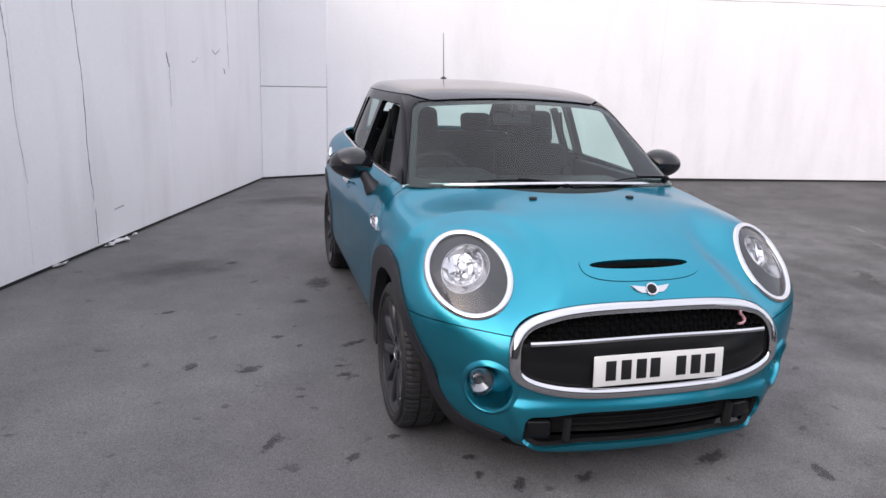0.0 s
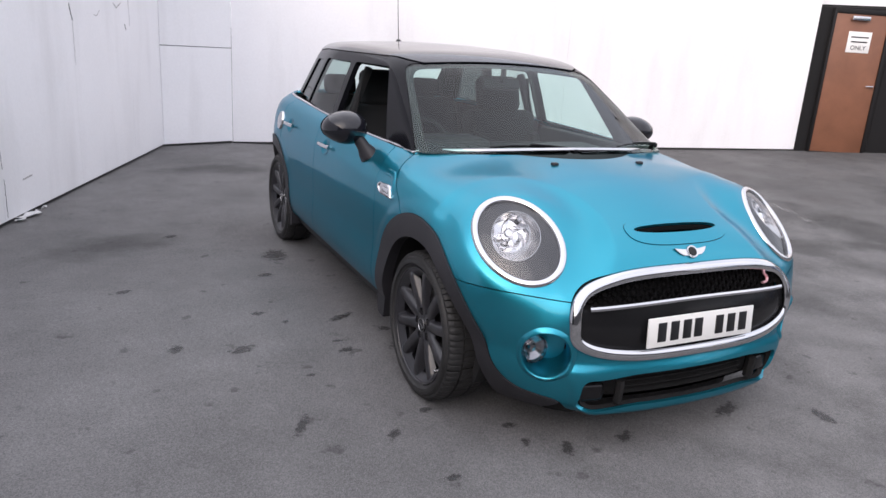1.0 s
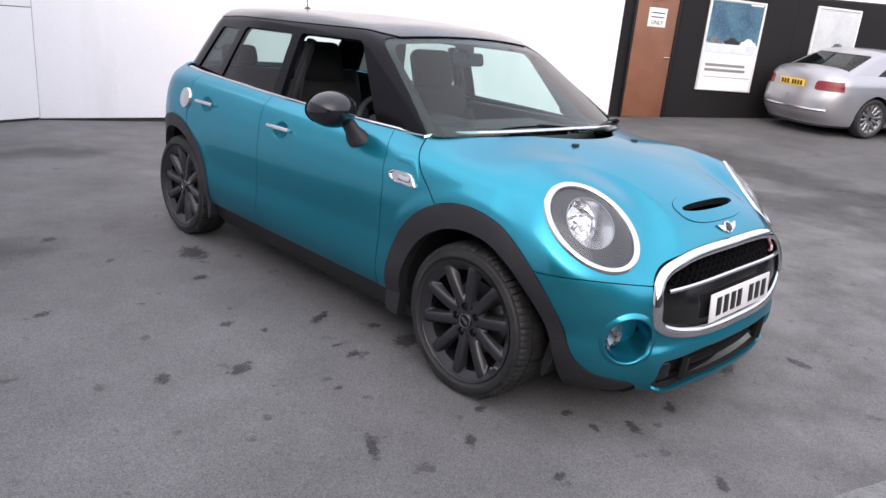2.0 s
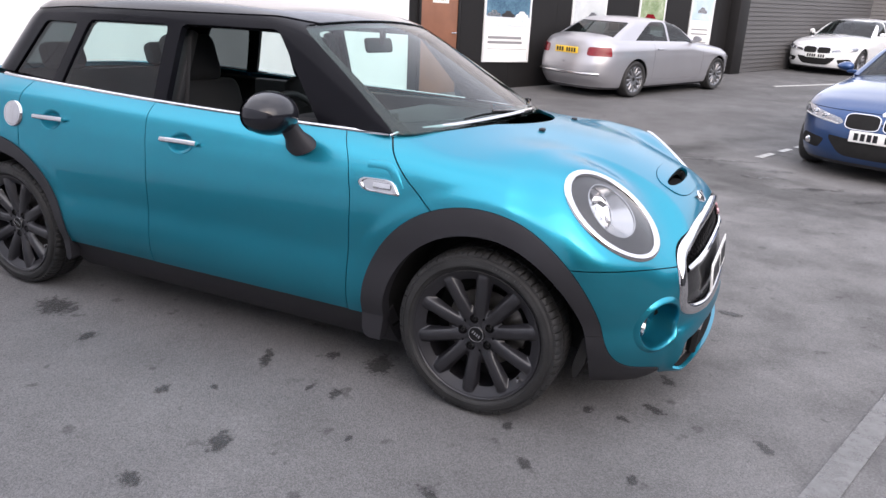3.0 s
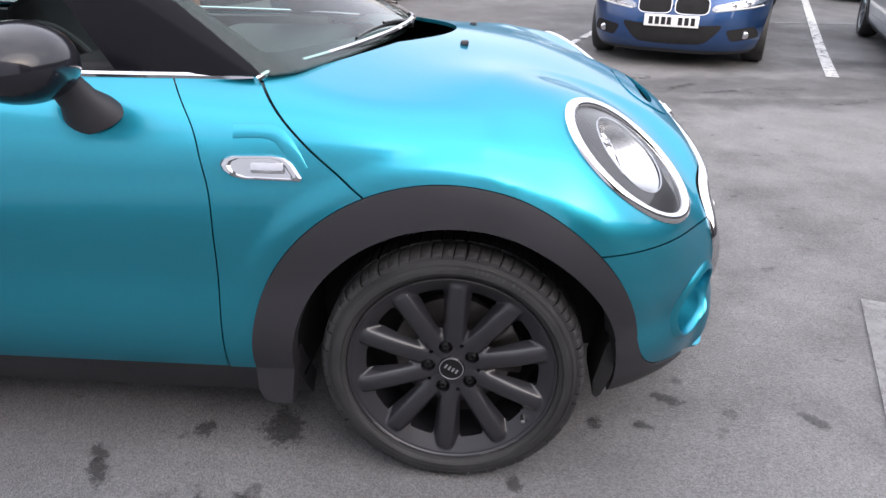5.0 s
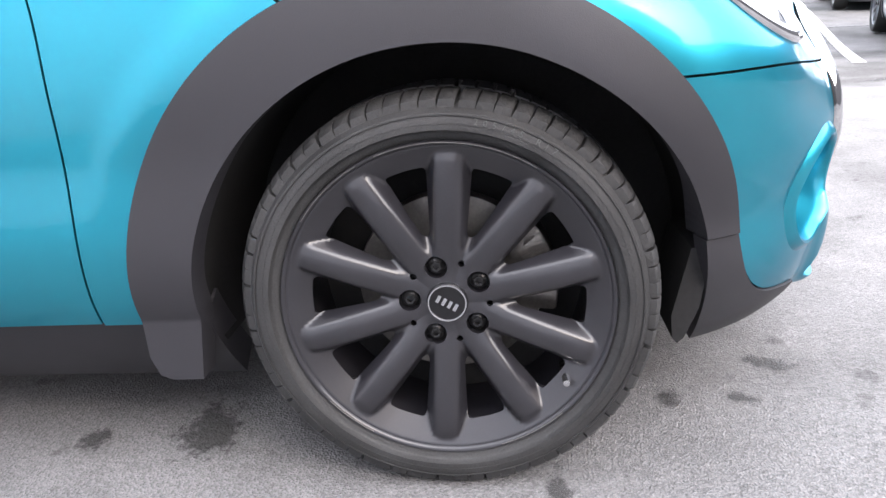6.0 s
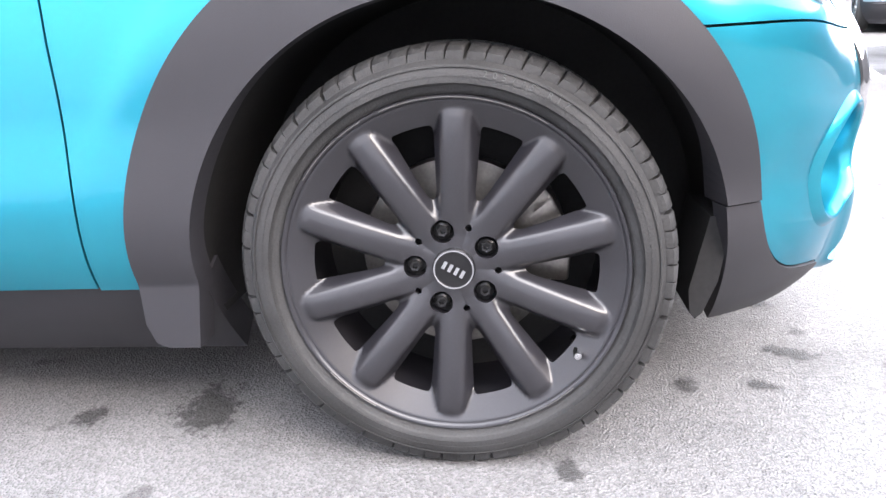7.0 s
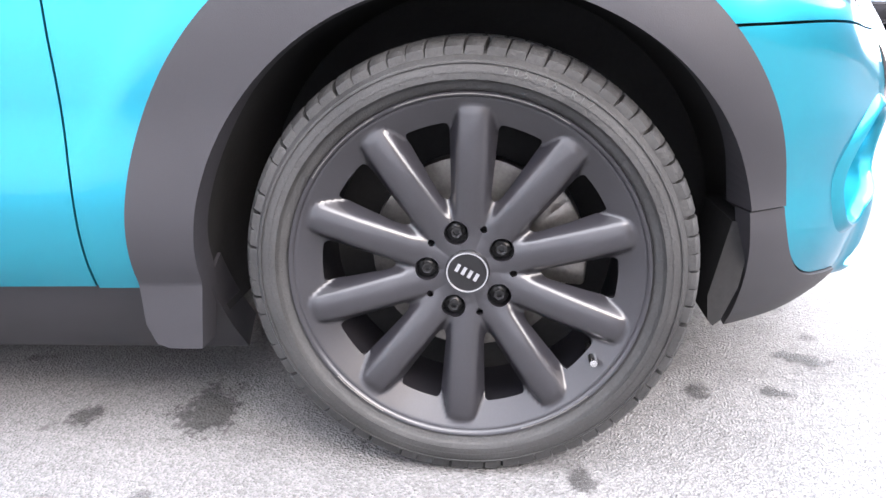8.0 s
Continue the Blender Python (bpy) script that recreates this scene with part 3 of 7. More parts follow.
    screen_hole = lambda x, y, z: np.where(y < 1.25, smax(np.abs(x) - screen_x(z), (z - 1.352 + 0.10 * x**2), 0.05), 1.0)
    front_win = lambda x, y, z: np.where(np.abs(x) > 0.4, smax(smax(z - 1.303, y - 1.535, 0.03), (0.765 + (z - 0.97) * 0.80) - y, 0.03), 1.0)
    rear_win = lambda x, y, z: np.where(np.abs(x) > 0.4, smax(smax(z - 1.300, 1.610 - y, 0.03), y - (2.245 - (z - 0.975) * 0.42), 0.03), 1.0)
    quarter_win = lambda x, y, z: np.where(np.abs(x) > 0.3, smax(smax(z - 1.285, (2.315 - (z - 0.975) * 0.40) - y, 0.03), y - 2.68 + (z - 1.0) * 0.75, 0.03), 1.0)
    back_win = lambda x, y, z: np.where(y > 2.45, smax(np.abs(x) - 0.50, z - 1.33, 0.05), 1.0)
    seam_roof = lambda x, y, z: z - (1.322 + 0.03 * step(y, 0.85, 1.1) - 0.02 * step(y, 2.2, 2.7))
    v, f = clip(g0, h0, above, lambda x, y, z: seam_roof(x, y, z) + 0.002, lambda x, y, z: -screen_hole(x, y, z), lambda x, y, z: -front_win(x, y, z), lambda x, y, z: -rear_win(x, y, z),
                lambda x, y, z: -quarter_win(x, y, z), lambda x, y, z: -back_win(x, y, z))
    skin("window_frame", v, f, high_field, PILLAR, car, 0.03, label="gloss black window surround and posts")
    v, f = clip(g0, h0, lambda x, y, z: -seam_roof(x, y, z) + 0.001, lambda x, y, z: -screen_hole(x, y, z), lambda x, y, z: -back_win(x, y, z))
    roof = skin("roof", v, f, high_field, BLACK_PAINT, car, 0.03, 0.004, "black metallic roof")
    band = lambda x, y, z: np.where(y < 1.25, smax(np.abs(x) - screen_x(z) + 0.028, z - 1.335 + 0.10 * x**2, 0.06), 1.0)
    v, f = clip(g0, h0, above, screen_hole)
    screen = skin("windscreen", v, f, high_field, SCREEN_GLASS, car, 0.005, -0.003, "greenish clear windscreen")
    v, f = clip(g0, h0, above, screen_hole, lambda x, y, z: -np.maximum(band(x, y, z), BELT(0.3) + 0.035 - z))
    skin("screen_border", v, f, high_field, GLOSS_BLACK, screen, 0.003, -0.009)
    for hole, mat, name in ((front_win, DOOR_GLASS, "front_window"), (rear_win, REAR_GLASS, "rear_window"), (quarter_win, PRIVACY, "quarter_window")):
        for s in (-1, 1):
            if name == "front_window" and s < 0:
                continue
            v, f = clip(g0, h0, above, lambda x, y, z: -s * x, hole)
            skin(name, v, f, high_field, mat, car, 0.004, -0.008)
    v, f = clip(g0, h0, above, back_win)
    skin("back_window", v, f, high_field, DOOR_GLASS, car, 0.004, -0.006)
    # headlining and inner pillars, dark inside the shell
    v, f = clip(g0, h0, lambda x, y, z: 1.33 - z, lambda x, y, z: 1.1 - y, lambda x, y, z: y - 2.6)
    skin("headlining", v, f, high_field, DASH, car, 0.01, -0.035)

    # bright strip round the belt and under the windscreen
    bm = bmesh.new()
    ys = np.linspace(0.455, 2.62, 70)
    for s in (-1, 1):
        p = settle(low_field, [(s * 0.74, y, BELT(y) - 0.001) for y in ys], [(s, 0, 0)] * 70)
        strip(bm, p, normals_of(low_field, p), 0.018, 0.009)
    xs = np.linspace(-0.708, 0.708, 60)
    p = settle(low_field, [(x, 0.207 + 0.488 * x * x, 0.97) for x in xs], [(0, 0, 1)] * 60)
    strip(bm, p + np.array((0, 0, 0.006)), normals_of(low_field, p), 0.018, 0.008)
    from_bm("belt_strip", bm, CHROME, car, "bright chrome belt strip")
    # black scuttle between bonnet and glass
    bm = bmesh.new()
    rows = []
    for dy, dz in ((0.0, -0.004), (0.05, 0.0), (0.12, -0.03)):
        rows.append([bm.verts.new((x, 0.215 + 0.47 * x * x + dy, q[2] + dz)) for x, q in zip(xs * 0.97, p)])
    for a, b in zip(rows, rows[1:]):
        for i in range(59):
            bm.faces.new((a[i], a[i + 1], b[i + 1], b[i]))
    from_bm("scuttle_panel", bm, PLASTIC, car)
    # wipers
    for x0, x1, in ((0.0, -0.40), (0.64, 0.24)):
        bm = bmesh.new()
        n_ = 14
        q = settle(high_field, [(x0 + (x1 - x0) * t, 0.3, 0.992 + 0.014 * math.sin(t * math.pi * 0.9)) for t in np.linspace(0, 1, n_)], [(0, -1, 0)] * n_, 0.6)
        nn = normals_of(high_field, q)
        strip(bm, q + nn * 0.006, nn, 0.006, 0.006)
        strip(bm, q[:8] + nn[:8] * 0.016, nn[:8], 0.009, 0.004)
        box(bm, -0.014, 0.014, -0.014, 0.014, -0.012, 0.010, 0.005, Matrix.Translation(q[0] + nn[0] * 0.004))
        from_bm("wiper", bm, GLOSS_BLACK, car)
    # washer jets
    for x in (-0.23, 0.23):
        c = settle(low_field, (x, 0.028, 0.95), (0, 0, 1))[0]
        bm = bmesh.new()
        box(bm, -0.016, 0.016, -0.011, 0.011, -0.004, 0.010, 0.005, Matrix.Translation(c))
        from_bm("washer_jet", bm, PLASTIC, bonnet)
    # aerial
    c = settle(high_field, (0.0, 2.41, 1.42), (0, 0, 1))[0]
    bm = bmesh.new()
    lathe(bm, [(0.0, 0.03), (0.012, 0.028), (0.026, 0.012), (0.032, 0.0), (0.0, 0.0)], 20, Matrix.Translation(c))
    lathe(bm, [(0.0, 0.0), (0.0035, 0.0), (0.0022, 0.32), (0.0, 0.322)], 8, Matrix.Translation(c + np.array((0, 0, 0.02))) @ pose(0, 0, 0, -9))
    from_bm("aerial", bm, PLASTIC, roof, "thin black roof aerial")

    # grille
    def on_front(pts, back=0.0):
        q = settle(low_field, [(x, -0.65, z) for x, z in pts], [(0, -1, 0)] * len(pts))
        return q - normals_of(low_field, q) * back if back else q

    def outline(k, shrink=0.0):
        pts = []
        for a in np.linspace(0, 2 * math.pi, k, endpoint=False):
            d = np.array([math.cos(a), math.sin(a) * 0.4])
            lo, hi = 0.0, 1.5
            for _ in range(30):
                m = (lo + hi) / 2
                lo, hi = (m, hi) if grille(d[0] * m, 0.51 + d[1] * m, -shrink) < 0 else (lo, m)
            pts.append((d[0] * lo, 0.51 + d[1] * lo))
        return pts
    bm = bmesh.new()
    q = on_front(outline(120, 0.016))
    strip(bm, q, normals_of(low_field, q), 0.044, 0.014, True, 12)
    ring = from_bm("grille_surround", bm, CHROME, car, "broad chrome grille surround")
    bm = bmesh.new()
    bar = lambda x: 0.575 + 0.014 * (1 - (x / 0.5) ** 2)
    q = on_front([(x, bar(x)) for x in np.linspace(-0.475, 0.475, 50)], 0.004)
    strip(bm, q, normals_of(low_field, q), 0.021, 0.010)
    from_bm("grille_bar", bm, CHROME, ring)
    v, f = clip(v0, f0, lambda x, y, z: y + 0.2, lambda x, y, z: grille(x, z, -0.012), lambda x, y, z: z - bar(x))
    skin("grille_panel", v, f, low_field, GLOSS_BLACK, ring, 0.01, -0.012, "gloss black lower grille panel")
    v, f = clip(v0, f0, lambda x, y, z: y + 0.2, lambda x, y, z: grille(x, z, 0.0), lambda x, y, z: fog_hole(x, y, z, 0.115))
    skin("grille_backing", v, f, low_field, DARK, ring, 0.01, -0.05)
    bm = bmesh.new()
    cell = 0.026
    for row in range(9):
        z = 0.585 + row * cell * 0.8
        for col in range(-26, 27):
            x = (col + 0.5 * (row % 2)) * cell * 1.55
            hexa = [(x + cell * 0.62 * math.cos(a), z + cell * 0.46 * math.sin(a)) for a in np.radians(np.arange(0, 360, 60))]
            if any(grille(hx, hz, -0.014) > 0 for hx, hz in hexa) or z < bar(x) + 0.012:
                continue
            q = on_front(hexa, 0.026)
            strip(bm, q, normals_of(low_field, q), 0.007, 0.010, True, 4)
    tagged(from_bm("honeycomb_mesh", bm, GLOSS_BLACK, ring), kind="stuff")
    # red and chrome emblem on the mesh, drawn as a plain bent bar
    bm = bmesh.new()
    q = on_front([(0.394, 0.658), (0.380, 0.657), (0.367, 0.650), (0.367, 0.641), (0.377, 0.632), (0.384, 0.622), (0.380, 0.613), (0.366, 0.607), (0.350, 0.608)], 0.002)
    strip(bm, q, normals_of(low_field, q), 0.011, 0.006)
    from_bm("grille_emblem", bm, material("emblem_red", (0.58, 0.33, 0.36), 0.25, 0.6), ring)

    # number plate with plain bars in place of the characters
    tilt = pose(0, -0.688, 0.485, -5)
    bm = bmesh.new()
    box(bm, -0.26, 0.26, -0.006, 0.0, -0.0555, 0.0555, 0.002, tilt)
    plate = from_bm("number_plate", bm, PLATE_WHITE, car, "white front number plate with black marks")
    for x in (-0.195, -0.135, -0.075, -0.02, 0.085, 0.145, 0.205):
        bm = bmesh.new()
        box(bm, x - 0.02, x + 0.02, -0.0085, -0.005, -0.036, 0.036, 0.002, tilt)
        from_bm("plate_bar", bm, INK, plate)

    # winged badge as a plain shape
    c = settle(low_field, (0, -0.592, 0.755), (0, -0.6, 0.8))[0]
    n, r, u = frame_on(low_field, c)
    m = Matrix.Translation(c) @ Matrix((Vector((1, 0, 0)), Vector(u), Vector(n))).transposed().to_4x4()
    bm = bmesh.new()
    for s in (-1, 1):
        wing = [(0.015, 0.010), (0.045, 0.013), (0.080, 0.018), (0.072, 0.008), (0.060, -0.004), (0.044, -0.013), (0.015, -0.015)]
        rings = [[bm.verts.new(m @ Vector((s * px * k_, py * k_, h_))) for px, py in wing] for k_, h_ in ((1.0, -0.002), (1.0, 0.004), (0.96, 0.0055))]
        for ra, rb in zip(rings, rings[1:]):
            for i in range(7):
                bm.faces.new((ra[i], ra[(i + 1) % 7], rb[(i + 1) % 7], rb[i]))
        bm.faces.new(rings[-1])
    lathe(bm, [(0.0, 0.008), (0.019, 0.008), (0.024, 0.010), (0.026, 0.006), (0.026, -0.002)], 28, m)
    badge = from_bm("badge", bm, CHROME, bonnet, "chrome winged bonnet badge")
    bm = bmesh.new()
    lathe(bm, [(0.0, 0.0095), (0.018, 0.0095), (0.019, 0.006)], 24, m)
    from_bm("badge_disc", bm, GLOSS_BLACK, badge)

    # bonnet scoop slot
    q = settle(low_field, [(0, -0.494, 0.83)], (0, 0, 1))[0]
    bm = bmesh.new()
    box(bm, -0.2, 0.2, -0.54, -0.44, q[2] - 0.07, q[2] - 0.045)
    from_bm("scoop_slot", bm, DARK, bonnet)

    # lower intake
    v, f = clip(v0, f0, lambda x, y, z: y + 0.2, lambda x, y, z: duct(x, z, 0.09), lambda x, y, z: fog_hole(x, y, z, 0.115))
    intake = skin("lower_intake", v, f, low_field, DARK, bumper, 0.01, -0.07)
    bm = bmesh.new()
    for k in range(3):
        q = on_front([(x, 0.237 + 0.024 * k) for x in np.linspace(-0.31, 0.31, 30)], 0.06)
        strip(bm, q, normals_of(low_field, q), 0.007, 0.015, steps=6)
    for s in (-1, 1):
        q = on_front([(s * 0.335, z) for z in (0.215, 0.24, 0.262, 0.285, 0.305)], 0.02)
        strip(bm, q, normals_of(low_field, q), 0.03, 0.02, steps=6)
    from_bm("intake_slats", bm, DARK, bumper)
    for s in (-1, 1):
        bm = bmesh.new()
        box(bm, -0.052, 0.052, -0.06, 0.05, -0.038, 0.038, 0.018, Matrix.Translation((s * 0.418, -0.578, 0.252)) @ pose(0, 0, 0, 0, 0, s * 12), 3)
        from_bm("brake_duct", bm, GLOSS_BLACK, bumper, "gloss black brake duct")

    # lamps: chrome ring, grey bowl with bright reflector, clear lens
    for s in (-1, 1):
        flip = np.array((-s, 1, 1.0))
        a = np.linspace(0, 2 * math.pi, 72, endpoint=False)
        base = lamp_c + np.outer(np.cos(a), lamp_r) * (LAMP_W - 0.006) + np.outer(np.sin(a), lamp_u) * (LAMP_H - 0.006)
        bm = bmesh.new()
        strip(bm, base * flip, [lamp_n * flip] * 72, 0.028, 0.011, True, 12)
        lamp = from_bm("headlamp", bm, CHROME, car, "round headlamp with chrome ring")
        grid_r = [1.0, 0.85, 0.6, 0.3]
        bm = bmesh.new()
        rows = []
        for g in grid_r:
            pts = lamp_c + np.outer(np.cos(a), lamp_r) * (LAMP_W - 0.012) * g + np.outer(np.sin(a), lamp_u) * (LAMP_H - 0.012) * g
            pts = pts + lamp_n * 0.030 * (1 - g * g)
            rows.append([bm.verts.new(w) for w in pts * flip])
        centre = bm.verts.new((lamp_c + lamp_n * 0.030) * flip)
        for p_, q_ in zip(rows, rows[1:]):
            for i in range(72):
                bm.faces.new((p_[i], p_[(i + 1) % 72], q_[(i + 1) % 72], q_[i]))
        for i in range(72):
            bm.faces.new((rows[-1][i], rows[-1][(i + 1) % 72], centre))
        from_bm("lens", bm, LENS, lamp, "clear lens")
        # a domed grey bezel just under the lens, with an oval opening for the slanting reflector tube
        dome = lambda cr, cu: lamp_c + np.outer(cr, lamp_r) + np.outer(cu, lamp_u) + np.outer(0.030 * (1 - (cr / LAMP_W) ** 2 - (cu / LAMP_H) ** 2) - 0.008, lamp_n)
        plane = -0.010 * LAMP_RIGHT0 + 0.012 * LAMP_UP0 + np.outer(np.cos(a), LAMP_RIGHT0) * 0.088 + np.outer(np.sin(a), LAMP_UP0) * 0.104
        hole_r, hole_u = plane @ lamp_r, plane @ lamp_u
        turn_a = np.arctan2(hole_u / LAMP_H, hole_r / LAMP_W)
        edge_r, edge_u = np.cos(turn_a) * (LAMP_W - 0.008), np.sin(turn_a) * (LAMP_H - 0.008)
        rings = [dome(edge_r * (1 - g) + hole_r * g, edge_u * (1 - g) + hole_u * g) for g in (0, 0.2, 0.45, 0.7, 0.9, 1.0)]
        rings.append(rings[-1] - lamp_n * 0.006)

        def loft(rings):
            bm = bmesh.new()
            rows = [[bm.verts.new(w) for w in ring * flip] for ring in rings]
            for p_, q_ in zip(rows, rows[1:]):
                for i in range(len(p_)):
                    bm.faces.new((p_[i], p_[(i + 1) % len(p_)], q_[(i + 1) % len(p_)], q_[i]))
            return bm

        from_bm("lamp_bezel", loft(rings), LAMP_GREY, lamp, "grey lamp bezel")
        bm = bmesh.new()
        strip(bm, rings[-2] * flip, [lamp_n * flip] * 72, 0.004, 0.002, True, 6)
        from_bm("bezel_edge", bm, CHROME, lamp)
        # the reflector faces forwards more than the ring does
        aim = np.array((-0.25, -0.90, 0.35)) * 0.5 + lamp_n * 0.5
        aim /= np.linalg.norm(aim)
        side_w = np.cross(np.array([0, 0, 1.0]), aim)
        side_w /= np.linalg.norm(side_w)
        rise_w = np.cross(aim, side_w)
        mid = lamp_c - 0.010 * LAMP_RIGHT0 + 0.012 * LAMP_UP0 + np.array((0.0, 0.050, 0.004))
        first = int(np.argmax((rings[-1] - mid) @ side_w))
        order = np.roll(np.arange(72), -first)
        disc = mid + np.outer(np.cos(a), side_w) * 0.079 + np.outer(np.sin(a), rise_w) * 0.079
        front = rings[-1][order]
        if (front[18] - mid) @ rise_w < 0:
            front = np.roll(front[::-1], 1, 0)
        from_bm("reflector_tube", loft([front, front * 0.5 + disc * 0.5, disc]), BRUSHED, lamp)
        turn_m = Matrix((Vector(side_w * flip), Vector(rise_w * flip), Vector(aim * flip))).transposed().to_4x4()
        seat_m = Matrix.Translation(Vector(mid * flip)) @ turn_m
        bm = bmesh.new()
        lathe(bm, [(0.079, 0.000), (0.070, -0.012), (0.056, -0.022), (0.040, -0.028), (0.022, -0.031)], 17, seat_m)
        dice = random.Random(5)
        for w in bm.verts:
            w.co += Vector([dice.uniform(-0.0045, 0.0045) for _ in range(3)])
        lathe(bm, [(0.024, -0.030), (0.019, -0.006), (0.013, -0.001), (0.0, 0.0)], 15, seat_m)
        from_bm("reflector", bm, LAMP_BOWL, lamp, "bright faceted reflector", 0)
        bm = bmesh.new()
        lathe(bm, [(0.076, -0.004), (0.077, 0.003), (0.080, 0.003), (0.081, -0.004)], 56, seat_m)
        from_bm("reflector_rim", bm, CHROME, lamp)
        # fog lamp in its bowl
        fm = Matrix((Vector(fog_r * flip), Vector(fog_u * flip), Vector(fog_n * flip))).transposed().to_4x4()
        at = Matrix.Translation(Vector((fog_c - fog_n * 0.004) * flip)) @ fm
        bm = bmesh.new()
        lathe(bm, [(0.112, -0.003), (0.104, 0.003), (0.096, 0.009), (0.091, 0.0105), (0.087, 0.008), (0.084, 0.000), (0.083, -0.012), (0.080, -0.055), (0.066, -0.082), (0.0, -0.086)], 56, at)
        # the bowl's edge follows the bulge of the bumper round it
        inv = at.inverted()
        outer = [w for w in bm.verts if (inv @ w.co).z > -0.02]
        on_skin = settle(low_field, [(fog_c + fog_r * q.x + fog_u * q.y) * flip for q in (inv @ w.co for w in outer)], [fog_n * flip] * len(outer), 0.1)
        for w, q in zip(outer, on_skin):
            w.co = Vector(q) + Vector(fog_n * flip) * ((inv @ w.co).z - 0.0005)
        fog = from_bm("fog_lamp", bm, TEAL, bumper, "round fog lamp in painted bowl")
        off = Matrix.Translation(Vector(fog_c * flip) + Vector((s * 0.014, 0.048, -0.002))) @ Vector((s * 0.12, -1, 0.05)).to_track_quat("Z", "Y").to_matrix().to_4x4()
        bm = bmesh.new()
        lathe(bm, [(0.0, 0.012), (0.031, 0.008), (0.049, -0.002), (0.055, -0.014), (0.056, -0.04)], 40, off)
        from_bm("fog_lens", bm, LENS, fog)
        bm = bmesh.new()
        lathe(bm, [(0.0535, -0.008), (0.046, -0.022), (0.021, -0.034), (0.012, -0.02), (0.0, -0.018)], 18, off)
        from_bm("fog_reflector", bm, FOG_BOWL, fog, smooth=0)

        # mirrors
        bm = bmesh.new()
        bmesh.ops.create_uvsphere(bm, u_segments=32, v_segments=20, radius=1)
        for w in bm.verts:
            x, y, z = w.co
            y = y if y < 0 else max(-1, min(y, 0.35) + 0.06 * max(0, y - 0.35))
            w.co = (s * (0.892 + 0.112 * x), 0.862 + (0.115 if y < 0 else 0.095) * y, 1.012 + 0.080 * z * (1 - 0.12 * x))
        mirror = from_bm("door_mirror", bm, BLACK_PAINT, car, "rounded gloss black door mirror")
        bm = bmesh.new()
        lathe(bm, [(0.062, 0.0), (0.055, 0.03), (0.04, 0.06), (0.034, 0.12), (0.0, 0.13)], 24,
              Matrix.Translation((s * 0.785, 0.785, 0.880)) @ pose(0, 0, 0, -14, s * 32, 0) @ Matrix.Diagonal((0.75, 1.15, 1, 1)))
        from_bm("mirror_foot", bm, PLASTIC, mirror)
        bm = bmesh.new()
        lathe(bm, [(0.0, 0.0), (0.9, 0.0), (1.0, -0.004)], 32, Matrix.Translation((s * 0.898, 0.899, 1.012)) @ pose(0, 0, 0, -90) @ Matrix.Diagonal((0.105, 0.07, 1, 1)))
        from_bm("mirror_glass", bm, CHROME, mirror)
        # tail lamps
        c = settle(low_field, (s * 0.58, 3.05, 0.80), (s * 0.2, 1.0, 0.0))[0]
        n, r, u = frame_on(low_field, c)
        tm = Matrix.Translation(c) @ Matrix((Vector(r), Vector(u), Vector(n))).transposed().to_4x4()
        bm = bmesh.new()
        box(bm, -0.075, 0.075, -0.125, 0.125, -0.03, 0.018, 0.015, tm, 3)
        tail = from_bm("tail_lamp", bm, CHROME, car, "tail lamp in chrome frame")
        bm = bmesh.new()
        box(bm, -0.06, 0.06, -0.11, 0.11, 0.0, 0.023, 0.010, tm, 3)
        from_bm("tail_lens", bm, RED_LENS, tail, "red lens")
    # fuel cap
    c = settle(low_field, (-0.82, 2.39, 0.866), (-1, 0, 0))[0]
    n = normals_of(low_field, c[None])[0]
    bm = bmesh.new()
    lathe(bm, [(0.0, 0.014), (0.042, 0.012), (0.052, 0.008), (0.057, 0.010), (0.062, 0.0), (0.062, -0.006)], 40, Matrix.Translation(c) @ Vector(n).to_track_quat("Z", "Y").to_matrix().to_4x4())
    from_bm("fuel_cap", bm, CHROME, car, "round chrome fuel cap")
    return car


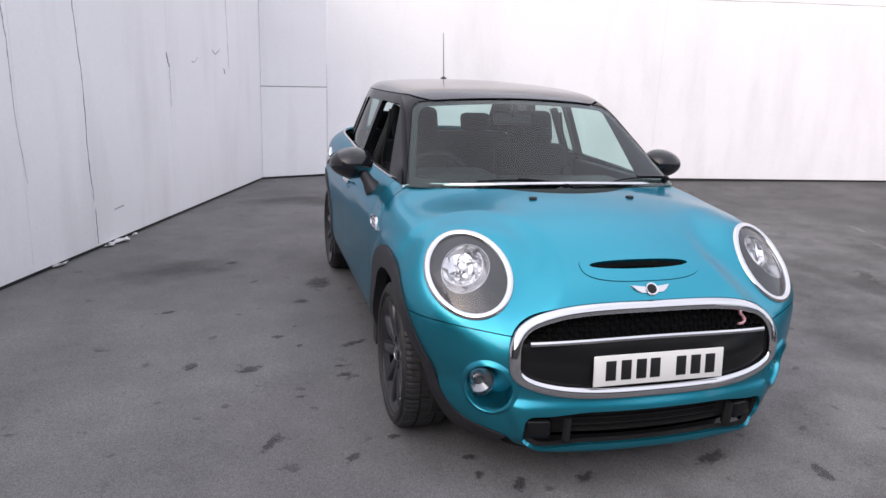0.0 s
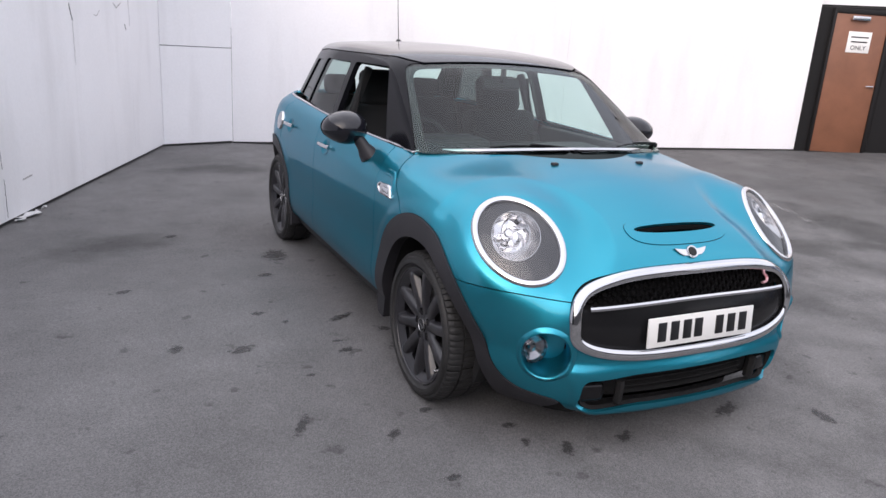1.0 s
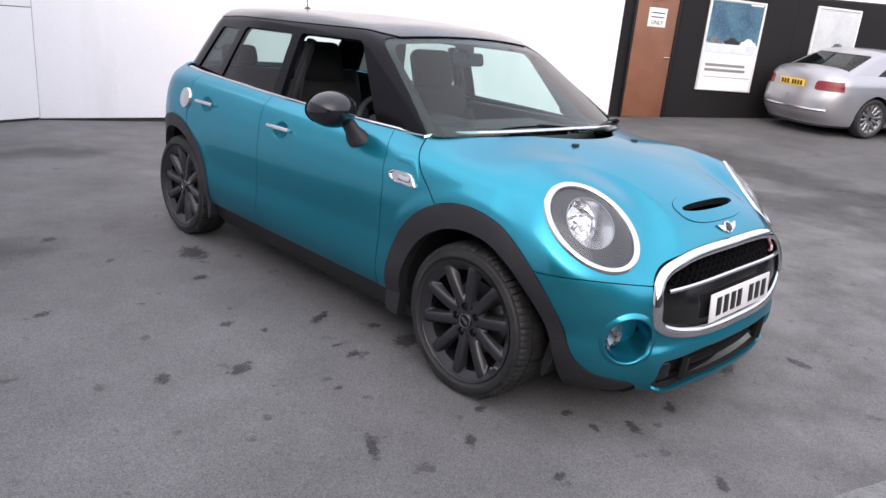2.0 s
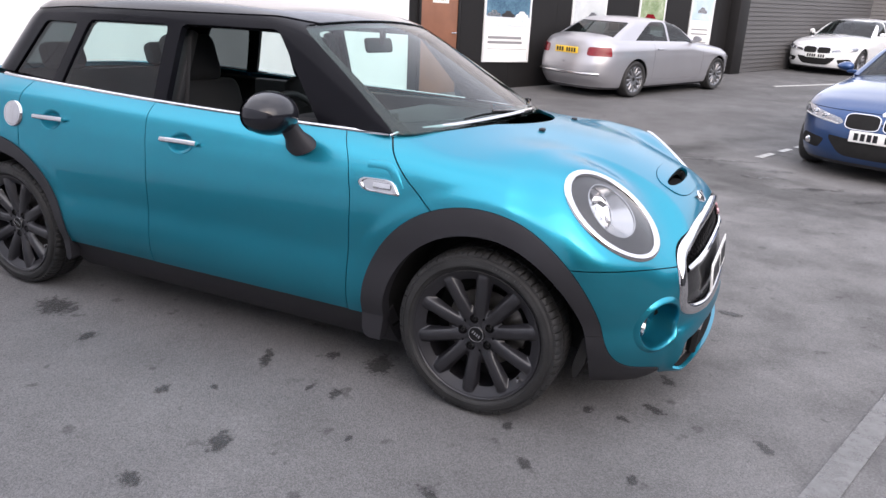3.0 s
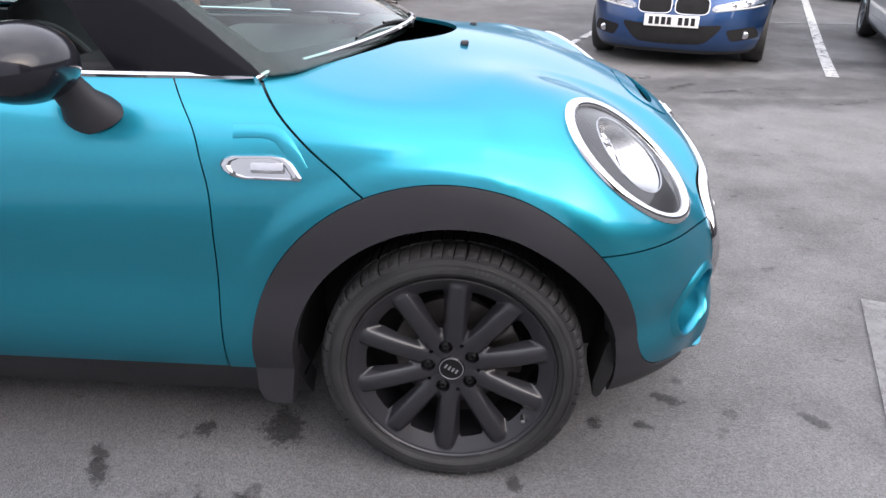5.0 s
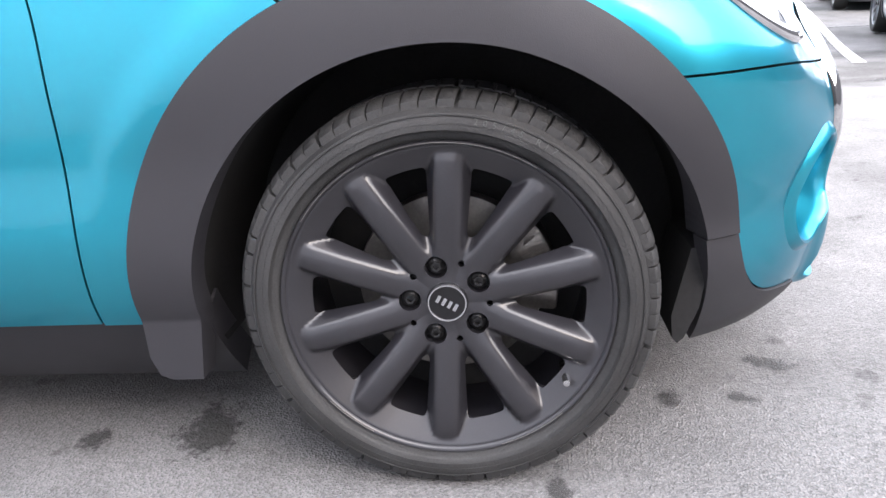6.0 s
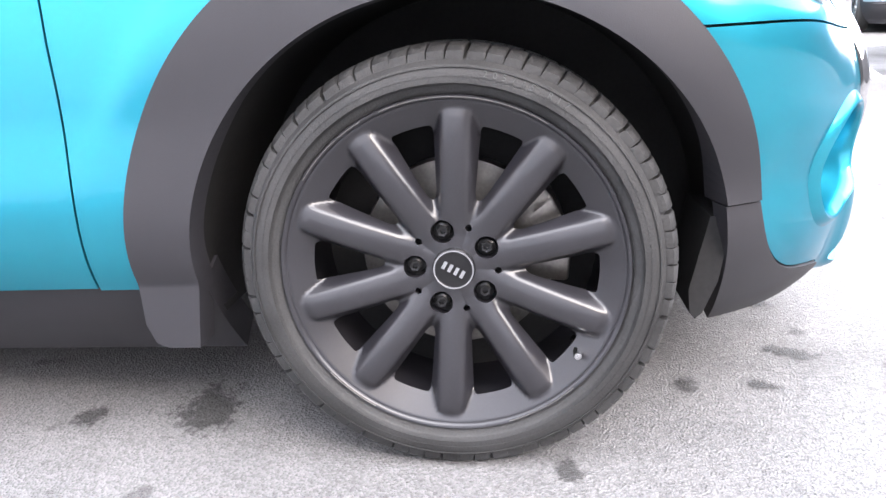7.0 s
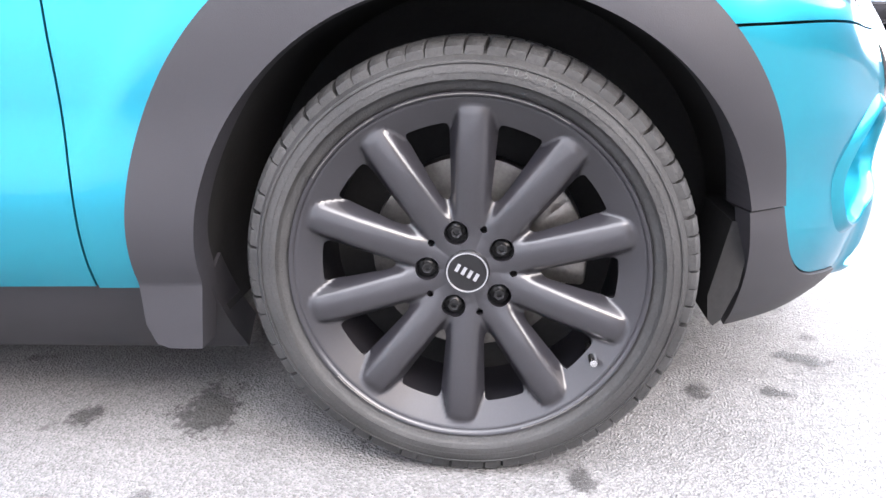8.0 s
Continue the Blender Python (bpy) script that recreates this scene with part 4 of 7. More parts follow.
# ---- road wheels ----
def build_wheel(owner, x, y, z, s, radius=0.310, rim_r=0.245, spokes=10, rim_mat=RIM, turn=0.0, width=0.205, fine=True):
    """A wheel under its car. s is the side it faces (-1 or 1); local z points outwards."""
    at = Matrix.Translation((x, y, z)) @ Matrix.Rotation(s * math.pi / 2, 4, "Y")
    if s < 0:
        at = Matrix.Translation((x, y, z)) @ Matrix(((0, 0, -1, 0), (0, -1, 0, 0), (-1, 0, 0, 0), (0, 0, 0, 1)))
    k = radius / 0.310
    h = width / 2
    bm = bmesh.new()
    prof = [(rim_r - 0.004, -h + 0.012), (rim_r + 0.012, -h), (radius - 0.035, -h - 0.006), (radius - 0.014, -h + 0.02), (radius - 0.008, -0.03), (radius - 0.008, 0.03),
            (radius - 0.012, h - 0.030), (radius - 0.020, h - 0.012), (radius - 0.027, h - 0.001), (radius - 0.031, h - 0.0005), (radius - 0.036, h + 0.002), (radius - 0.050, h + 0.001),
            (rim_r + 0.013, h - 0.006), (rim_r + 0.011, h - 0.009), (rim_r + 0.006, h - 0.010), (rim_r + 0.001, h - 0.014), (rim_r - 0.004, h - 0.022)]
    lathe(bm, prof, 96 if fine else 40, at)
    wheel = from_bm("wheel", bm, RUBBER, owner, "black road tyre on its wheel", 50)
    if fine:
        bm = bmesh.new()
        count = 74
        dice = random.Random(11)
        outer = ((radius, h - 0.062), (radius - 0.0005, h - 0.034), (radius - 0.005, h - 0.018), (radius - 0.011, h - 0.0105), (radius - 0.0185, h - 0.010))
        inner = tuple((r, -zz) for r, zz in outer)
        mid = ((radius + 0.001, -0.032), (radius + 0.001, 0.032))
        for i in range(count):
            a = 2 * math.pi * (i + dice.uniform(-0.08, 0.08)) / count
            for prof, d in ((outer, 0.0), (inner, 0.5), (mid, 0.3)):
                b = a + d * 2 * math.pi / count
                w = 0.0375
                rows = []
                for j, (r, zz) in enumerate(prof):
                    sk = 0.005 * j
                    low = 0.012 if j < len(prof) - 1 or prof is mid else 0.004
                    rows.append([bm.verts.new(((rad * math.cos(b + u + sk)), rad * math.sin(b + u + sk), zz))
                                 for rad, u in ((r - low, -w), (r - 0.0015, -w), (r, -w + 0.006), (r, w - 0.006), (r - 0.0015, w), (r - low, w))])
                for p, q in zip(rows, rows[1:]):
                    for j in range(5):
                        bm.faces.new((p[j], p[j + 1], q[j + 1], q[j]))
                bm.faces.new(rows[0])
                bm.faces.new(rows[-1])
        bmesh.ops.transform(bm, matrix=at, verts=bm.verts)
        tagged(from_bm("tread", bm, RUBBER, wheel, smooth=40), kind="stuff")
        # moulded ring lines and the raised tyre size on the sidewall
        for rad, zz in ((radius - 0.0300, h + 0.0008), (radius - 0.0415, h + 0.0012)):
            bm = bmesh.new()
            lathe(bm, [(rad - 0.0008, zz - 0.001), (rad - 0.0004, zz + 0.0009), (rad + 0.0004, zz + 0.0009), (rad + 0.0008, zz - 0.001)], 96, at)
            from_bm("moulded_ring", bm, RUBBER, wheel)
        for i, ch in enumerate("205/45 R17"):
            if ch != " ":
                word = bpy.data.curves.new("size_mark", "FONT")
                word.body, word.size, word.align_x, word.extrude, word.resolution_u = ch, 0.0125, "CENTER", 0.0006, 2
                th = radians(78 - 2.6 * i)
                r0 = radius - 0.0400
                put = Matrix(((math.cos(th), -math.sin(th), 0, -math.sin(th) * r0), (math.sin(th), math.cos(th), 0, math.cos(th) * r0), (0, 0, 1, h + 0.0022), (0, 0, 0, 1)))
                holder = new("size_mark", word)
                mesh = bpy.data.meshes.new_from_object(holder.evaluated_get(bpy.context.evaluated_depsgraph_get()))
                bpy.data.objects.remove(holder)
                mesh.transform(at @ put)
                link("size_mark", mesh, MOULDED, wheel)
    # rim barrel and lip
    bm = bmesh.new()
    lathe(bm, [(rim_r + 0.001, h - 0.016), (rim_r - 0.001, h - 0.009), (rim_r - 0.004, h - 0.0095), (rim_r - 0.007, h - 0.013), (rim_r - 0.010, h - 0.030), (rim_r - 0.030, h - 0.075), (rim_r - 0.036, -h + 0.02), (rim_r, -h + 0.01)],
          96 if fine else 32, at)
    rim = from_bm("rim", bm, rim_mat, wheel, "multi-spoke alloy rim", 40)
    # the face: rounded spokes that run out over a sloping flange, with windows between them
    step_a = 2 * math.pi / spokes

    def spoke_way(px, py):
        a = np.arctan2(py, px) - turn
        a = (a + step_a / 2) % step_a - step_a / 2
        r = np.hypot(px, py)
        return r * np.cos(a), r * np.sin(a), r

    def face(px, py, pz):
        along, off, r = spoke_way(px, py)
        t = np.clip((r - 0.05 * k) / (rim_r - 0.05 * k), 0, 1)
        past = np.maximum(along - (rim_r - 0.028), 0)
        d = np.hypot(off, past)
        crown = h - 0.034 + 0.018 * np.sin(t * 2.0) - 1.7 * 0.5 * (d - 0.0195 * k + np.sqrt((d - 0.0195 * k) ** 2 + 0.000012)) - 2.2 * np.maximum(d, 0) ** 2 * 4 - 0.15 * past
        flange = h - 0.014 - 0.72 * np.maximum(rim_r - 0.008 - r, 0) - 3.0 * np.maximum(rim_r - 0.052 - r, 0)
        hub = h - 0.037 - 0.5 * np.maximum(r - 0.082 * k, 0) - 4 * np.maximum(r - 0.110 * k, 0)
        return pz - smax(smax(crown, hub, 0.008), flange, 0.006)

    def window(px, py, pz):
        along, off, r = spoke_way(px, py)
        wide = (0.0265 + 0.060 * (r - 0.1)) * k * (10 / spokes) ** 0.5
        return -smax(smax(wide - np.abs(off), 0.097 * k - r, 0.016), r - (rim_r - 0.041), 0.007)

    na, nr = (360, 46) if fine else (120, 14)
    aa, rr = np.linspace(0, 2 * math.pi, na, endpoint=False), np.linspace(0.012, rim_r - 0.0065, nr)
    gx, gy = np.outer(rr, np.cos(aa)).ravel(), np.outer(rr, np.sin(aa)).ravel()
    v = np.stack([gx, gy, -face(gx, gy, np.zeros_like(gx))], 1)
    f = [(i * na + j, i * na + (j + 1) % na, (i + 1) * na + (j + 1) % na, (i + 1) * na + j) for i in range(nr - 1) for j in range(na)]
    rules = [window]
    if fine:
        for i in range(5):
            a = 2 * math.pi * i / 5 + turn + math.radians(54)
            rules.append(lambda px, py, pz, a=a: 1 - np.hypot(px - 0.056 * math.cos(a), py - 0.056 * math.sin(a)) / 0.0168)
            rules.append(lambda px, py, pz, a=a + math.pi / 5: 1 - np.hypot(px - 0.063 * math.cos(a), py - 0.063 * math.sin(a)) / 0.0052)
    v, f = clip(v, f, *rules)
    plate = skin("spokes", v, f, face, rim_mat, rim, 0.034)
    plate.data.transform(at)
    if at.determinant() < 0:
        plate.data.flip_normals()
    bm = bmesh.new()
    lathe(bm, [(0.0, h - 0.050), (0.080 * k, h - 0.050), (0.088 * k, h - 0.09)], 48, at)
    from_bm("hub", bm, DARK, rim)
    bm = bmesh.new()
    lathe(bm, [(0.0, h - 0.027), (0.0265 * k, h - 0.027), (0.029 * k, h - 0.029), (0.032 * k, h - 0.036)], 40, at)
    cap = from_bm("hub_cap", bm, GLOSS_BLACK, wheel, "black centre cap with pale ring")
    if fine:
        bm = bmesh.new()
        lathe(bm, [(0.0262, h - 0.0275), (0.0268, h - 0.0258), (0.0288, h - 0.0258), (0.0294, h - 0.030)], 40, at)
        for xx in (-0.0145, -0.005, 0.0045, 0.014):
            box(bm, xx - 0.0025, xx + 0.0025, -0.006, 0.006, h - 0.0275, h - 0.0258, 0, at @ Matrix.Rotation(math.radians(60), 4, "Z"))
        from_bm("cap_ring", bm, CHROME, cap)
        for i in range(5):
            a = 2 * math.pi * i / 5 + turn + math.radians(54)
            bm = bmesh.new()
            m = at @ Matrix.Rotation(a, 4, "Z") @ Matrix.Translation((0.056, 0, 0))
            lathe(bm, [(0.0, h - 0.0400), (0.004, h - 0.0400), (0.0045, h - 0.0350), (0.0078, h - 0.0345), (0.0098, h - 0.037)], 6, m)
            lathe(bm, [(0.0088, h - 0.0385), (0.0125, h - 0.041), (0.0135, h - 0.049)], 24, m)
            from_bm("wheel_bolt", bm, BOLT, wheel, "", 25)
        # worn bare metal along the lip
        for a0, a1 in ((2.55, 3.5), (3.62, 4.1), (-0.9, -0.55), (0.3, 0.75)):
            bm = bmesh.new()
            arc = [(math.cos(a) * (rim_r - 0.0030), math.sin(a) * (rim_r - 0.0030), h - 0.0097) for a in np.linspace(a0, a1, 40)]
            strip(bm, arc, [(0, 0, 1)] * 40, 0.0017, 0.0009, steps=6)
            bmesh.ops.transform(bm, matrix=at, verts=bm.verts)
            from_bm("worn_lip", bm, STEEL, rim, "scuffed bare metal on the lip")
        bm = bmesh.new()
        lathe(bm, [(0.0, 0.031), (0.0050, 0.030), (0.0062, 0.026), (0.0062, 0.008), (0.0075, 0.006), (0.0075, -0.03)], 14, at @ Matrix.Rotation(math.radians(57) + turn, 4, "Z") @ Matrix.Translation((rim_r - 0.030, 0, h - 0.043)))
        from_bm("valve", bm, BRUSHED, wheel, "silver valve cap")
    # brake
    bm = bmesh.new()
    lathe(bm, [(0.055 * k, -0.005), (0.145 * k, -0.005), (0.147 * k, -0.012), (0.147 * k, -0.030), (0.05, -0.030)], 48, at)
    lathe(bm, [(0.0, 0.03), (0.07 * k, 0.028), (0.075 * k, -0.005)], 32, at)
    from_bm("brake_disc", bm, STEEL, wheel, "worn steel brake disc")
    bm = bmesh.new()
    for a in np.linspace(-0.38, 0.38, 5) + (1.85 if s < 0 else -1.85):
        box(bm, 0.09, 0.166, -0.024, 0.024, -0.055, 0.022, 0.006, at @ Matrix.Rotation(a, 4, "Z"))
    from_bm("brake_caliper", bm, STEEL, wheel)
    bm = bmesh.new()
    lathe(bm, [(0.0, -0.055), (rim_r - 0.03, -0.055)], 32, at)
    from_bm("dust_shield", bm, DARK, wheel)
    return wheel


def seat(car, x, y, z=0.30):
    """A front seat with bolsters and head restraint."""
    bm = bmesh.new()
    box(bm, x - 0.25, x + 0.25, y - 0.28, y + 0.26, z, z + 0.17, 0.05)
    for s in (-1, 1):
        box(bm, x + s * 0.22 - 0.04, x + s * 0.22 + 0.04, y - 0.26, y + 0.2, z + 0.08, z + 0.22, 0.035)
    ob = from_bm("front_seat", bm, FABRIC, car, "charcoal cloth front seat")
    bm = bmesh.new()
    lean = Matrix.Translation((x, y + 0.22, z + 0.12)) @ pose(0, 0, 0, -17)
    box(bm, -0.25, 0.25, -0.06, 0.07, 0, 0.66, 0.06, lean, 3)
    for s in (-1, 1):
        box(bm, s * 0.21 - 0.035, s * 0.21 + 0.035, -0.11, 0.05, 0.08, 0.50, 0.03, lean)
    from_bm("seat_back", bm, FABRIC, ob)
    bm = bmesh.new()
    box(bm, -0.15, 0.15, -0.06, 0.05, 0.64, 0.87, 0.05, lean, 3)
    box(bm, -0.05, -0.035, -0.01, 0.01, 0.55, 0.68, 0, lean)
    box(bm, 0.035, 0.05, -0.01, 0.01, 0.55, 0.68, 0, lean)
    from_bm("head_restraint", bm, FABRIC, ob)


def build_interior(car):
    seat(car, -0.36, 1.31)
    seat(car, 0.36, 1.14)
    bm = bmesh.new()
    box(bm, -0.60, 0.60, 2.05, 2.5, 0.35, 0.55, 0.05)
    box(bm, -0.60, 0.60, 0, 0.12, 0, 0.60, 0.05, Matrix.Translation((0, 2.42, 0.48)) @ pose(0, 0, 0, -18))
    for x in (-0.34, 0.34):
        box(bm, x - 0.12, x + 0.12, 0.0, 0.09, 0.60, 0.74, 0.04, Matrix.Translation((0, 2.42, 0.48)) @ pose(0, 0, 0, -18))
    from_bm("rear_bench", bm, FABRIC, car, "charcoal cloth rear bench")
    bm = bmesh.new()
    box(bm, -0.66, 0.66, 0.48, 1.02, 0.62, 0.93, 0.07, seg=4)
    box(bm, -0.60, -0.14, 0.72, 0.98, 0.90, 0.975, 0.03)
    box(bm, -0.12, 0.12, 0.9, 1.9, 0.26, 0.52, 0.03)
    from_bm("dashboard", bm, DASH, car, "charcoal dashboard and centre console")
    bm = bmesh.new()
    lathe(bm, [(0.183 + 0.014 * math.cos(a), 0.014 * math.sin(a)) for a in np.linspace(0, 2 * math.pi, 10, endpoint=False)], 40,
          Matrix.Translation((-0.36, 1.10, 0.86)) @ pose(0, 0, 0, 64), closed=True)
    lathe(bm, [(0.0, -0.01), (0.06, -0.01), (0.07, -0.03), (0.04, -0.12)], 20, Matrix.Translation((-0.36, 1.10, 0.86)) @ pose(0, 0, 0, 64))
    for a in (0, 180, 270):
        box(bm, 0.05, 0.18, -0.015, 0.015, -0.02, -0.005, 0.004, Matrix.Translation((-0.36, 1.10, 0.86)) @ pose(0, 0, 0, 64) @ pose(0, 0, 0, 0, 0, a))
    from_bm("steering_wheel", bm, DASH, car, "black leather steering wheel")
    bm = bmesh.new()
    box(bm, -0.115, 0.115, -0.012, 0.012, -0.033, 0.033, 0.018, Matrix.Translation((0, 0.93, 1.245)) @ pose(0, 0, 0, -12))
    box(bm, -0.012, 0.012, -0.012, 0.012, 0, 0.09, 0.004, Matrix.Translation((0, 0.91, 1.25)))
    from_bm("inside_mirror", bm, DASH, car, "black inside mirror")
    for s in (-1, 1):
        bm = bmesh.new()
        box(bm, s * 0.70 - 0.03, s * 0.70 + 0.03, 0.62, 1.55, 0.30, 0.955, 0.02)
        box(bm, s * 0.70 - 0.03, s * 0.70 + 0.03, 1.62, 2.25, 0.30, 0.975, 0.02)
        from_bm("door_card", bm, DASH, car)
        bm = bmesh.new()
        box(bm, -0.02, 0.02, 1.55, 1.60, 0.0, 0.40, 0.01, Matrix.Translation((s * 0.66, 0, 0.9)) @ pose(0, 0, 0, 0, -s * 21, 0))
        strip(bm, [(s * 0.56, 1.56, 1.25), (s * 0.61, 1.55, 0.95), (s * 0.59, 1.50, 0.5)], [(s, 0, 0)] * 3, 0.045, 0.003)
        from_bm("belt_pillar", bm, DASH, car)


hatchback = build_hatchback()
for s in (-1, 1):
    build_wheel(hatchback, s * 0.742, WHEEL_Y, AXLE, s, turn=math.radians(-4))
    build_wheel(hatchback, s * 0.728, WHEEL_Y + WHEELBASE - 0.02, AXLE, s, turn=math.radians(11))
build_interior(hatchback)


# broad darker patches, damp ones among them: x, y, half-lengths, turn, depth
PATCHES = ((4.36, -2.4, 0.55, 2.9, 6, 0.8), (3.72, -2.4, 0.30, 2.6, 4, 0.6), (5.3, 0.0, 0.5, 1.9, -32, 0.7), (4.4, -0.6, 0.35, 1.6, -40, 0.7), (6.0, 1.6, 0.6, 1.6, -20, 0.8),
           (3.1, 1.5, 0.3, 1.6, 12, 0.6), (2.0, 0.4, 0.35, 0.5, 30, 0.5), (-0.86, 5.31, 0.55, 0.35, 10, 0.7), (4.4, 1.2, 0.5, 2.0, 10, 0.7), (1.1, 4.0, 0.7, 0.5, 0, 0.6),
           (-1.9, 2.6, 0.5, 0.3, 30, 0.5), (0.6, -1.5, 2.4, 1.5, 15, 0.28), (2.6, -0.4, 2.2, 1.3, 40, 0.35), (0.0, -0.95, 1.5, 0.8, 0, 0.25),
           (2.2, 2.2, 1.8, 2.6, 10, 0.5), (5.0, 0.6, 3.0, 0.25, -25, 0.7), (5.6, -3.6, 0.4, 2.0, 10, 0.6))


# ---- setting: ground ----
def ground_material():
    m = bpy.data.materials.new("worn_grey_asphalt")
    m.use_nodes = True
    n, k = m.node_tree.nodes, m.node_tree.links
    p = n["Principled BSDF"]
    geo = n.new("ShaderNodeNewGeometry")

    def noise_at(scale, detail=5, rough=0.55):
        t = n.new("ShaderNodeTexNoise")
        t.inputs["Scale"].default_value, t.inputs["Detail"].default_value, t.inputs["Roughness"].default_value = scale, detail, rough
        k.new(geo.outputs["Position"], t.inputs["Vector"])
        return t.outputs["Fac"]

    def ramp(src, lo, hi, a, b):
        r = n.new("ShaderNodeValToRGB")
        r.color_ramp.elements[0].position, r.color_ramp.elements[1].position = lo, hi
        r.color_ramp.elements[0].color, r.color_ramp.elements[1].color = (a, a, a, 1), (b, b, b, 1)
        k.new(src, r.inputs[0])
        return r.outputs[0]

    def times(a, b):
        x = n.new("ShaderNodeMix")
        x.data_type, x.blend_type = "RGBA", "MULTIPLY"
        x.inputs[0].default_value = 1
        k.new(a, x.inputs[6])
        k.new(b, x.inputs[7])
        return x.outputs[2]
    grit = n.new("ShaderNodeTexVoronoi")
    grit.inputs["Scale"].default_value = 250
    k.new(geo.outputs["Position"], grit.inputs["Vector"])
    base = ramp(noise_at(0.55, 4), 0.35, 0.65, 0.150, 0.205)
    mid = ramp(noise_at(3.2, 6, 0.62), 0.28, 0.62, 0.84, 1.04)
    fine = ramp(noise_at(55, 5, 0.7), 0.32, 0.68, 0.92, 1.07)
    spots = ramp(noise_at(9, 3, 0.5), 0.655, 0.72, 1.0, 0.62)
    stones = ramp(grit.outputs["Color"], 0.15, 0.9, 0.70, 1.22)
    col = times(times(times(times(base, mid), fine), spots), stones)
    ragged = noise_at(2.6, 6, 0.6)
    total = None
    for x, y, rx, ry, turn, deep in PATCHES:
        put, far, fade = n.new("ShaderNodeMapping"), n.new("ShaderNodeVectorMath"), n.new("ShaderNodeMapRange")
        put.vector_type, far.operation = "TEXTURE", "LENGTH"
        put.inputs["Location"].default_value = (x, y, ground_z(x, y))
        put.inputs["Rotation"].default_value[2] = radians(turn)
        put.inputs["Scale"].default_value = (rx, ry, 2.0)
        k.new(geo.outputs["Position"], put.inputs["Vector"])
        k.new(put.outputs[0], far.inputs[0])
        fade.inputs[1].default_value, fade.inputs[2].default_value, fade.inputs[3].default_value, fade.inputs[4].default_value = 0.2, 1.35, deep, 0.0
        k.new(far.outputs["Value"], fade.inputs[0])
        if total is None:
            total = fade.outputs[0]
        else:
            most = n.new("ShaderNodeMath")
            most.operation = "MAXIMUM"
            k.new(total, most.inputs[0])
            k.new(fade.outputs[0], most.inputs[1])
            total = most.outputs[0]
    edge = n.new("ShaderNodeMath")
    edge.operation = "MULTIPLY_ADD"
    edge.inputs[1].default_value = 0.9
    k.new(total, edge.inputs[0])
    k.new(ragged, edge.inputs[2])
    col = times(col, ramp(edge.outputs[0], 0.62, 1.12, 1.0, 0.58))
    # the lane beyond the apron is drawn darker, down to 0.72 of the colour
    lane, bend = n.new("ShaderNodeVectorMath"), n.new("ShaderNodeMath")
    lane.operation, bend.operation = "DOT_PRODUCT", "MULTIPLY_ADD"
    lane.inputs[1].default_value = (0.1, 0.035, 0)
    bend.inputs[1].default_value = 0.12
    k.new(geo.outputs["Position"], lane.inputs[0])
    k.new(ragged, bend.inputs[0])
    k.new(lane.outputs["Value"], bend.inputs[2])
    col = times(col, ramp(bend.outputs[0], 0.46, 0.66, 1.0, 0.72))
    tint = n.new("ShaderNodeMix")
    tint.data_type, tint.blend_type = "RGBA", "MULTIPLY"
    tint.inputs[0].default_value = 1
    tint.inputs[7].default_value = (1.0, 0.985, 0.985, 1)
    k.new(col, tint.inputs[6])
    p.inputs["Specular IOR Level"].default_value = 0.15
    k.new(tint.outputs[2], p.inputs["Base Color"])
    k.new(ramp(noise_at(1.4, 5), 0.35, 0.7, 0.55, 0.92), p.inputs["Roughness"])
    bp = n.new("ShaderNodeBump")
    bp.inputs["Strength"].default_value, bp.inputs["Distance"].default_value = 0.8, 0.004
    k.new(grit.outputs["Distance"], bp.inputs["Height"])
    k.new(bp.outputs[0], p.inputs["Normal"])
    return m


def stain_material(name, color, rough, hard, grain=22, most=0.66):
    """A stain with a ragged edge: it fades out from the middle of its object."""
    m = bpy.data.materials.new(name)
    m.use_nodes = True
    n, k = m.node_tree.nodes, m.node_tree.links
    p = n["Principled BSDF"]
    p.inputs["Base Color"].default_value, p.inputs["Roughness"].default_value = (*color, 1), rough
    tc, oi = n.new("ShaderNodeTexCoord"), n.new("ShaderNodeObjectInfo")
    length = n.new("ShaderNodeVectorMath")
    length.operation = "LENGTH"
    k.new(tc.outputs["Object"], length.inputs[0])
    geo = n.new("ShaderNodeNewGeometry")
    t = n.new("ShaderNodeTexNoise")
    t.inputs["Scale"].default_value, t.inputs["Detail"].default_value, t.inputs["Roughness"].default_value = grain, 7, 0.78 if grain > 10 else 0.5
    k.new(geo.outputs["Position"], t.inputs["Vector"])
    fall = n.new("ShaderNodeMapRange")
    fall.inputs[1].default_value, fall.inputs[2].default_value, fall.inputs[3].default_value, fall.inputs[4].default_value = 0.0, 1.0, 0.42, -0.12
    k.new(length.outputs["Value"], fall.inputs[0])
    add = n.new("ShaderNodeMath")
    add.operation = "ADD"
    k.new(fall.outputs[0], add.inputs[0])
    k.new(t.outputs["Fac"], add.inputs[1])
    cut = n.new("ShaderNodeMapRange")
    cut.inputs[1].default_value, cut.inputs[2].default_value = 0.62, 0.62 + hard
    cut.inputs[4].default_value = most
    k.new(add.outputs[0], cut.inputs[0])
    k.new(cut.outputs[0], p.inputs["Alpha"])
    return m


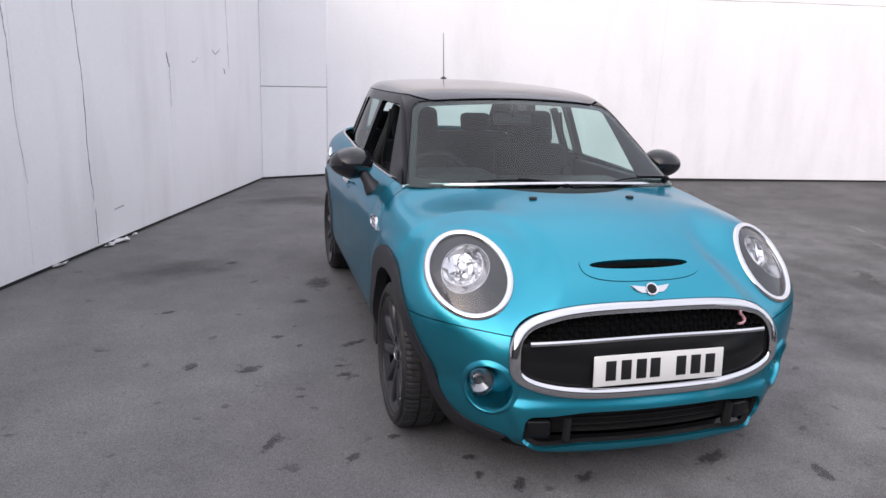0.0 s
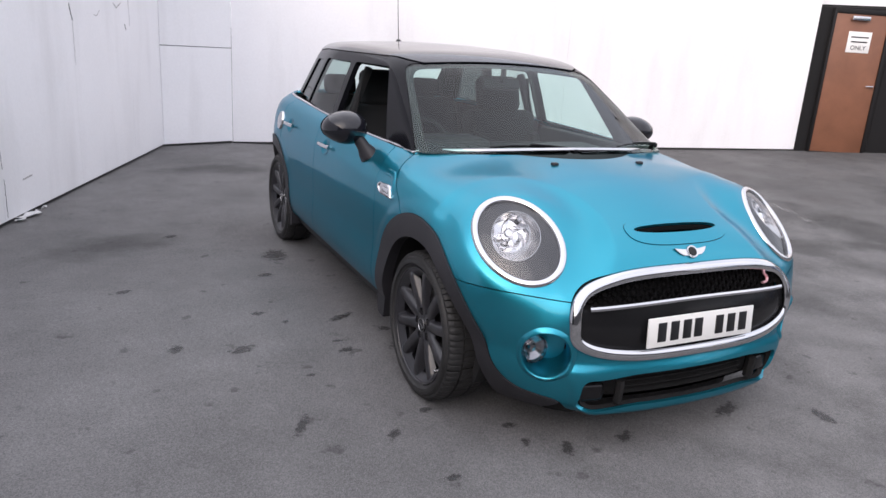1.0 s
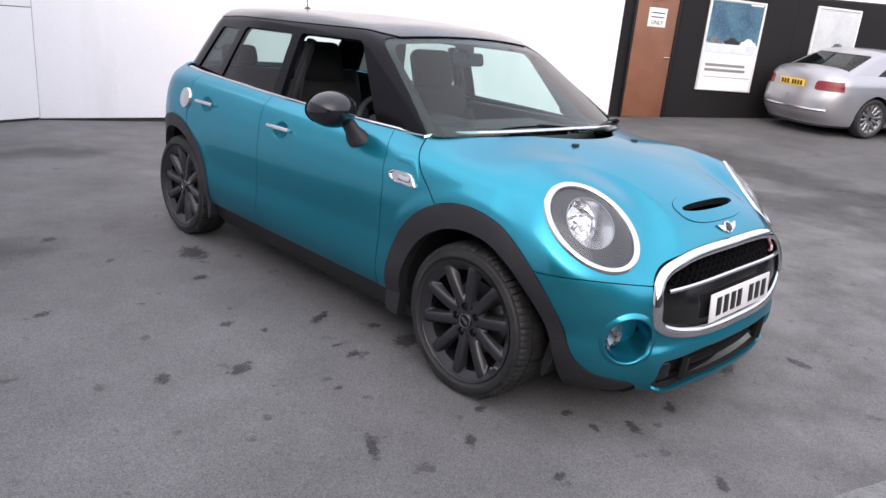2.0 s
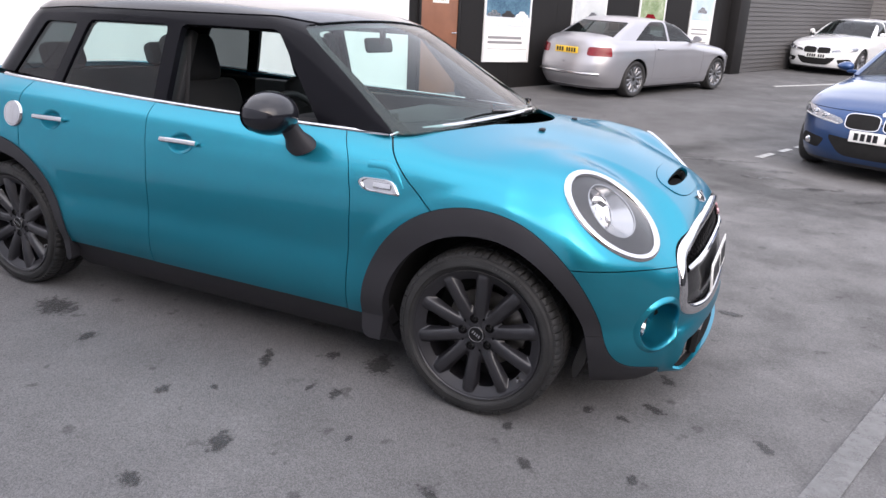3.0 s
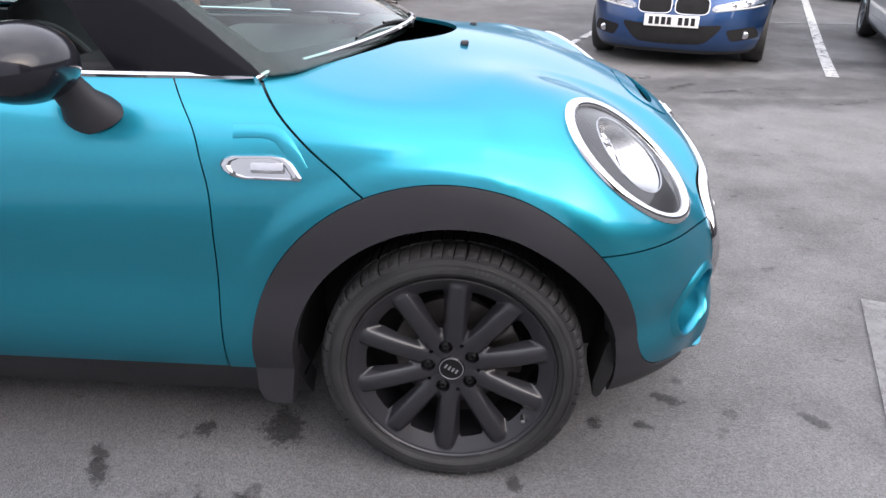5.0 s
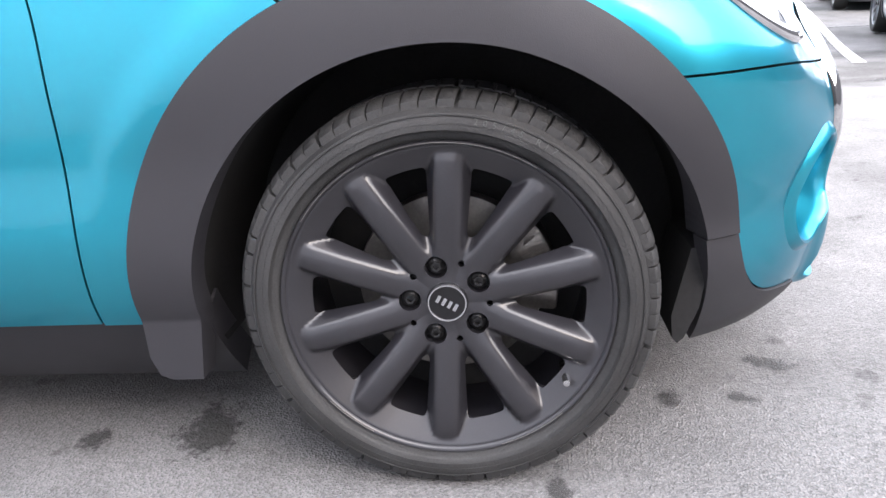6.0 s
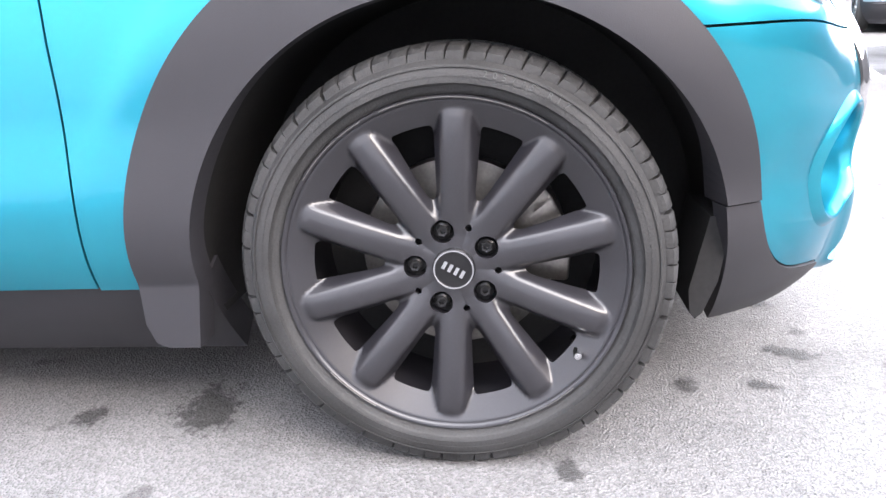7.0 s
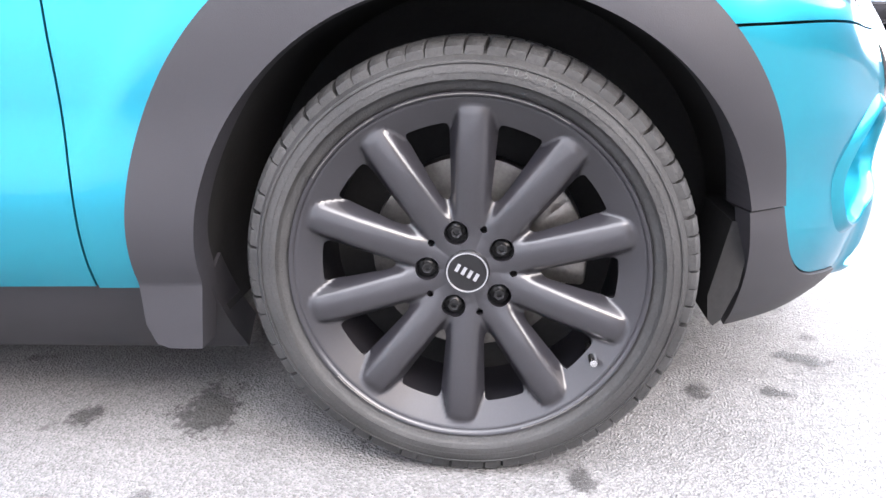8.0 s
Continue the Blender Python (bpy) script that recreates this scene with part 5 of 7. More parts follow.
def worn_paint(name, color, wear, soft=0.09):
    m = material(name, color, 0.6, 0, 0.08, 4, 60)
    n, k = m.node_tree.nodes, m.node_tree.links
    geo, t, cut = n.new("ShaderNodeNewGeometry"), n.new("ShaderNodeTexNoise"), n.new("ShaderNodeMapRange")
    t.inputs["Scale"].default_value, t.inputs["Detail"].default_value, t.inputs["Roughness"].default_value = 14, 8, 0.75
    k.new(geo.outputs["Position"], t.inputs["Vector"])
    cut.inputs[1].default_value, cut.inputs[2].default_value = wear - soft, wear + soft
    k.new(t.outputs["Fac"], cut.inputs[0])
    k.new(cut.outputs[0], n["Principled BSDF"].inputs["Alpha"])
    return m


ASPHALT = ground_material()
bm = bmesh.new()
xs = [-300, -60, -40, -20] + list(np.arange(-10, 16, 0.5)) + [20, 26, 32, 40, 60]
ys = [-300, -40, -20] + list(np.arange(-12, 12, 0.5)) + [20, 40, 300]
rows = [[bm.verts.new((x, y, ground_z(min(x, 40), max(-40, min(y, 40))))) for y in ys] for x in xs + [300]]
for a, b in zip(rows, rows[1:]):
    for i in range(len(ys) - 1):
        bm.faces.new((a[i], a[i + 1], b[i + 1], b[i]))
tagged(from_bm("ground", bm, ASPHALT), "worn grey asphalt yard with dark oil stains", "ground", kind="structure")

OIL = stain_material("dark_oil_stain", (0.04, 0.039, 0.039), 0.6, 0.13, 34, most=0.56)
DAMP = stain_material("damp_streak", (0.060, 0.058, 0.056), 0.5, 0.30, 9, 0.62)
DUSTY = stain_material("pale_dusty_scuff", (0.30, 0.29, 0.285), 0.8, 0.35, 16, 0.55)


def stain(x, y, rx, ry, turn, mat, label="dark oil stain on the grey asphalt"):
    bm = bmesh.new()
    bmesh.ops.create_circle(bm, cap_ends=True, segments=28, radius=1)
    ob = from_bm("ground_stain", bm, mat, None, smooth=0)
    slope = 2.4 if x + 0.5 * y > 4.5 else 0
    ob.matrix_world = pose(x, y, ground_z(x, y) + 0.003 + 0.0005 * (len(stains) % 5), 0, -slope, 0) @ pose(0, 0, 0, 0, 0, turn) @ Matrix.Diagonal((rx, ry, 1, 1))
    tagged(ob, label, "stain", "stains on the asphalt", "structure")
    stains.append(ob)


stains = []
for x, y, rx, ry, a in ((-1.43, 0.66, 0.10, 0.06, 20), (-1.35, -0.10, 0.12, 0.03, 65), (-0.68, 0.49, 0.15, 0.09, 10), (-0.71, 0.70, 0.06, 0.045, 30), (-0.83, 0.94, 0.06, 0.03, 40),
                        (-0.46, -0.58, 0.08, 0.035, 60), (-0.59, -0.36, 0.045, 0.03, 0), (-0.59, -0.49, 0.05, 0.025, 70), (-1.27, 1.08, 0.05, 0.035, 0), (-1.16, 0.93, 0.04, 0.02, 45),
                        (-0.97, 0.51, 0.07, 0.035, 15), (-1.71, 0.75, 0.07, 0.045, 70), (-0.53, -0.97, 0.08, 0.03, 40), (-1.20, 0.30, 0.04, 0.02, 0), (-0.20, -0.59, 0.07, 0.04, 30),
                        (-0.95, -0.60, 0.05, 0.03, 10), (-1.04, -0.27, 0.05, 0.03, 50), (0.38, -0.56, 0.14, 0.05, 20), (-0.89, 0.91, 0.09, 0.04, 35), (-0.98, 0.62, 0.05, 0.02, 0),
                        (-0.85, -0.14, 0.05, 0.03, 20), (0.75, -0.75, 0.10, 0.05, 80), (-1.1, 1.7, 0.08, 0.05, 0), (-1.9, 1.6, 0.07, 0.04, 20), (-0.95, 2.1, 0.2, 0.12, 80), (-1.55, 2.7, 0.08, 0.05, 40)):
    stain(x, y, rx * 1.25, ry * 1.3, a, OIL)
# damp streaks along the edge of the darker lane, pale scuffs beside the white wall
for x, y, rx, ry, a in ((4.86, -0.63, 0.55, 0.13, -70), (4.62, -1.20, 0.60, 0.16, -62), (4.30, -1.60, 0.50, 0.12, -50), (4.10, -1.95, 0.45, 0.10, -70), (4.25, -2.45, 0.60, 0.13, 95),
                        (3.72, -2.80, 0.50, 0.12, -60), (5.80, 0.62, 0.75, 0.14, -55), (5.45, 0.05, 0.60, 0.15, -60), (5.60, -0.45, 0.55, 0.11, -80), (5.30, -0.80, 0.50, 0.12, -65), (3.35, 1.6, 0.5, 0.16, 60)):
    stain(x, y, rx, ry, a, DAMP, "long damp streak on the grey asphalt")
for x, y, rx, ry, a in ((4.55, 2.95, 0.50, 0.10, 65), (4.25, 2.35, 0.45, 0.09, 75), (4.10, 1.95, 0.30, 0.08, 60)):
    stain(x, y, rx, ry, a, DUSTY, "pale dusty scuff on the grey asphalt")
LINE_PAINT = worn_paint("worn_white_line_paint", (0.46, 0.46, 0.45), 0.42)
FADED_PAINT = worn_paint("faded_line_paint", (0.225, 0.225, 0.225), 0.42, 0.45)


def painted_line(p, q, width, mat, label="worn white painted bay line on asphalt"):
    d = Vector((q[0] - p[0], q[1] - p[1]))
    w = Vector((-d.y, d.x)).normalized() * width / 2
    bm = bmesh.new()
    n_ = max(2, int(d.length / 0.4))
    rows = []
    for i in range(n_ + 1):
        c = Vector(p) + d * (i / n_)
        rows.append([bm.verts.new((c.x + s * w.x, c.y + s * w.y, ground_z(c.x + s * w.x, c.y + s * w.y) + h)) for s, h in ((-1, 0.001), (-1, 0.007), (1, 0.007), (1, 0.001))])
    for a, b in zip(rows, rows[1:]):
        for i in range(3):
            bm.faces.new((a[i], a[i + 1], b[i + 1], b[i]))
    tagged(from_bm("bay_line", bm, mat, smooth=0), label, "road marking", "painted bay lines", "structure")


painted_line((0.21, -1.455), (-1.5, -0.885), 0.092, FADED_PAINT, "faded grey-white painted line on asphalt")
painted_line((4.85, -3.13), (11.9, -5.36), 0.11, LINE_PAINT)
painted_line((8.58, -2.9), (8.72, -5.6), 0.09, FADED_PAINT)
painted_line((6.0, -0.60), (6.35, -0.74), 0.08, LINE_PAINT)
painted_line((6.55, -0.82), (6.8, -0.92), 0.08, LINE_PAINT)
painted_line((6.95, -0.99), (7.9, -1.36), 0.09, LINE_PAINT)
painted_line((14.3, -0.42), (16.4, -1.85), 0.10, LINE_PAINT)

# ---- setting: boarded white walls ----
WHITE_WALL = material("white_painted_board", (0.85, 0.845, 0.865), 0.55, 0, 0.045, 0.9, 40, 0.02)
# faint grey run-down grime in tall streaks
wall_nodes, wall_links = WHITE_WALL.node_tree.nodes, WHITE_WALL.node_tree.links
wall_paint = next(n for n in wall_nodes if n.type == "BSDF_PRINCIPLED")
where = wall_nodes.new("ShaderNodeNewGeometry")
tall_map = wall_nodes.new("ShaderNodeMapping")
tall_map.inputs["Scale"].default_value = (2.0, 2.0, 0.40)
wall_links.new(where.outputs["Position"], tall_map.inputs["Vector"])
grime = wall_nodes.new("ShaderNodeTexNoise")
grime.inputs["Scale"].default_value, grime.inputs["Detail"].default_value, grime.inputs["Roughness"].default_value = 1.0, 5.0, 0.55
wall_links.new(tall_map.outputs["Vector"], grime.inputs["Vector"])
grime_range = wall_nodes.new("ShaderNodeMapRange")
for socket, value in (("From Min", 0.52), ("From Max", 0.78), ("To Min", 0.0), ("To Max", 0.30)):
    grime_range.inputs[socket].default_value = value
wall_links.new(grime.outputs["Fac"], grime_range.inputs["Value"])
grime_mix = wall_nodes.new("ShaderNodeMixRGB")
grime_mix.inputs["Color2"].default_value = (0.50, 0.49, 0.49, 1)
wall_links.new(grime_range.outputs["Result"], grime_mix.inputs["Fac"])
wall_links.new(wall_paint.inputs["Base Color"].links[0].from_socket, grime_mix.inputs["Color1"])
wall_links.new(grime_mix.outputs["Color"], wall_paint.inputs["Base Color"])
BLACK_BOARD = material("black_painted_board", (0.010, 0.0095, 0.010), 0.6, 0, 0.2, 1.2, 60, 0.02, spec=0.25)
GREY_CLAD = material("grey_cladding_paint", (0.070, 0.068, 0.069), 0.6, 0, 0.12, 2, 80, 0.03)
SCRAP = material("torn_white_scrap", (0.6, 0.6, 0.6), 0.7, 0, 0.3, 20, 90)
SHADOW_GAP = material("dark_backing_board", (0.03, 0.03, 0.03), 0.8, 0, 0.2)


def boarded(name, p, q, height, mat, joints, label, thick=0.14, gap=0.005, foot=0.03, mid=None):
    """A wall of boards, each with its own edges, on a dark backing. joints: metres along it."""
    d = Vector((q[0] - p[0], q[1] - p[1], 0))
    ang = math.atan2(d.y, d.x)
    place = lambda s: (p[0] + d.x / d.length * s, p[1] + d.y / d.length * s)
    m = Matrix.Translation((p[0], p[1], 0)) @ Matrix.Rotation(ang, 4, "Z")
    gz = [ground_z(*place(s)) for s in (0, d.length)]
    bm = bmesh.new()
    low = [bm.verts.new(m @ Vector((s, t, gz[0 if s == 0 else 1] + z))) for t in (0.02, thick) for s, z in ((0, -0.08), (d.length, -0.08), (d.length, height), (0, height))]
    for f in ((0, 1, 2, 3), (7, 6, 5, 4), (0, 4, 5, 1), (1, 5, 6, 2), (2, 6, 7, 3), (3, 7, 4, 0)):
        bm.faces.new([low[i] for i in f])
    base = tagged(from_bm(name, bm, SHADOW_GAP, smooth=0), label, "wall", kind="structure")
    cuts = [0.0] + list(joints) + [d.length]
    for a, b in zip(cuts, cuts[1:]):
        levels = [foot, height] if mid is None else [foot, mid, height]
        for lo, hi in zip(levels, levels[1:]):
            bm = bmesh.new()
            g0, g1 = (gz[0] + (gz[1] - gz[0]) * s / d.length for s in (a, b))
            vs = box(bm, a + gap / 2, b - gap / 2, 0, 0.019, 0, 1, 0)
            for w in vs:
                g = g0 if w.co.x < (a + b) / 2 else g1
                w.co.z = g + (lo if w.co.z < 0.5 else hi - gap)
            bmesh.ops.bevel(bm, geom=list(bm.edges), offset=0.0015, segments=1, affect="EDGES")
            bmesh.ops.transform(bm, matrix=m, verts=bm.verts)
            from_bm("board", bm, mat, base, smooth=0)
    return base, m


SEAM = lambda first, stepw, end: list(np.arange(first, end, stepw))
left_wall, LEFT_M = boarded("wall_left", (-4.35, -1.5), (-1.22, 6.87), 3.2, WHITE_WALL, [0.6, 1.82, 3.04, 4.29, 5.04, 6.44, 7.89], "white painted board wall with dark vertical joints", gap=0.0022)
# wall_panel and wall_back rise unseen to 4.6 m, to darken the bonnet's reflection
boarded("wall_panel", (-1.22, 6.87), (-0.34, 7.17), 4.6, WHITE_WALL, [], "white painted narrow wall panel with a joint", gap=0.009, mid=1.21)
back_wall, BACK_M = boarded("wall_back", (-0.34, 7.17), (7.45, 4.85), 4.6, WHITE_WALL, [4.45], "bright white painted board wall", gap=0.002, foot=0.02)
KNEE, FAR = (7.45, 4.85), (16.4, 0.87)
wall_len = math.hypot(FAR[0] - KNEE[0], FAR[1] - KNEE[1])
black_wall, BM_ = boarded("wall_black", KNEE, FAR, 2.06, BLACK_BOARD, [1.1, 2.3, 3.5, 4.7, 5.9, 7.1, 8.3, 9.3], "black painted board wall with posters", gap=0.004, foot=0.0)
# only its foot shows; the height is added so the bonnet mirrors less sky
boarded("wall_upper", (7.51, 4.99), (16.6, 0.95), 4.9, WHITE_WALL, [2.4, 4.8, 7.2], "white boarded wall above the black boards, its unseen height added", foot=2.09)
boarded("wall_behind", (-4.35, -1.5), (-7.5, -8.0), 3.3, WHITE_WALL, [1.2, 2.4, 3.6, 4.8, 6.0], "white painted board wall")


def wall_mark(owner, m, pts, width, mat, name="crack"):
    """A thin wavering crack or scuff on a wall: (metres along, height) pairs."""
    s, z = np.array(pts).T
    t = np.linspace(0, 1, 24)
    base = np.linspace(0, 1, len(s))
    s, z = np.interp(t, base, s), np.interp(t, base, z)
    wob = np.sin(t * 19 + s[0] * 7) * 0.4 + np.sin(t * 47 + s[0]) * 0.35
    thick = width * (0.75 + 0.25 * np.sin(t * 31 + s[0] * 3)) * np.minimum(1, np.minimum(t, 1 - t) * 9 + 0.2)
    down = abs(z[-1] - z[0]) > abs(s[-1] - s[0])
    ds, dz = (wob * 0.006, 0 * t) if down else (0 * t, wob * 0.003)
    bm = bmesh.new()
    rows = []
    for i in range(24):
        ws, wz = (thick[i] / 2, 0) if down else (0, thick[i] / 2)
        rows.append([bm.verts.new(m @ Vector((s[i] + ds[i] + k_ * ws, o, z[i] + dz[i] + k_ * wz))) for k_, o in ((-1, 0.001), (-0.4, -0.002), (0.4, -0.002), (1, 0.001))])
    for a, b in zip(rows, rows[1:]):
        for j in range(3):
            bm.faces.new((a[j], a[j + 1], b[j + 1], b[j]))
    from_bm(name, bm, mat, owner, smooth=0)


CRACK = material("dark_open_joint", (0.05, 0.048, 0.047), 0.9, 0, 0.3, 8, 60)
SCUFF = material("grey_scuff", (0.36, 0.35, 0.35), 0.7, 0, 0.2, 12, 90)
wall_end = math.hypot(3.13, 8.37)
for pts, wide, mat in (([(4.70, 3.2), (4.70, 1.77), (4.68, 1.57), (4.67, 1.02), (4.62, 0.65)], 0.007, SCUFF), ([(4.70, 1.8), (4.68, 1.6), (4.68, 1.3)], 0.006, SCUFF),
                       ([(3.95, 3.2), (3.94, 1.88), (3.92, 1.6), (3.89, 1.29)], 0.009, CRACK), ([(3.89, 1.29), (3.9, 0.74), (3.87, 0.4)], 0.008, CRACK), ([(3.86, 0.33), (3.86, 0.05)], 0.008, CRACK),
                       ([(2.53, 1.56), (2.50, 1.47), (2.47, 1.42)], 0.030, CRACK), ([(2.48, 1.42), (2.48, 1.06)], 0.008, SCUFF), ([(1.48, 1.61), (1.40, 1.565), (1.27, 1.62)], 0.012, CRACK),
                       ([(2.0, 1.485), (1.93, 1.475), (1.84, 1.53)], 0.012, SCUFF), ([(1.18, 1.42), (1.15, 1.36)], 0.03, CRACK), ([(1.09, 2.6), (1.05, 1.8), (1.03, 1.4)], 0.010, SCUFF), ([(3.60, 0.275), (3.44, 0.285)], 0.02, SCUFF)):
    wall_mark(left_wall, LEFT_M, [(wall_end - s, z) for s, z in pts], wide, mat)
wall_mark(back_wall, BACK_M, [(4.45, 2.49), (6.2, 2.495), (8.1, 2.48)], 0.012, SCUFF)
# torn scraps at the foot of the wall
dice = random.Random(3)
for x, y, k_ in ((-2.53, 3.35, 1.0), (-2.49, 3.47, 1.5), (-2.45, 3.55, 0.8), (-2.77, 2.79, 1.2), (-2.40, 3.74, 0.5)):
    bm = bmesh.new()
    ring = [(0.075 * k_ * math.cos(a) * dice.uniform(0.6, 1.1), 0.028 * k_ * math.sin(a) * dice.uniform(0.6, 1.2), dice.uniform(0.004, 0.03)) for a in np.linspace(0, 2 * math.pi, 9, endpoint=False)]
    top_ring, low_ring = ([bm.verts.new((px, py, pz + dz)) for px, py, pz in ring] for dz in (0.0, -0.004))
    hub_top, hub_low = bm.verts.new((0, 0, 0.018)), bm.verts.new((0, 0, 0.0))
    for i in range(9):
        j = (i + 1) % 9
        bm.faces.new((top_ring[i], top_ring[j], hub_top))
        bm.faces.new((low_ring[j], low_ring[i], hub_low))
        bm.faces.new((top_ring[j], top_ring[i], low_ring[i], low_ring[j]))
    bmesh.ops.transform(bm, matrix=pose(x + 0.03, y, 0.001, 0, 0, dice.uniform(40, 90)), verts=bm.verts)
    tagged(from_bm("paper_scrap", bm, SCRAP, smooth=0), "torn white scrap at the wall's foot", "litter", "scraps at the wall")
RISE = (ground_z(*FAR) - ground_z(*KNEE)) / wall_len
G0 = ground_z(*KNEE)
WOOD = material("brown_wood_veneer", (0.20, 0.085, 0.048), 0.45, 0, 0.22, 3, 120, 0.02)
SIGN_WHITE = material("white_sign_board", (0.78, 0.78, 0.77), 0.4, 0, 0.03)
FRAME_WHITE = material("white_poster_frame", (0.66, 0.67, 0.68), 0.35, 0, 0.04)


def on_wall(s, z=0.0, out=0.0):
    """A pose on the black wall, s metres along it, z over the ground there; local y points into the wall."""
    return BM_ @ Matrix.Translation((s, -out, G0 + RISE * s + z))


# the brown door with its dark frame
def build_door(s0, s1, top):
    bm = bmesh.new()
    for a, b, z0, z1 in ((s0 - 0.04, s0, 0, top + 0.06), (s1, s1 + 0.05, 0, top + 0.06), (s0, s1, top, top + 0.06)):
        box(bm, a, b, -0.05, 0.012, G0 + RISE * s0 + z0, G0 + RISE * s0 + z1, 0.006, BM_)
    ob = tagged(from_bm("door_1", bm, BLACK_BOARD), "brown wood-veneer door in a dark frame, closed", "door", kind="structure")
    bm = bmesh.new()
    box(bm, s0 + 0.004, s1 - 0.004, -0.035, 0.008, G0 + RISE * s0 + 0.012, G0 + RISE * s0 + top - 0.004, 0.003, BM_)
    leaf = from_bm("door_leaf", bm, WOOD, ob)
    bm = bmesh.new()
    z = G0 + RISE * s0
    box(bm, s1 - 0.16, s1 - 0.05, -0.085, -0.07, z + 0.98, z + 1.0, 0.006, BM_)
    box(bm, s1 - 0.075, s1 - 0.05, -0.08, -0.034, z + 0.975, z + 1.005, 0.005, BM_)
    from_bm("door_handle", bm, BRUSHED, leaf, "steel lever handle")
    bm = bmesh.new()
    box(bm, s0 + 0.22, s0 + 0.48, -0.085, -0.034, z + top - 0.09, z + top - 0.03, 0.006, BM_)
    from_bm("door_closer", bm, BRUSHED, leaf)
    mid = (s0 + s1) / 2
    bm = bmesh.new()
    box(bm, mid - 0.16, mid + 0.18, -0.041, -0.034, z + 1.45, z + 1.74, 0.002, BM_)
    sign = tagged(from_bm("door_sign", bm, SIGN_WHITE), "white notice with dark lettering on the door", "sign")
    for dz, w, h in ((1.665, 0.13, 0.018), (1.60, 0.12, 0.018)):
        bm = bmesh.new()
        box(bm, mid + 0.01 - w, mid + 0.01 + w, -0.0435, -0.040, z + dz - h / 2, z + dz + h / 2, 0, BM_)
        from_bm("text_bar", bm, INK, sign)
    txt = bpy.data.curves.new("only_text", "FONT")
    txt.body, txt.size, txt.align_x, txt.extrude = "ONLY", 0.085, "CENTER", 0.001
    txt.materials.append(INK)
    t = new("sign_word", txt)
    t.matrix_world = BM_ @ Matrix.Translation((mid + 0.01, -0.043, z + 1.49)) @ pose(0, 0, 0, 90)
    dg = bpy.context.evaluated_depsgraph_get()
    mesh = bpy.data.meshes.new_from_object(t.evaluated_get(dg))
    mesh.transform(t.matrix_world)
    bpy.data.objects.remove(t)
    w = new("sign_word", mesh)
    w.parent = sign


DOOR_S0, DOOR_S1 = 0.22, 1.0
build_door(DOOR_S0, DOOR_S1, 1.98)


def picture_material(name, low, high, scale):
    """A printed picture: soft colour fields, from the foot to the top of the sheet."""
    m = material(name, high, 0.25, 0, 0.1, scale, 40, coat=0.5)
    n, k = m.node_tree.nodes, m.node_tree.links
    r = [x for x in n if x.type == "VALTORGB"][0]
    r.color_ramp.elements[0].color, r.color_ramp.elements[1].color = (*low, 1), (*high, 1)
    return m


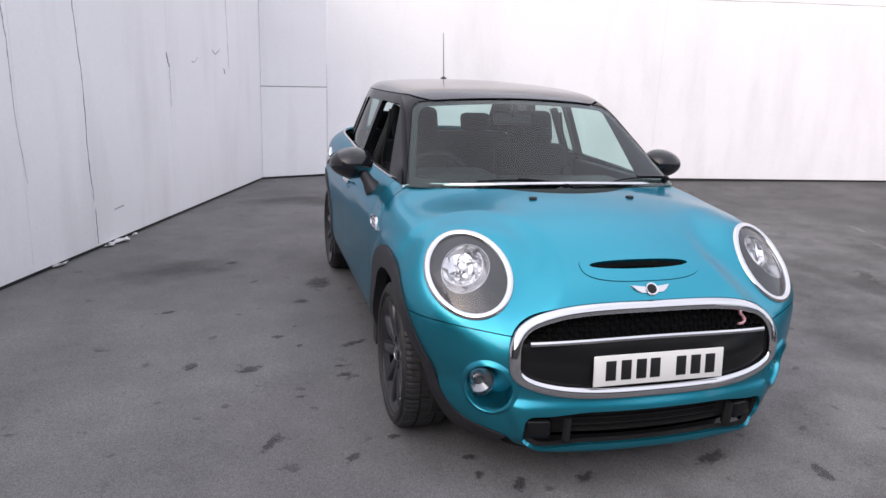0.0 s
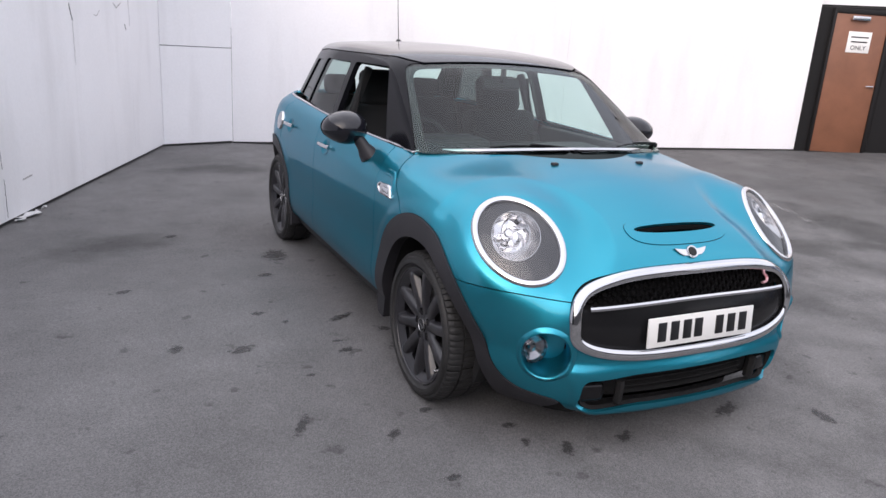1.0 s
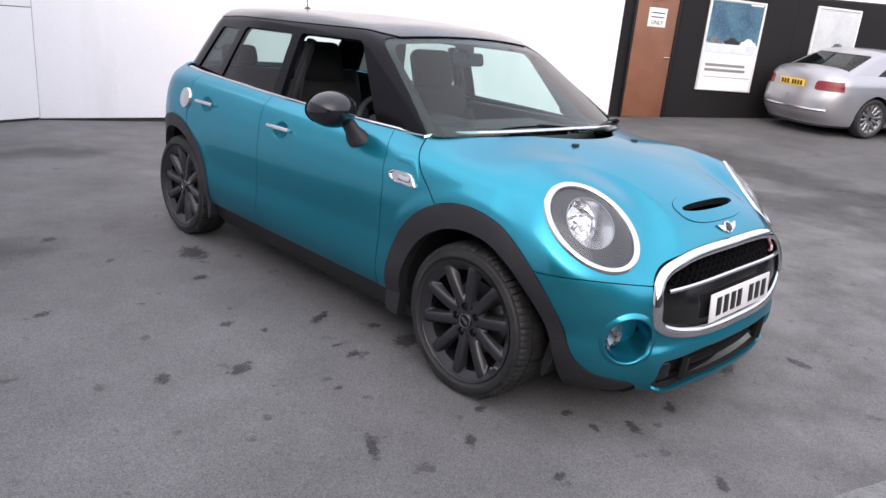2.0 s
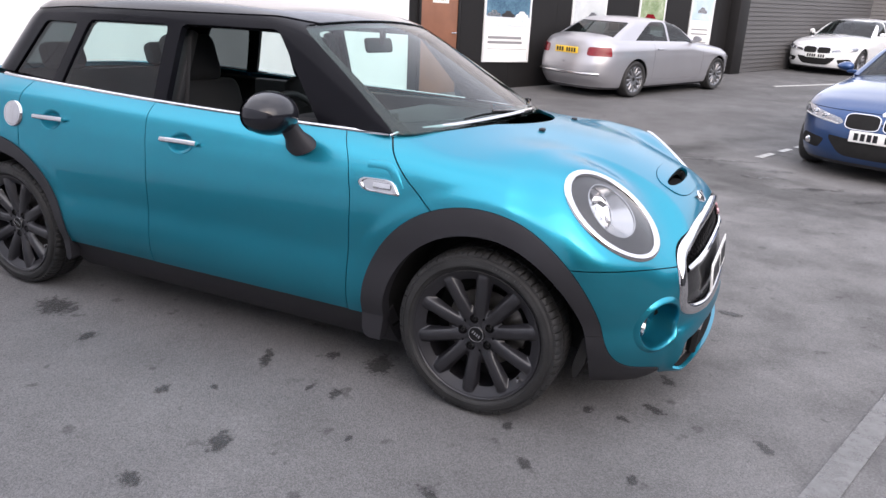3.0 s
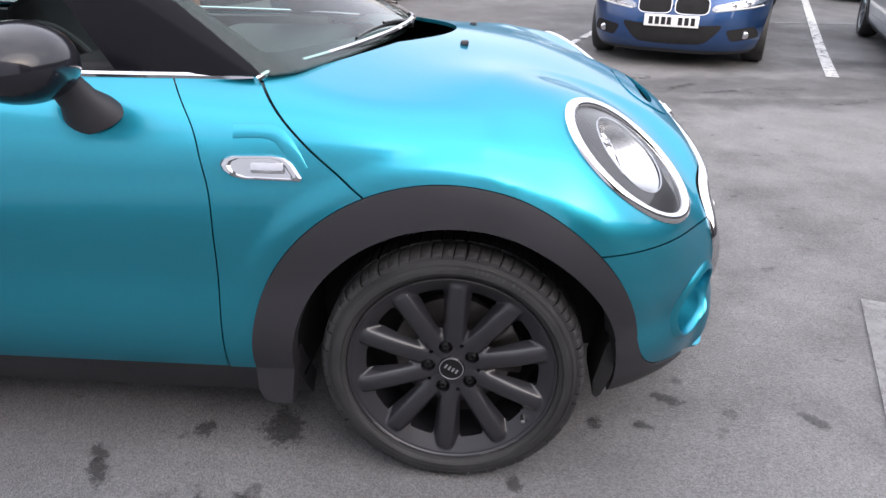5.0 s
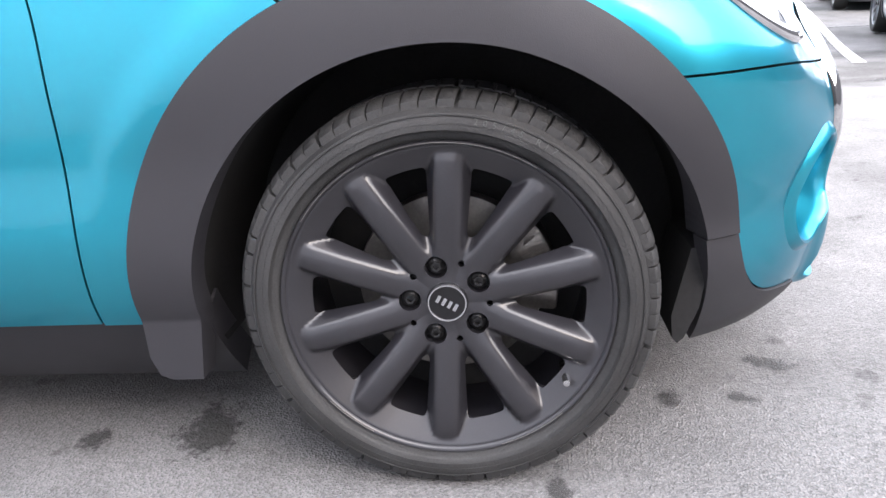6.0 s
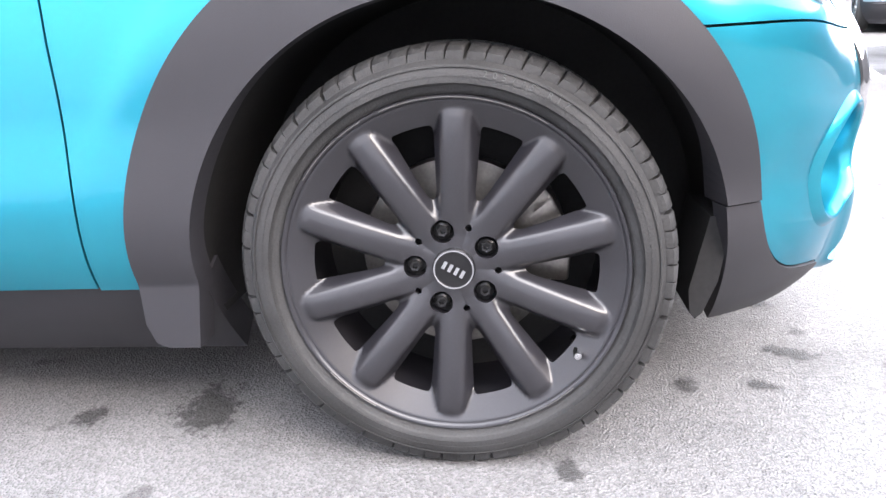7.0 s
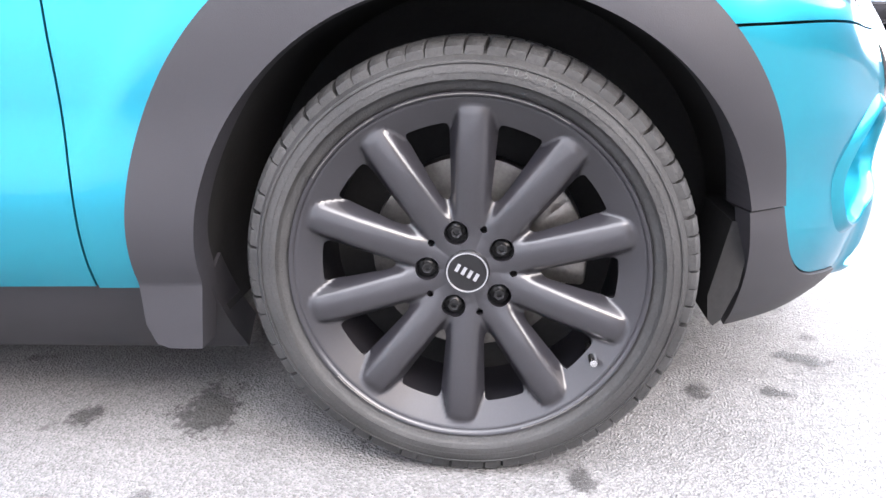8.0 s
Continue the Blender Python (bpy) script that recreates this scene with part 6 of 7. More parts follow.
def build_poster(s0, s1, z0, z1, kind):
    bm = bmesh.new()
    f = 0.035
    for a, b, c, d in ((s0, s1, z0, z0 + f), (s0, s1, z1 - f, z1), (s0, s0 + f, z0 + f, z1 - f), (s1 - f, s1, z0 + f, z1 - f)):
        vs = box(bm, a, b, -0.03, 0.005, c, d, 0.003)
    h = z1 - z0
    m = on_wall(s0) @ Matrix.Translation((-s0, 0, 0))
    bmesh.ops.transform(bm, matrix=m, verts=bm.verts)
    labels = {"blue": "framed poster of cars under a blue sky", "white": "framed pale poster with a small grey car", "red": "framed poster of a red car on green", "pale": "framed white and pale blue poster"}
    ob = tagged(from_bm("poster", bm, FRAME_WHITE), labels[kind], "poster", "posters on the black wall")

    def sheet(name, a, b, c, d, out, mat, label=""):
        bm = bmesh.new()
        box(bm, s0 + (s1 - s0) * a, s0 + (s1 - s0) * b, -out, -out + 0.004, z0 + h * c, z0 + h * d, 0, m)
        return from_bm(name, bm, mat, ob, label, 0)
    sheet("sheet", 0.02, 0.98, 0.01, 0.99, 0.012, SIGN_WHITE)

    def car_shape(cx, cz, w, mat):
        bm = bmesh.new()
        pts = [(-0.5, 0), (-0.48, 0.16), (-0.3, 0.2), (-0.17, 0.34), (0.14, 0.34), (0.3, 0.2), (0.47, 0.16), (0.5, 0)]
        x0, zc, ww = s0 + (s1 - s0) * cx, z0 + h * cz, (s1 - s0) * w
        rings = [[bm.verts.new(m @ Vector((x0 + px * ww, -o, zc + pz * ww))) for px, pz in pts] for o in (0.019, 0.016)]
        bm.faces.new(rings[0])
        for i in range(len(pts)):
            bm.faces.new((rings[0][i], rings[0][(i + 1) % 8], rings[1][(i + 1) % 8], rings[1][i]))
        from_bm("printed_car", bm, mat, ob, "", 0)
    if kind == "blue":
        sheet("picture", 0.03, 0.97, 0.47, 0.97, 0.0165, picture_material("poster_sky", (0.025, 0.06, 0.11), (0.12, 0.24, 0.33), 2.5), "blue printed sky")
        sheet("snow_field", 0.03, 0.97, 0.42, 0.53, 0.018, picture_material("poster_snow", (0.5, 0.56, 0.62), (0.75, 0.78, 0.8), 5))
        for cx, mat in ((0.2, BRUSHED), (0.5, DASH), (0.8, SIGN_WHITE)):
            car_shape(cx, 0.52, 0.28, mat)
        for i, (z, w) in enumerate(((0.27, 0.72), (0.215, 0.74), (0.15, 0.85))):
            sheet("text_bar", 0.1, 0.1 + w, z, z + (0.03 if i < 2 else 0.006), 0.0165, POSTER_TEXT)
        sheet("text_bar", 0.72, 0.95, 0.955, 0.985, 0.0185, SIGN_WHITE)
    elif kind == "white":
        sheet("picture", 0.03, 0.97, 0.12, 0.97, 0.0165, picture_material("poster_mist", (0.45, 0.48, 0.5), (0.66, 0.69, 0.7), 2.5))
        car_shape(0.62, 0.50, 0.42, BRUSHED)
    elif kind == "red":
        sheet("picture", 0.03, 0.97, 0.4, 0.97, 0.0165, picture_material("poster_green", (0.10, 0.17, 0.06), (0.42, 0.48, 0.34), 4))
        car_shape(0.45, 0.45, 0.75, RED_LENS)
    else:
        sheet("picture", 0.03, 0.97, 0.55, 0.9, 0.0165, picture_material("poster_pale", (0.35, 0.5, 0.62), (0.66, 0.73, 0.78), 3))
        car_shape(0.5, 0.66, 0.4, BRUSHED)
        for z in (0.4, 0.33, 0.2):
            sheet("text_bar", 0.12, 0.85, z, z + 0.02, 0.0165, POSTER_TEXT)


for s0, s1, z0, z1, kind in ((1.62, 2.78, 0.48, 1.96, "blue"), (3.92, 4.95, 0.48, 1.96, "white"), (6.06, 7.0, 0.46, 1.92, "red"), (8.02, 8.97, 0.46, 1.89, "pale")):
    build_poster(s0, s1, z0, z1, kind)

# dark end post and the ribbed grey wall that follows
bm = bmesh.new()
box(bm, wall_len - 0.05, wall_len + 0.4, -0.25, 0.14, G0 + RISE * wall_len - 0.1, G0 + RISE * wall_len + 2.25, 0.01, BM_)
tagged(from_bm("end_post", bm, BLACK_BOARD), "dark square post at the wall's end", "post", kind="structure")


def ribbed(name, p, q, height, label, ribs=22):
    d = Vector((q[0] - p[0], q[1] - p[1], 0))
    m = Matrix.Translation((*p, 0)) @ Matrix.Rotation(math.atan2(d.y, d.x), 4, "Z")
    ga, gb = ground_z(*p), ground_z(*q)
    bm = bmesh.new()
    vs = box(bm, 0, d.length, 0.03, 0.16, -0.1, height)
    base_face = [w for w in vs]
    for w in base_face:
        w.co.z += ga if w.co.x < d.length / 2 else gb
    bmesh.ops.transform(bm, matrix=m, verts=bm.verts)
    base = tagged(from_bm(name, bm, GREY_CLAD, smooth=0), label, "wall", kind="structure")
    rib = height / ribs
    for i in range(ribs):
        bm = bmesh.new()
        vs = box(bm, 0, d.length, 0, 0.03, i * rib + 0.012, (i + 1) * rib)
        for w in vs:
            w.co.z += ga if w.co.x < d.length / 2 else gb
            if w.co.y < 0.01 and (w.co.z - (ga if w.co.x < d.length / 2 else gb)) > (i + 0.5) * rib:
                w.co.y += 0.018
        bmesh.ops.transform(bm, matrix=m, verts=bm.verts)
        from_bm("slat", bm, GREY_CLAD, base, smooth=0)


ribbed("wall_ribbed", (16.75, 0.55), (24.5, -2.6), 2.3, "grey horizontally ribbed wall")
ribbed("wall_near_side", (27.5, -16.0), (-12.0, -11.0), 3.4, "grey ribbed wall along the yard's open side")
ribbed("wall_far", (24.5, -2.6), (27.5, -16.0), 2.5, "grey ribbed fence wall at the yard's end")
bm = bmesh.new()
box(bm, 27.0, 33.0, -17, -2, 0.5, 3.6, 0.02)
tagged(from_bm("far_building", bm, WHITE_WALL, smooth=0), "pale low building beyond the yard", "building", kind="structure")


# ---- the other parked cars ----
def build_parked(name, label, paint, tall=0.0, coupe=False, rim_mat=PARKED_RIM, cladding=False, plate=PLATE_WHITE):
    """A parked saloon, coupe or taller car; y from nose to tail, front axle at y = 0. tall: metres added in height."""
    car = tagged(new(name), label, "car")
    wb = 2.76 if coupe else 2.81
    zs = 1 + tall / 1.43
    side = spline(np.array([0.12, 0.2, 0.35, 0.6, 0.75, 0.88, 0.97, 1.06]) * zs, [0.79, 0.84, 0.875, 0.892, 0.888, 0.865, 0.80, 0.68])
    nose = spline(np.array([0.15, 0.25, 0.40, 0.55, 0.68, 0.8]) * zs, [-0.70, -0.77, -0.79, -0.78, -0.75, -0.66])
    tail = spline(np.array([0.2, 0.35, 0.55, 0.75, 0.95, 1.05]) * zs, np.array([3.66, 3.78, 3.80, 3.75, 3.70, 3.64]) + wb - 2.81 - (0.3 if tall else 0))
    top = spline([-0.85, -0.74, -0.6, -0.3, 0.2, 0.75, 1.2, 2.9, 3.3, 3.6, 3.75, 3.9], np.array([0.50, 0.70, 0.775, 0.86, 0.935, 0.99, 1.09, 1.10, 1.075, 1.03, 0.97, 0.80]) * zs)
    belt = spline([0.6, 1.2, 2.2, 3.3], np.array([0.955, 0.965, 0.985, 1.0]) * zs)
    tail_y = float(tail(0.55 * zs))

    def low(x, y, z):
        ax = np.abs(x)
        e = np.clip((0.1 - y) / (0.1 - nose(z)), 0, None) + np.clip((y - wb) / (tail(z) - wb), 0, None)
        plan = ((ax / side(z)) ** 3.0 + e**3.0) ** (1 / 3.0) - 1
        sl = (top(y + 0.02) - top(y - 0.02)) / 0.04
        lid = (z - top(y) + 0.07 * ax**2 + 0.07 * ax**4) / np.sqrt(1 + sl**2)
        return smax(plan * 0.82, lid, 0.12 - 0.07 * step(y, wb + 0.3, wb + 0.7))
    roof = spline([1.3, 1.7, 2.2, 2.7, 3.1], np.array([1.33, 1.375, 1.405, 1.385, 1.32] if not coupe else [1.33, 1.365, 1.385, 1.36, 1.28]) * zs)
    rear_slope = 0.45 if tall else (2.1 if coupe else 1.7)
    rear_y = tail_y - 0.25 if tall else 3.38 + wb - 2.81

    def high(x, y, z):
        ax = np.abs(x)
        s_ = (ax - (0.775 - 0.47 * (z - 1.0 * zs) - 0.05 * step(y, 2.2, 3.3))) * 0.9
        scr = (0.66 + 0.34 * ax**2 + (z - 0.985 * zs) * 1.95 - y) * 0.46
        rf = z - roof(y) + 0.10 * ax**2 + 0.10 * ax**4
        bk = (y - (rear_y - (z - 1.03 * zs) * rear_slope - 0.3 * ax**2)) * 0.5
        return smax(smax(smax(s_, scr, 0.05), rf, 0.08), bk, 0.06)
    v0, f0 = shell(low, 0.1, wb, 0.6 * zs, -90, 270, 2.2, 0.045, 2.0)
    wheel_r = 0.328 + tall * 0.15
    arch_r = wheel_r + 0.035
    holes = [lambda x, y, z: arch(y, z, 0.0, arch_r, wheel_r), lambda x, y, z: arch(y, z, wb, arch_r, wheel_r)]
    under = lambda x, y, z: z - belt(np.clip(y, 0.75, 3.2)) + np.where((y > 0.75) & (y < rear_y - 0.1), 0, -1)
    # painted shell, split at bonnet, doors and lid
    bonnet_line = lambda x, y, z: z - (0.70 * zs + 0.10 * step(y, -0.5, 0.6)) 
    v, f = clip(v0, f0, lambda x, y, z: y - 0.655 - 0.30 * x**2, lambda x, y, z: -bonnet_line(x, y, z) + 0.003, lambda x, y, z: np.abs(x) - 0.76)
    skin("bonnet", v, f, low, paint, car, 0.02)
    v, f = clip(v0, f0, under, lambda x, y, z: 0.19 * zs - z, *holes,
                lambda x, y, z: np.where((y < 0.86) & (np.abs(x) < 0.76), bonnet_line(x, y, z) + 0.003, -1),
                lambda x, y, z: np.minimum(np.minimum(y - 0.622, (2.249 if coupe else 2.549) - y), np.minimum(z - 0.302 * zs, np.abs(x) - 0.3)),
                lambda x, y, z: np.where((y > 0.6) & (y < 2.5) & (np.abs(x) < 0.55) & (z > 0.5 * zs), 1, -1))
    body = skin("body", v, f, low, paint, car, 0.02)
    spans = [(0.625, 2.245)] if coupe else [(0.625, 1.60), (1.606, 2.545)]
    for s in (-1, 1):
        for a, b in spans:
            v, f = clip(v0, f0, lambda x, y, z: -s * x, under, lambda x, y, z: a - y, lambda x, y, z: y - b, lambda x, y, z: 0.305 * zs - z, *holes)
            door = skin("door", v, f, low, paint, car, 0.02)
            q = settle(low, [(s * 0.87, b - 0.24 + d, 0.84 * zs) for d in np.linspace(0, 0.17, 5)], [(s, 0, 0)] * 5)
            bm = bmesh.new()
            strip(bm, q + normals_of(low, q) * 0.02, normals_of(low, q), 0.025, 0.012, steps=6)
            from_bm("handle", bm, paint, door)
    v, f = clip(v0, f0, lambda x, y, z: z - 0.93 * zs, lambda x, y, z: 0.17 - z, *holes)
    skin("inner_shell", v, f, low, DARK, car, 0.02, -0.03)
    v, f = clip(v0, f0, lambda x, y, z: z - 0.192 * zs, lambda x, y, z: 0.15 - z, *holes)
    skin("lower_skirt", v, f, low, PLASTIC, car, 0.02, -0.01)
    if cladding:
        for cy in (0.0, wb):
            for s in (-1, 1):
                v, f = clip(v0, f0, lambda x, y, z: -s * x, lambda x, y, z: -arch(y, z, cy, arch_r + 0.07, wheel_r), lambda x, y, z: arch(y, z, cy, arch_r, wheel_r), lambda x, y, z: 0.2 - z)
                skin("arch_trim", v, f, low, PLASTIC, car, 0.03, 0.01)
        v, f = clip(v0, f0, lambda x, y, z: wb + 0.4 - y, lambda x, y, z: z - 0.5, lambda x, y, z: 0.2 - z)
        skin("rear_guard", v, f, low, PLASTIC, car, 0.03, 0.012)
    # cabin
    g0, h0 = shell(high, 1.45, 2.6, 1.02 * zs, -12, 192, 2.2, 0.045, 2.4)
    over = lambda x, y, z: belt(y) - 0.01 - z
    scr = lambda x, y, z: np.where(y < 1.75, smax(np.abs(x) - (0.69 - 0.40 * (z - 1.0 * zs)), z - 1.345 * zs + 0.08 * x**2, 0.05), 1.0)
    bck = lambda x, y, z: np.where(y > 2.3, smax(np.abs(x) - (0.62 - 0.25 * (z - 1.0 * zs)), z - (1.33 if not coupe else 1.29) * zs, 0.05), 1.0)
    top_w = (1.345 if not coupe else 1.31) * zs
    w_a = lambda x, y, z: np.where((np.abs(x) > 0.4), smax(smax(z - top_w, y - 1.70, 0.03), (0.98 + (z - 1.0 * zs) * 1.45) - y, 0.04), 1.0)
    end = lambda z: (rear_y - 0.62 - (z - 1.0 * zs) * (rear_slope * 0.75))
    w_b = lambda x, y, z: np.where((np.abs(x) > 0.4), smax(smax(z - top_w, 1.76 - y, 0.03), y - end(z), 0.12), 1.0)
    v, f = clip(g0, h0, over, *[lambda x, y, z, w=w: -w(x, y, z) for w in (scr, bck, w_a, w_b)])
    skin("cabin", v, f, high, paint, car, 0.03)
    for w, nm in ((scr, "windscreen"), (bck, "back_window")):
        v, f = clip(g0, h0, over, w)
        skin(nm, v, f, high, DARK_GLASS, car, 0.004, -0.006)
    for w in (w_a, w_b):
        for s in (-1, 1):
            v, f = clip(g0, h0, over, lambda x, y, z: -s * x, w)
            skin("side_window", v, f, high, DARK_GLASS, car, 0.004, -0.006)
    bm = bmesh.new()
    box(bm, -0.62, 0.62, 0.8, 1.25, 0.6 * zs, 0.96 * zs, 0.05)
    box(bm, -0.6, 0.6, 0.9, 3.0, 0.25, 0.55 * zs, 0.05)
    box(bm, -0.6, 0.6, 2.75, 2.95, 0.5 * zs, 1.08 * zs, 0.05)
    for x in (-0.36, 0.36):
        box(bm, x - 0.23, x + 0.23, 1.85, 1.98, 0.5 * zs, 1.08 * zs, 0.05)
        box(bm, x - 0.12, x + 0.12, 1.90, 1.98, 1.08 * zs, 1.24 * zs, 0.04)
    from_bm("cabin_seats", bm, FABRIC, car, "dark seats and dashboard")

    # face of the car
    F_ = lambda pts, b=0.0: (lambda q: q - normals_of(low, q) * b)(settle(low, [(x, -0.6, z * zs) for x, z in pts], [(0, -1, 0)] * len(pts)))
    patch = lambda nm, mat, rule, lift, lab="", front=True: skin(nm, *clip(v0, f0, (lambda x, y, z: y + 0.0) if front else (lambda x, y, z: wb + 0.3 - y), rule), low, mat, car, 0.02, lift, lab)
    for s in (-1, 1):
        kid = lambda x, y, z: ((np.abs(s * x - 0.175) / 0.155) ** 4 + (np.abs(z / zs - 0.605) / 0.072) ** 4) ** 0.25 - 1
        g = patch("kidney_grille", DARK, kid, 0.004, "dark grille opening with bright ring")
        a = np.linspace(0, 2 * math.pi, 36, endpoint=False)
        ring = [(s * 0.175 + 0.158 * np.sign(math.cos(t)) * abs(math.cos(t)) ** 0.5, 0.605 + 0.075 * np.sign(math.sin(t)) * abs(math.sin(t)) ** 0.5) for t in a]
        q = F_(ring)
        bm = bmesh.new()
        strip(bm, q, normals_of(low, q), 0.019, 0.014, True, 6)
        from_bm("grille_ring", bm, CHROME, g)
        bm = bmesh.new()
        for i in range(8):
            x = s * 0.175 + (i - 3.5) * 0.034
            q = F_([(x, 0.545), (x, 0.605), (x, 0.665)], 0.003)
            strip(bm, q, normals_of(low, q), 0.010, 0.008, steps=4)
        tagged(from_bm("grille_bars", bm, GLOSS_BLACK, g), kind="stuff")
        lampr = lambda x, y, z: np.where(s * x > 0, smax(np.abs(z / zs - (0.592 + 0.17 * (s * x - 0.4))) - 0.030 - 0.05 * np.clip(s * x - 0.36, 0, 0.4), np.abs(s * x - 0.60) - 0.245, 0.035), 1.0)
        lamp = patch("headlamp", FOG_BOWL, lampr, 0.003, "slanted clear headlamp")
        for dx in (0.10, 0.22):
            c = F_([(s * (0.44 + dx), 0.605 + 0.17 * dx)], -0.004)[0]
            bm = bmesh.new()
            lathe(bm, [(0.036, 0.012), (0.032, 0.014), (0.026, -0.004), (0.0, 0.010)], 20, Matrix.Translation(c) @ pose(0, 0, 0, 90))
            from_bm("lamp_ring", bm, LAMP_BOWL, lamp)
        q = F_([(s * x, 0.592 + 0.17 * (x - 0.4) - 0.024 - 0.04 * max(0, x - 0.36)) for x in np.linspace(0.40, 0.80, 14)], -0.002)
        bm = bmesh.new()
        strip(bm, q, normals_of(low, q), 0.016, 0.010, steps=6)
        from_bm("light_strip", bm, SIGN_WHITE, lamp)
        v, f = clip(v0, f0, lambda x, y, z: y, lampr)
        skin("lamp_lens", v, f, low, LENS, lamp, 0.01, 0.012)
        side_in = lambda x, y, z: np.where(s * x > 0, smax(np.abs(z / zs - 0.355 - 0.12 * (s * x - 0.63)) - 0.058, np.abs(s * x - 0.665 + 0.5 * (z / zs - 0.35)) - 0.135, 0.03), 1.0)
        inl = patch("side_intake", DARK, side_in, 0.002)
        c = F_([(s * 0.68, 0.35)], -0.006)[0]
        bm = bmesh.new()
        lathe(bm, [(0.034, -0.02), (0.034, 0.004), (0.025, 0.008), (0.0, 0.009)], 20, Matrix.Translation(c) @ pose(0, 0, 0, 90))
        from_bm("fog_lamp", bm, LAMP_BOWL, inl)
        # mirrors and tail lamps
        bm = bmesh.new()
        bmesh.ops.create_uvsphere(bm, u_segments=18, v_segments=12, radius=1)
        for w in bm.verts:
            w.co = (s * (0.93 + 0.095 * w.co.x), 0.98 + 0.07 * min(w.co.y, 0.35), (1.02 * zs + 0.055 * w.co.z * (1 - 0.25 * w.co.x)))
        box(bm, min(s * 0.78, s * 0.9), max(s * 0.78, s * 0.9), 0.94, 1.0, 0.95 * zs, 0.99 * zs, 0.01)
        from_bm("door_mirror", bm, paint, car)
        tl = lambda x, y, z: np.where(s * x > 0, smax(np.abs(z / zs - 0.80) - 0.075, 0.44 - s * x, 0.05), 1.0) + np.where(y < wb + 0.62, 1, 0)
        if tall:
            tl = lambda x, y, z: np.where(s * x > 0, smax(np.abs(z / zs - 0.82) - 0.12, 0.58 - s * x, 0.05), 1.0) + np.where(y < wb + 0.45, 1, 0)
        patch("tail_lamp", RED_LENS, tl, 0.004, "red tail lamp", False)
    low_in = lambda x, y, z: smax(np.abs(z / zs - 0.335 - 0.12 * x**2) - 0.088, np.abs(x) - 0.40 - (z / zs - 0.335) * 0.9, 0.06)
    patch("lower_intake", DARK, low_in, 0.002)
    c = F_([(0, 0.468)])[0]
    bm = bmesh.new()
    box(bm, -0.26, 0.26, -0.022, -0.008, -0.0555, 0.0555, 0.003, Matrix.Translation(c))
    front_plate = from_bm("number_plate", bm, PLATE_WHITE, car, "white front number plate with dark marks")
    for x in (-0.195, -0.135, -0.075, -0.02, 0.085, 0.145, 0.205):
        bm = bmesh.new()
        box(bm, x - 0.02, x + 0.02, -0.025, -0.02, -0.036, 0.036, 0, Matrix.Translation(c))
        from_bm("plate_bar", bm, INK, front_plate)
    c = settle(low, [(0, tail_y - 0.1, 0.80 * zs)], [(0, 1, 0)])[0]
    bm = bmesh.new()
    box(bm, -0.26, 0.26, 0.004, 0.018, -0.0555, 0.0555, 0.003, Matrix.Translation(c))
    back_plate = from_bm("rear_plate", bm, PLATE_YELLOW, car, "yellow rear number plate with dark marks")
    for x in (-0.195, -0.135, -0.075, -0.02, 0.085, 0.145, 0.205):
        bm = bmesh.new()
        box(bm, x - 0.02, x + 0.02, 0.016, 0.021, -0.036, 0.036, 0, Matrix.Translation(c))
        from_bm("plate_bar", bm, INK, back_plate)
    c = settle(low, [(0, -0.7, 0.70 * zs)], [(0, -0.7, 0.7)])[0]
    bm = bmesh.new()
    lathe(bm, [(0.0, 0.007), (0.028, 0.005), (0.032, 0.0)], 20, Matrix.Translation(c) @ pose(0, 0, 0, 50))
    from_bm("badge", bm, BRUSHED, car)
    q = settle(low, [(x, tail_y - 0.1, 0.42 * zs) for x in np.linspace(-0.68, 0.68, 18)], [(0, 1, 0)] * 18)
    bm = bmesh.new()
    strip(bm, q, normals_of(low, q), 0.05, 0.02)
    from_bm("bumper_strip", bm, BRUSHED if coupe else PLASTIC, car)
    for s in (-1, 1):
        for cy in (0.0, wb):
            build_wheel(car, s * 0.775, cy, wheel_r, s, wheel_r, wheel_r * 0.72, 12 if coupe else 10, rim_mat, 0.1, 0.21, False)
    return car


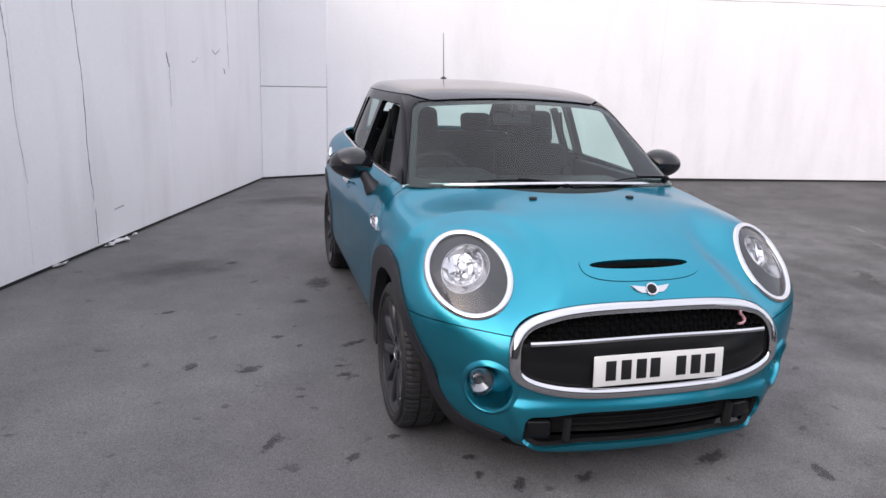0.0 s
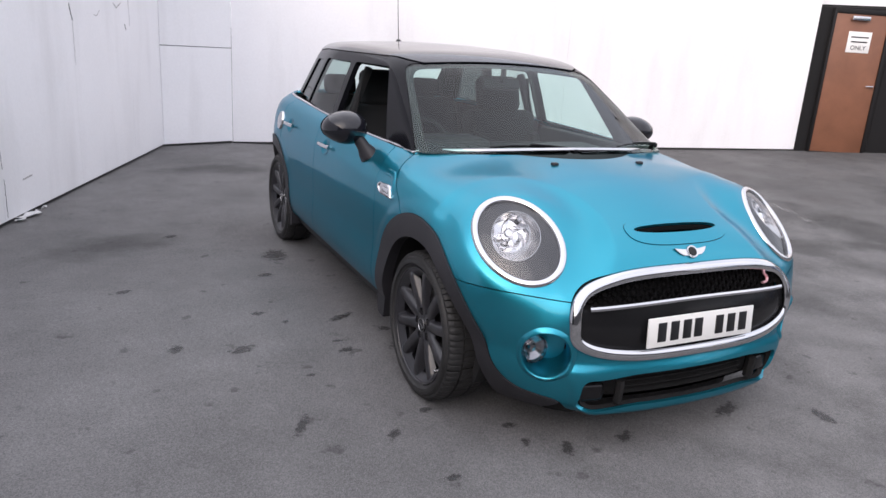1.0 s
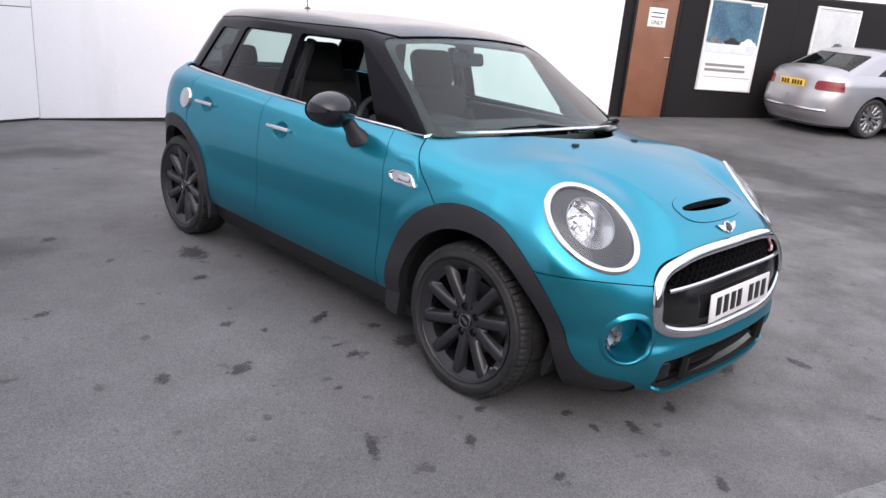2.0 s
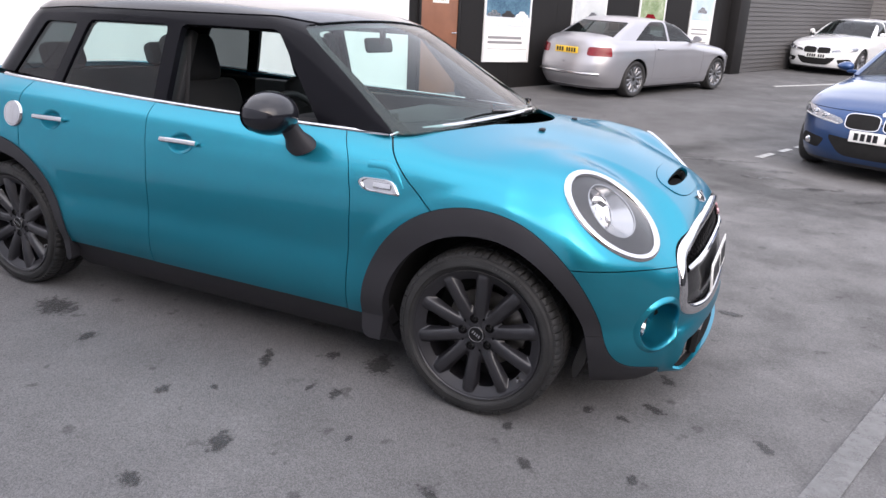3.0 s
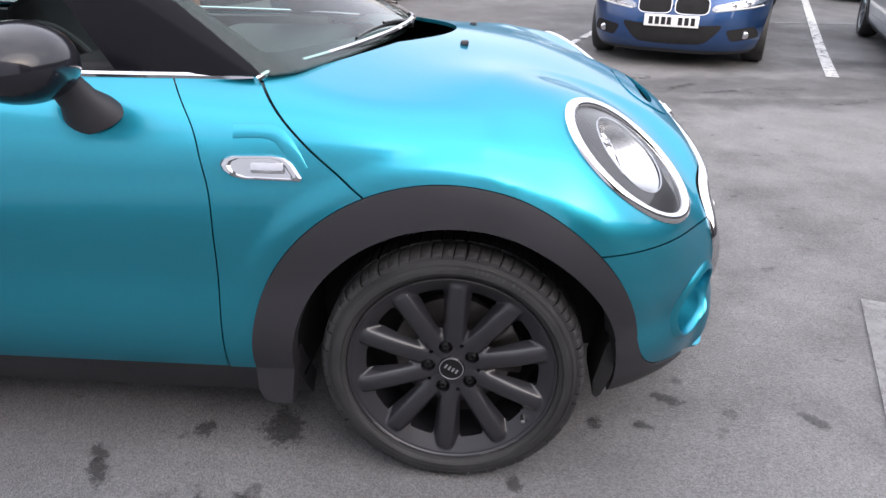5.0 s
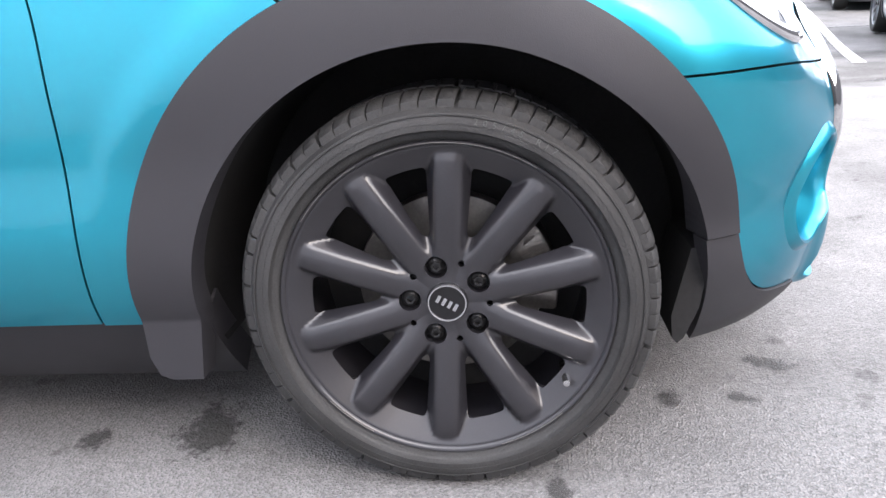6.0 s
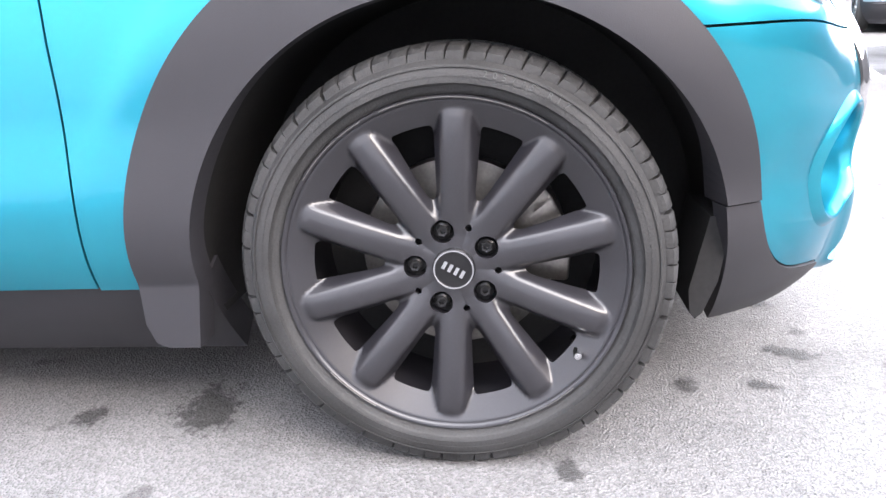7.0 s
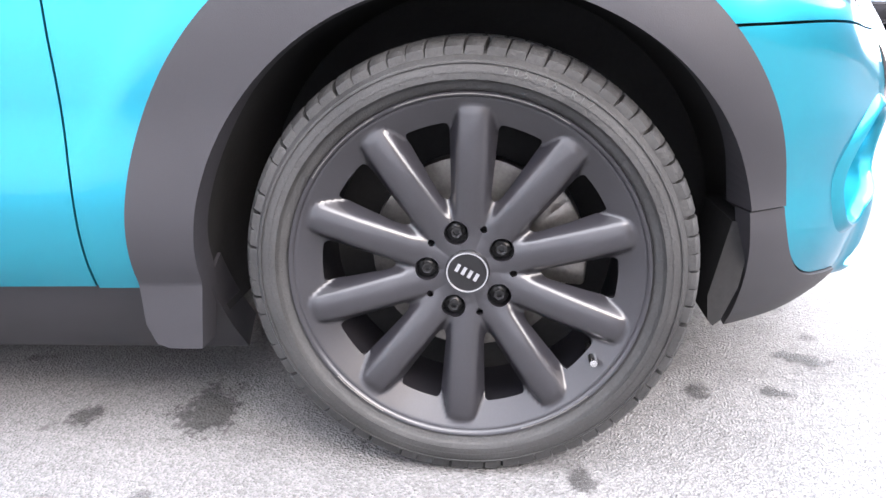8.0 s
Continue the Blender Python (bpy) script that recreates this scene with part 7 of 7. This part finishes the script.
def park(x, y, heading):
    """A pose for a car whose front axle is over (x, y), its tail pointing along heading degrees, on the sloping ground."""
    c, s = math.cos(radians(heading)), math.sin(radians(heading))
    tail = Vector((2.8 * c, 2.8 * s, ground_z(x + 2.8 * c, y + 2.8 * s) - ground_z(x, y))).normalized()
    across = Vector((s, -c, ground_z(x + 0.7 * s, y - 0.7 * c) / 1.4 * 2 - ground_z(x, y) / 0.7))
    up = across.cross(tail).normalized()
    side = tail.cross(up).normalized()
    return Matrix.Translation((x, y, ground_z(x, y))) @ Matrix((side, tail, up)).transposed().to_4x4()


BLUE_PAINT = material("blue_metallic_paint", (0.018, 0.058, 0.165), 0.36, 0.72, 0.05, 3, 900, coat=1.0)
WHITE_PAINT = material("white_car_paint", (0.76, 0.77, 0.78), 0.25, 0, 0.03, 3, 900, coat=1.0)
SILVER_PAINT = material("silver_metallic_paint", (0.37, 0.37, 0.395), 0.34, 0.6, 0.04, 3, 900, coat=0.6)
ICE_PAINT = material("pale_blue_silver_paint", (0.36, 0.43, 0.50), 0.3, 0.6, 0.04, 3, 900, coat=1.0)

blue_car = build_parked("saloon_car", "metallic blue saloon parked nose out in a bay", BLUE_PAINT)
blue_car.matrix_world = park(5.99, -1.91, -18.5)
white_car = build_parked("saloon_car", "white saloon parked by the grey ribbed wall", WHITE_PAINT)
white_car.matrix_world = park(19.3, -1.45, -22)
second_white = copy_thing(white_car, park(18.8, -4.3, -20))
tagged(second_white, "white saloon parked beside another white saloon")
silver_car = build_parked("coupe_car", "silver two-door coupe parked along the black wall", SILVER_PAINT, coupe=True)
silver_car.matrix_world = park(12.87, 1.40, 156.5) @ Matrix.Diagonal((0.95, 0.985, 0.97, 1))
suv_car = build_parked("suv_car", "pale silver-blue crossover with black arch trims, parked", ICE_PAINT, tall=0.16, cladding=True)
suv_car.matrix_world = park(7.46, -5.38, 163)
far_suv = copy_thing(suv_car, park(14.2, -7.4, 163))
tagged(far_suv, "pale silver-blue crossover parked further along the row")
second_hatch = copy_thing(hatchback, park(13.3, -4.47, 161.5))
tagged(second_hatch, "metallic teal hatchback parked behind a blue saloon")
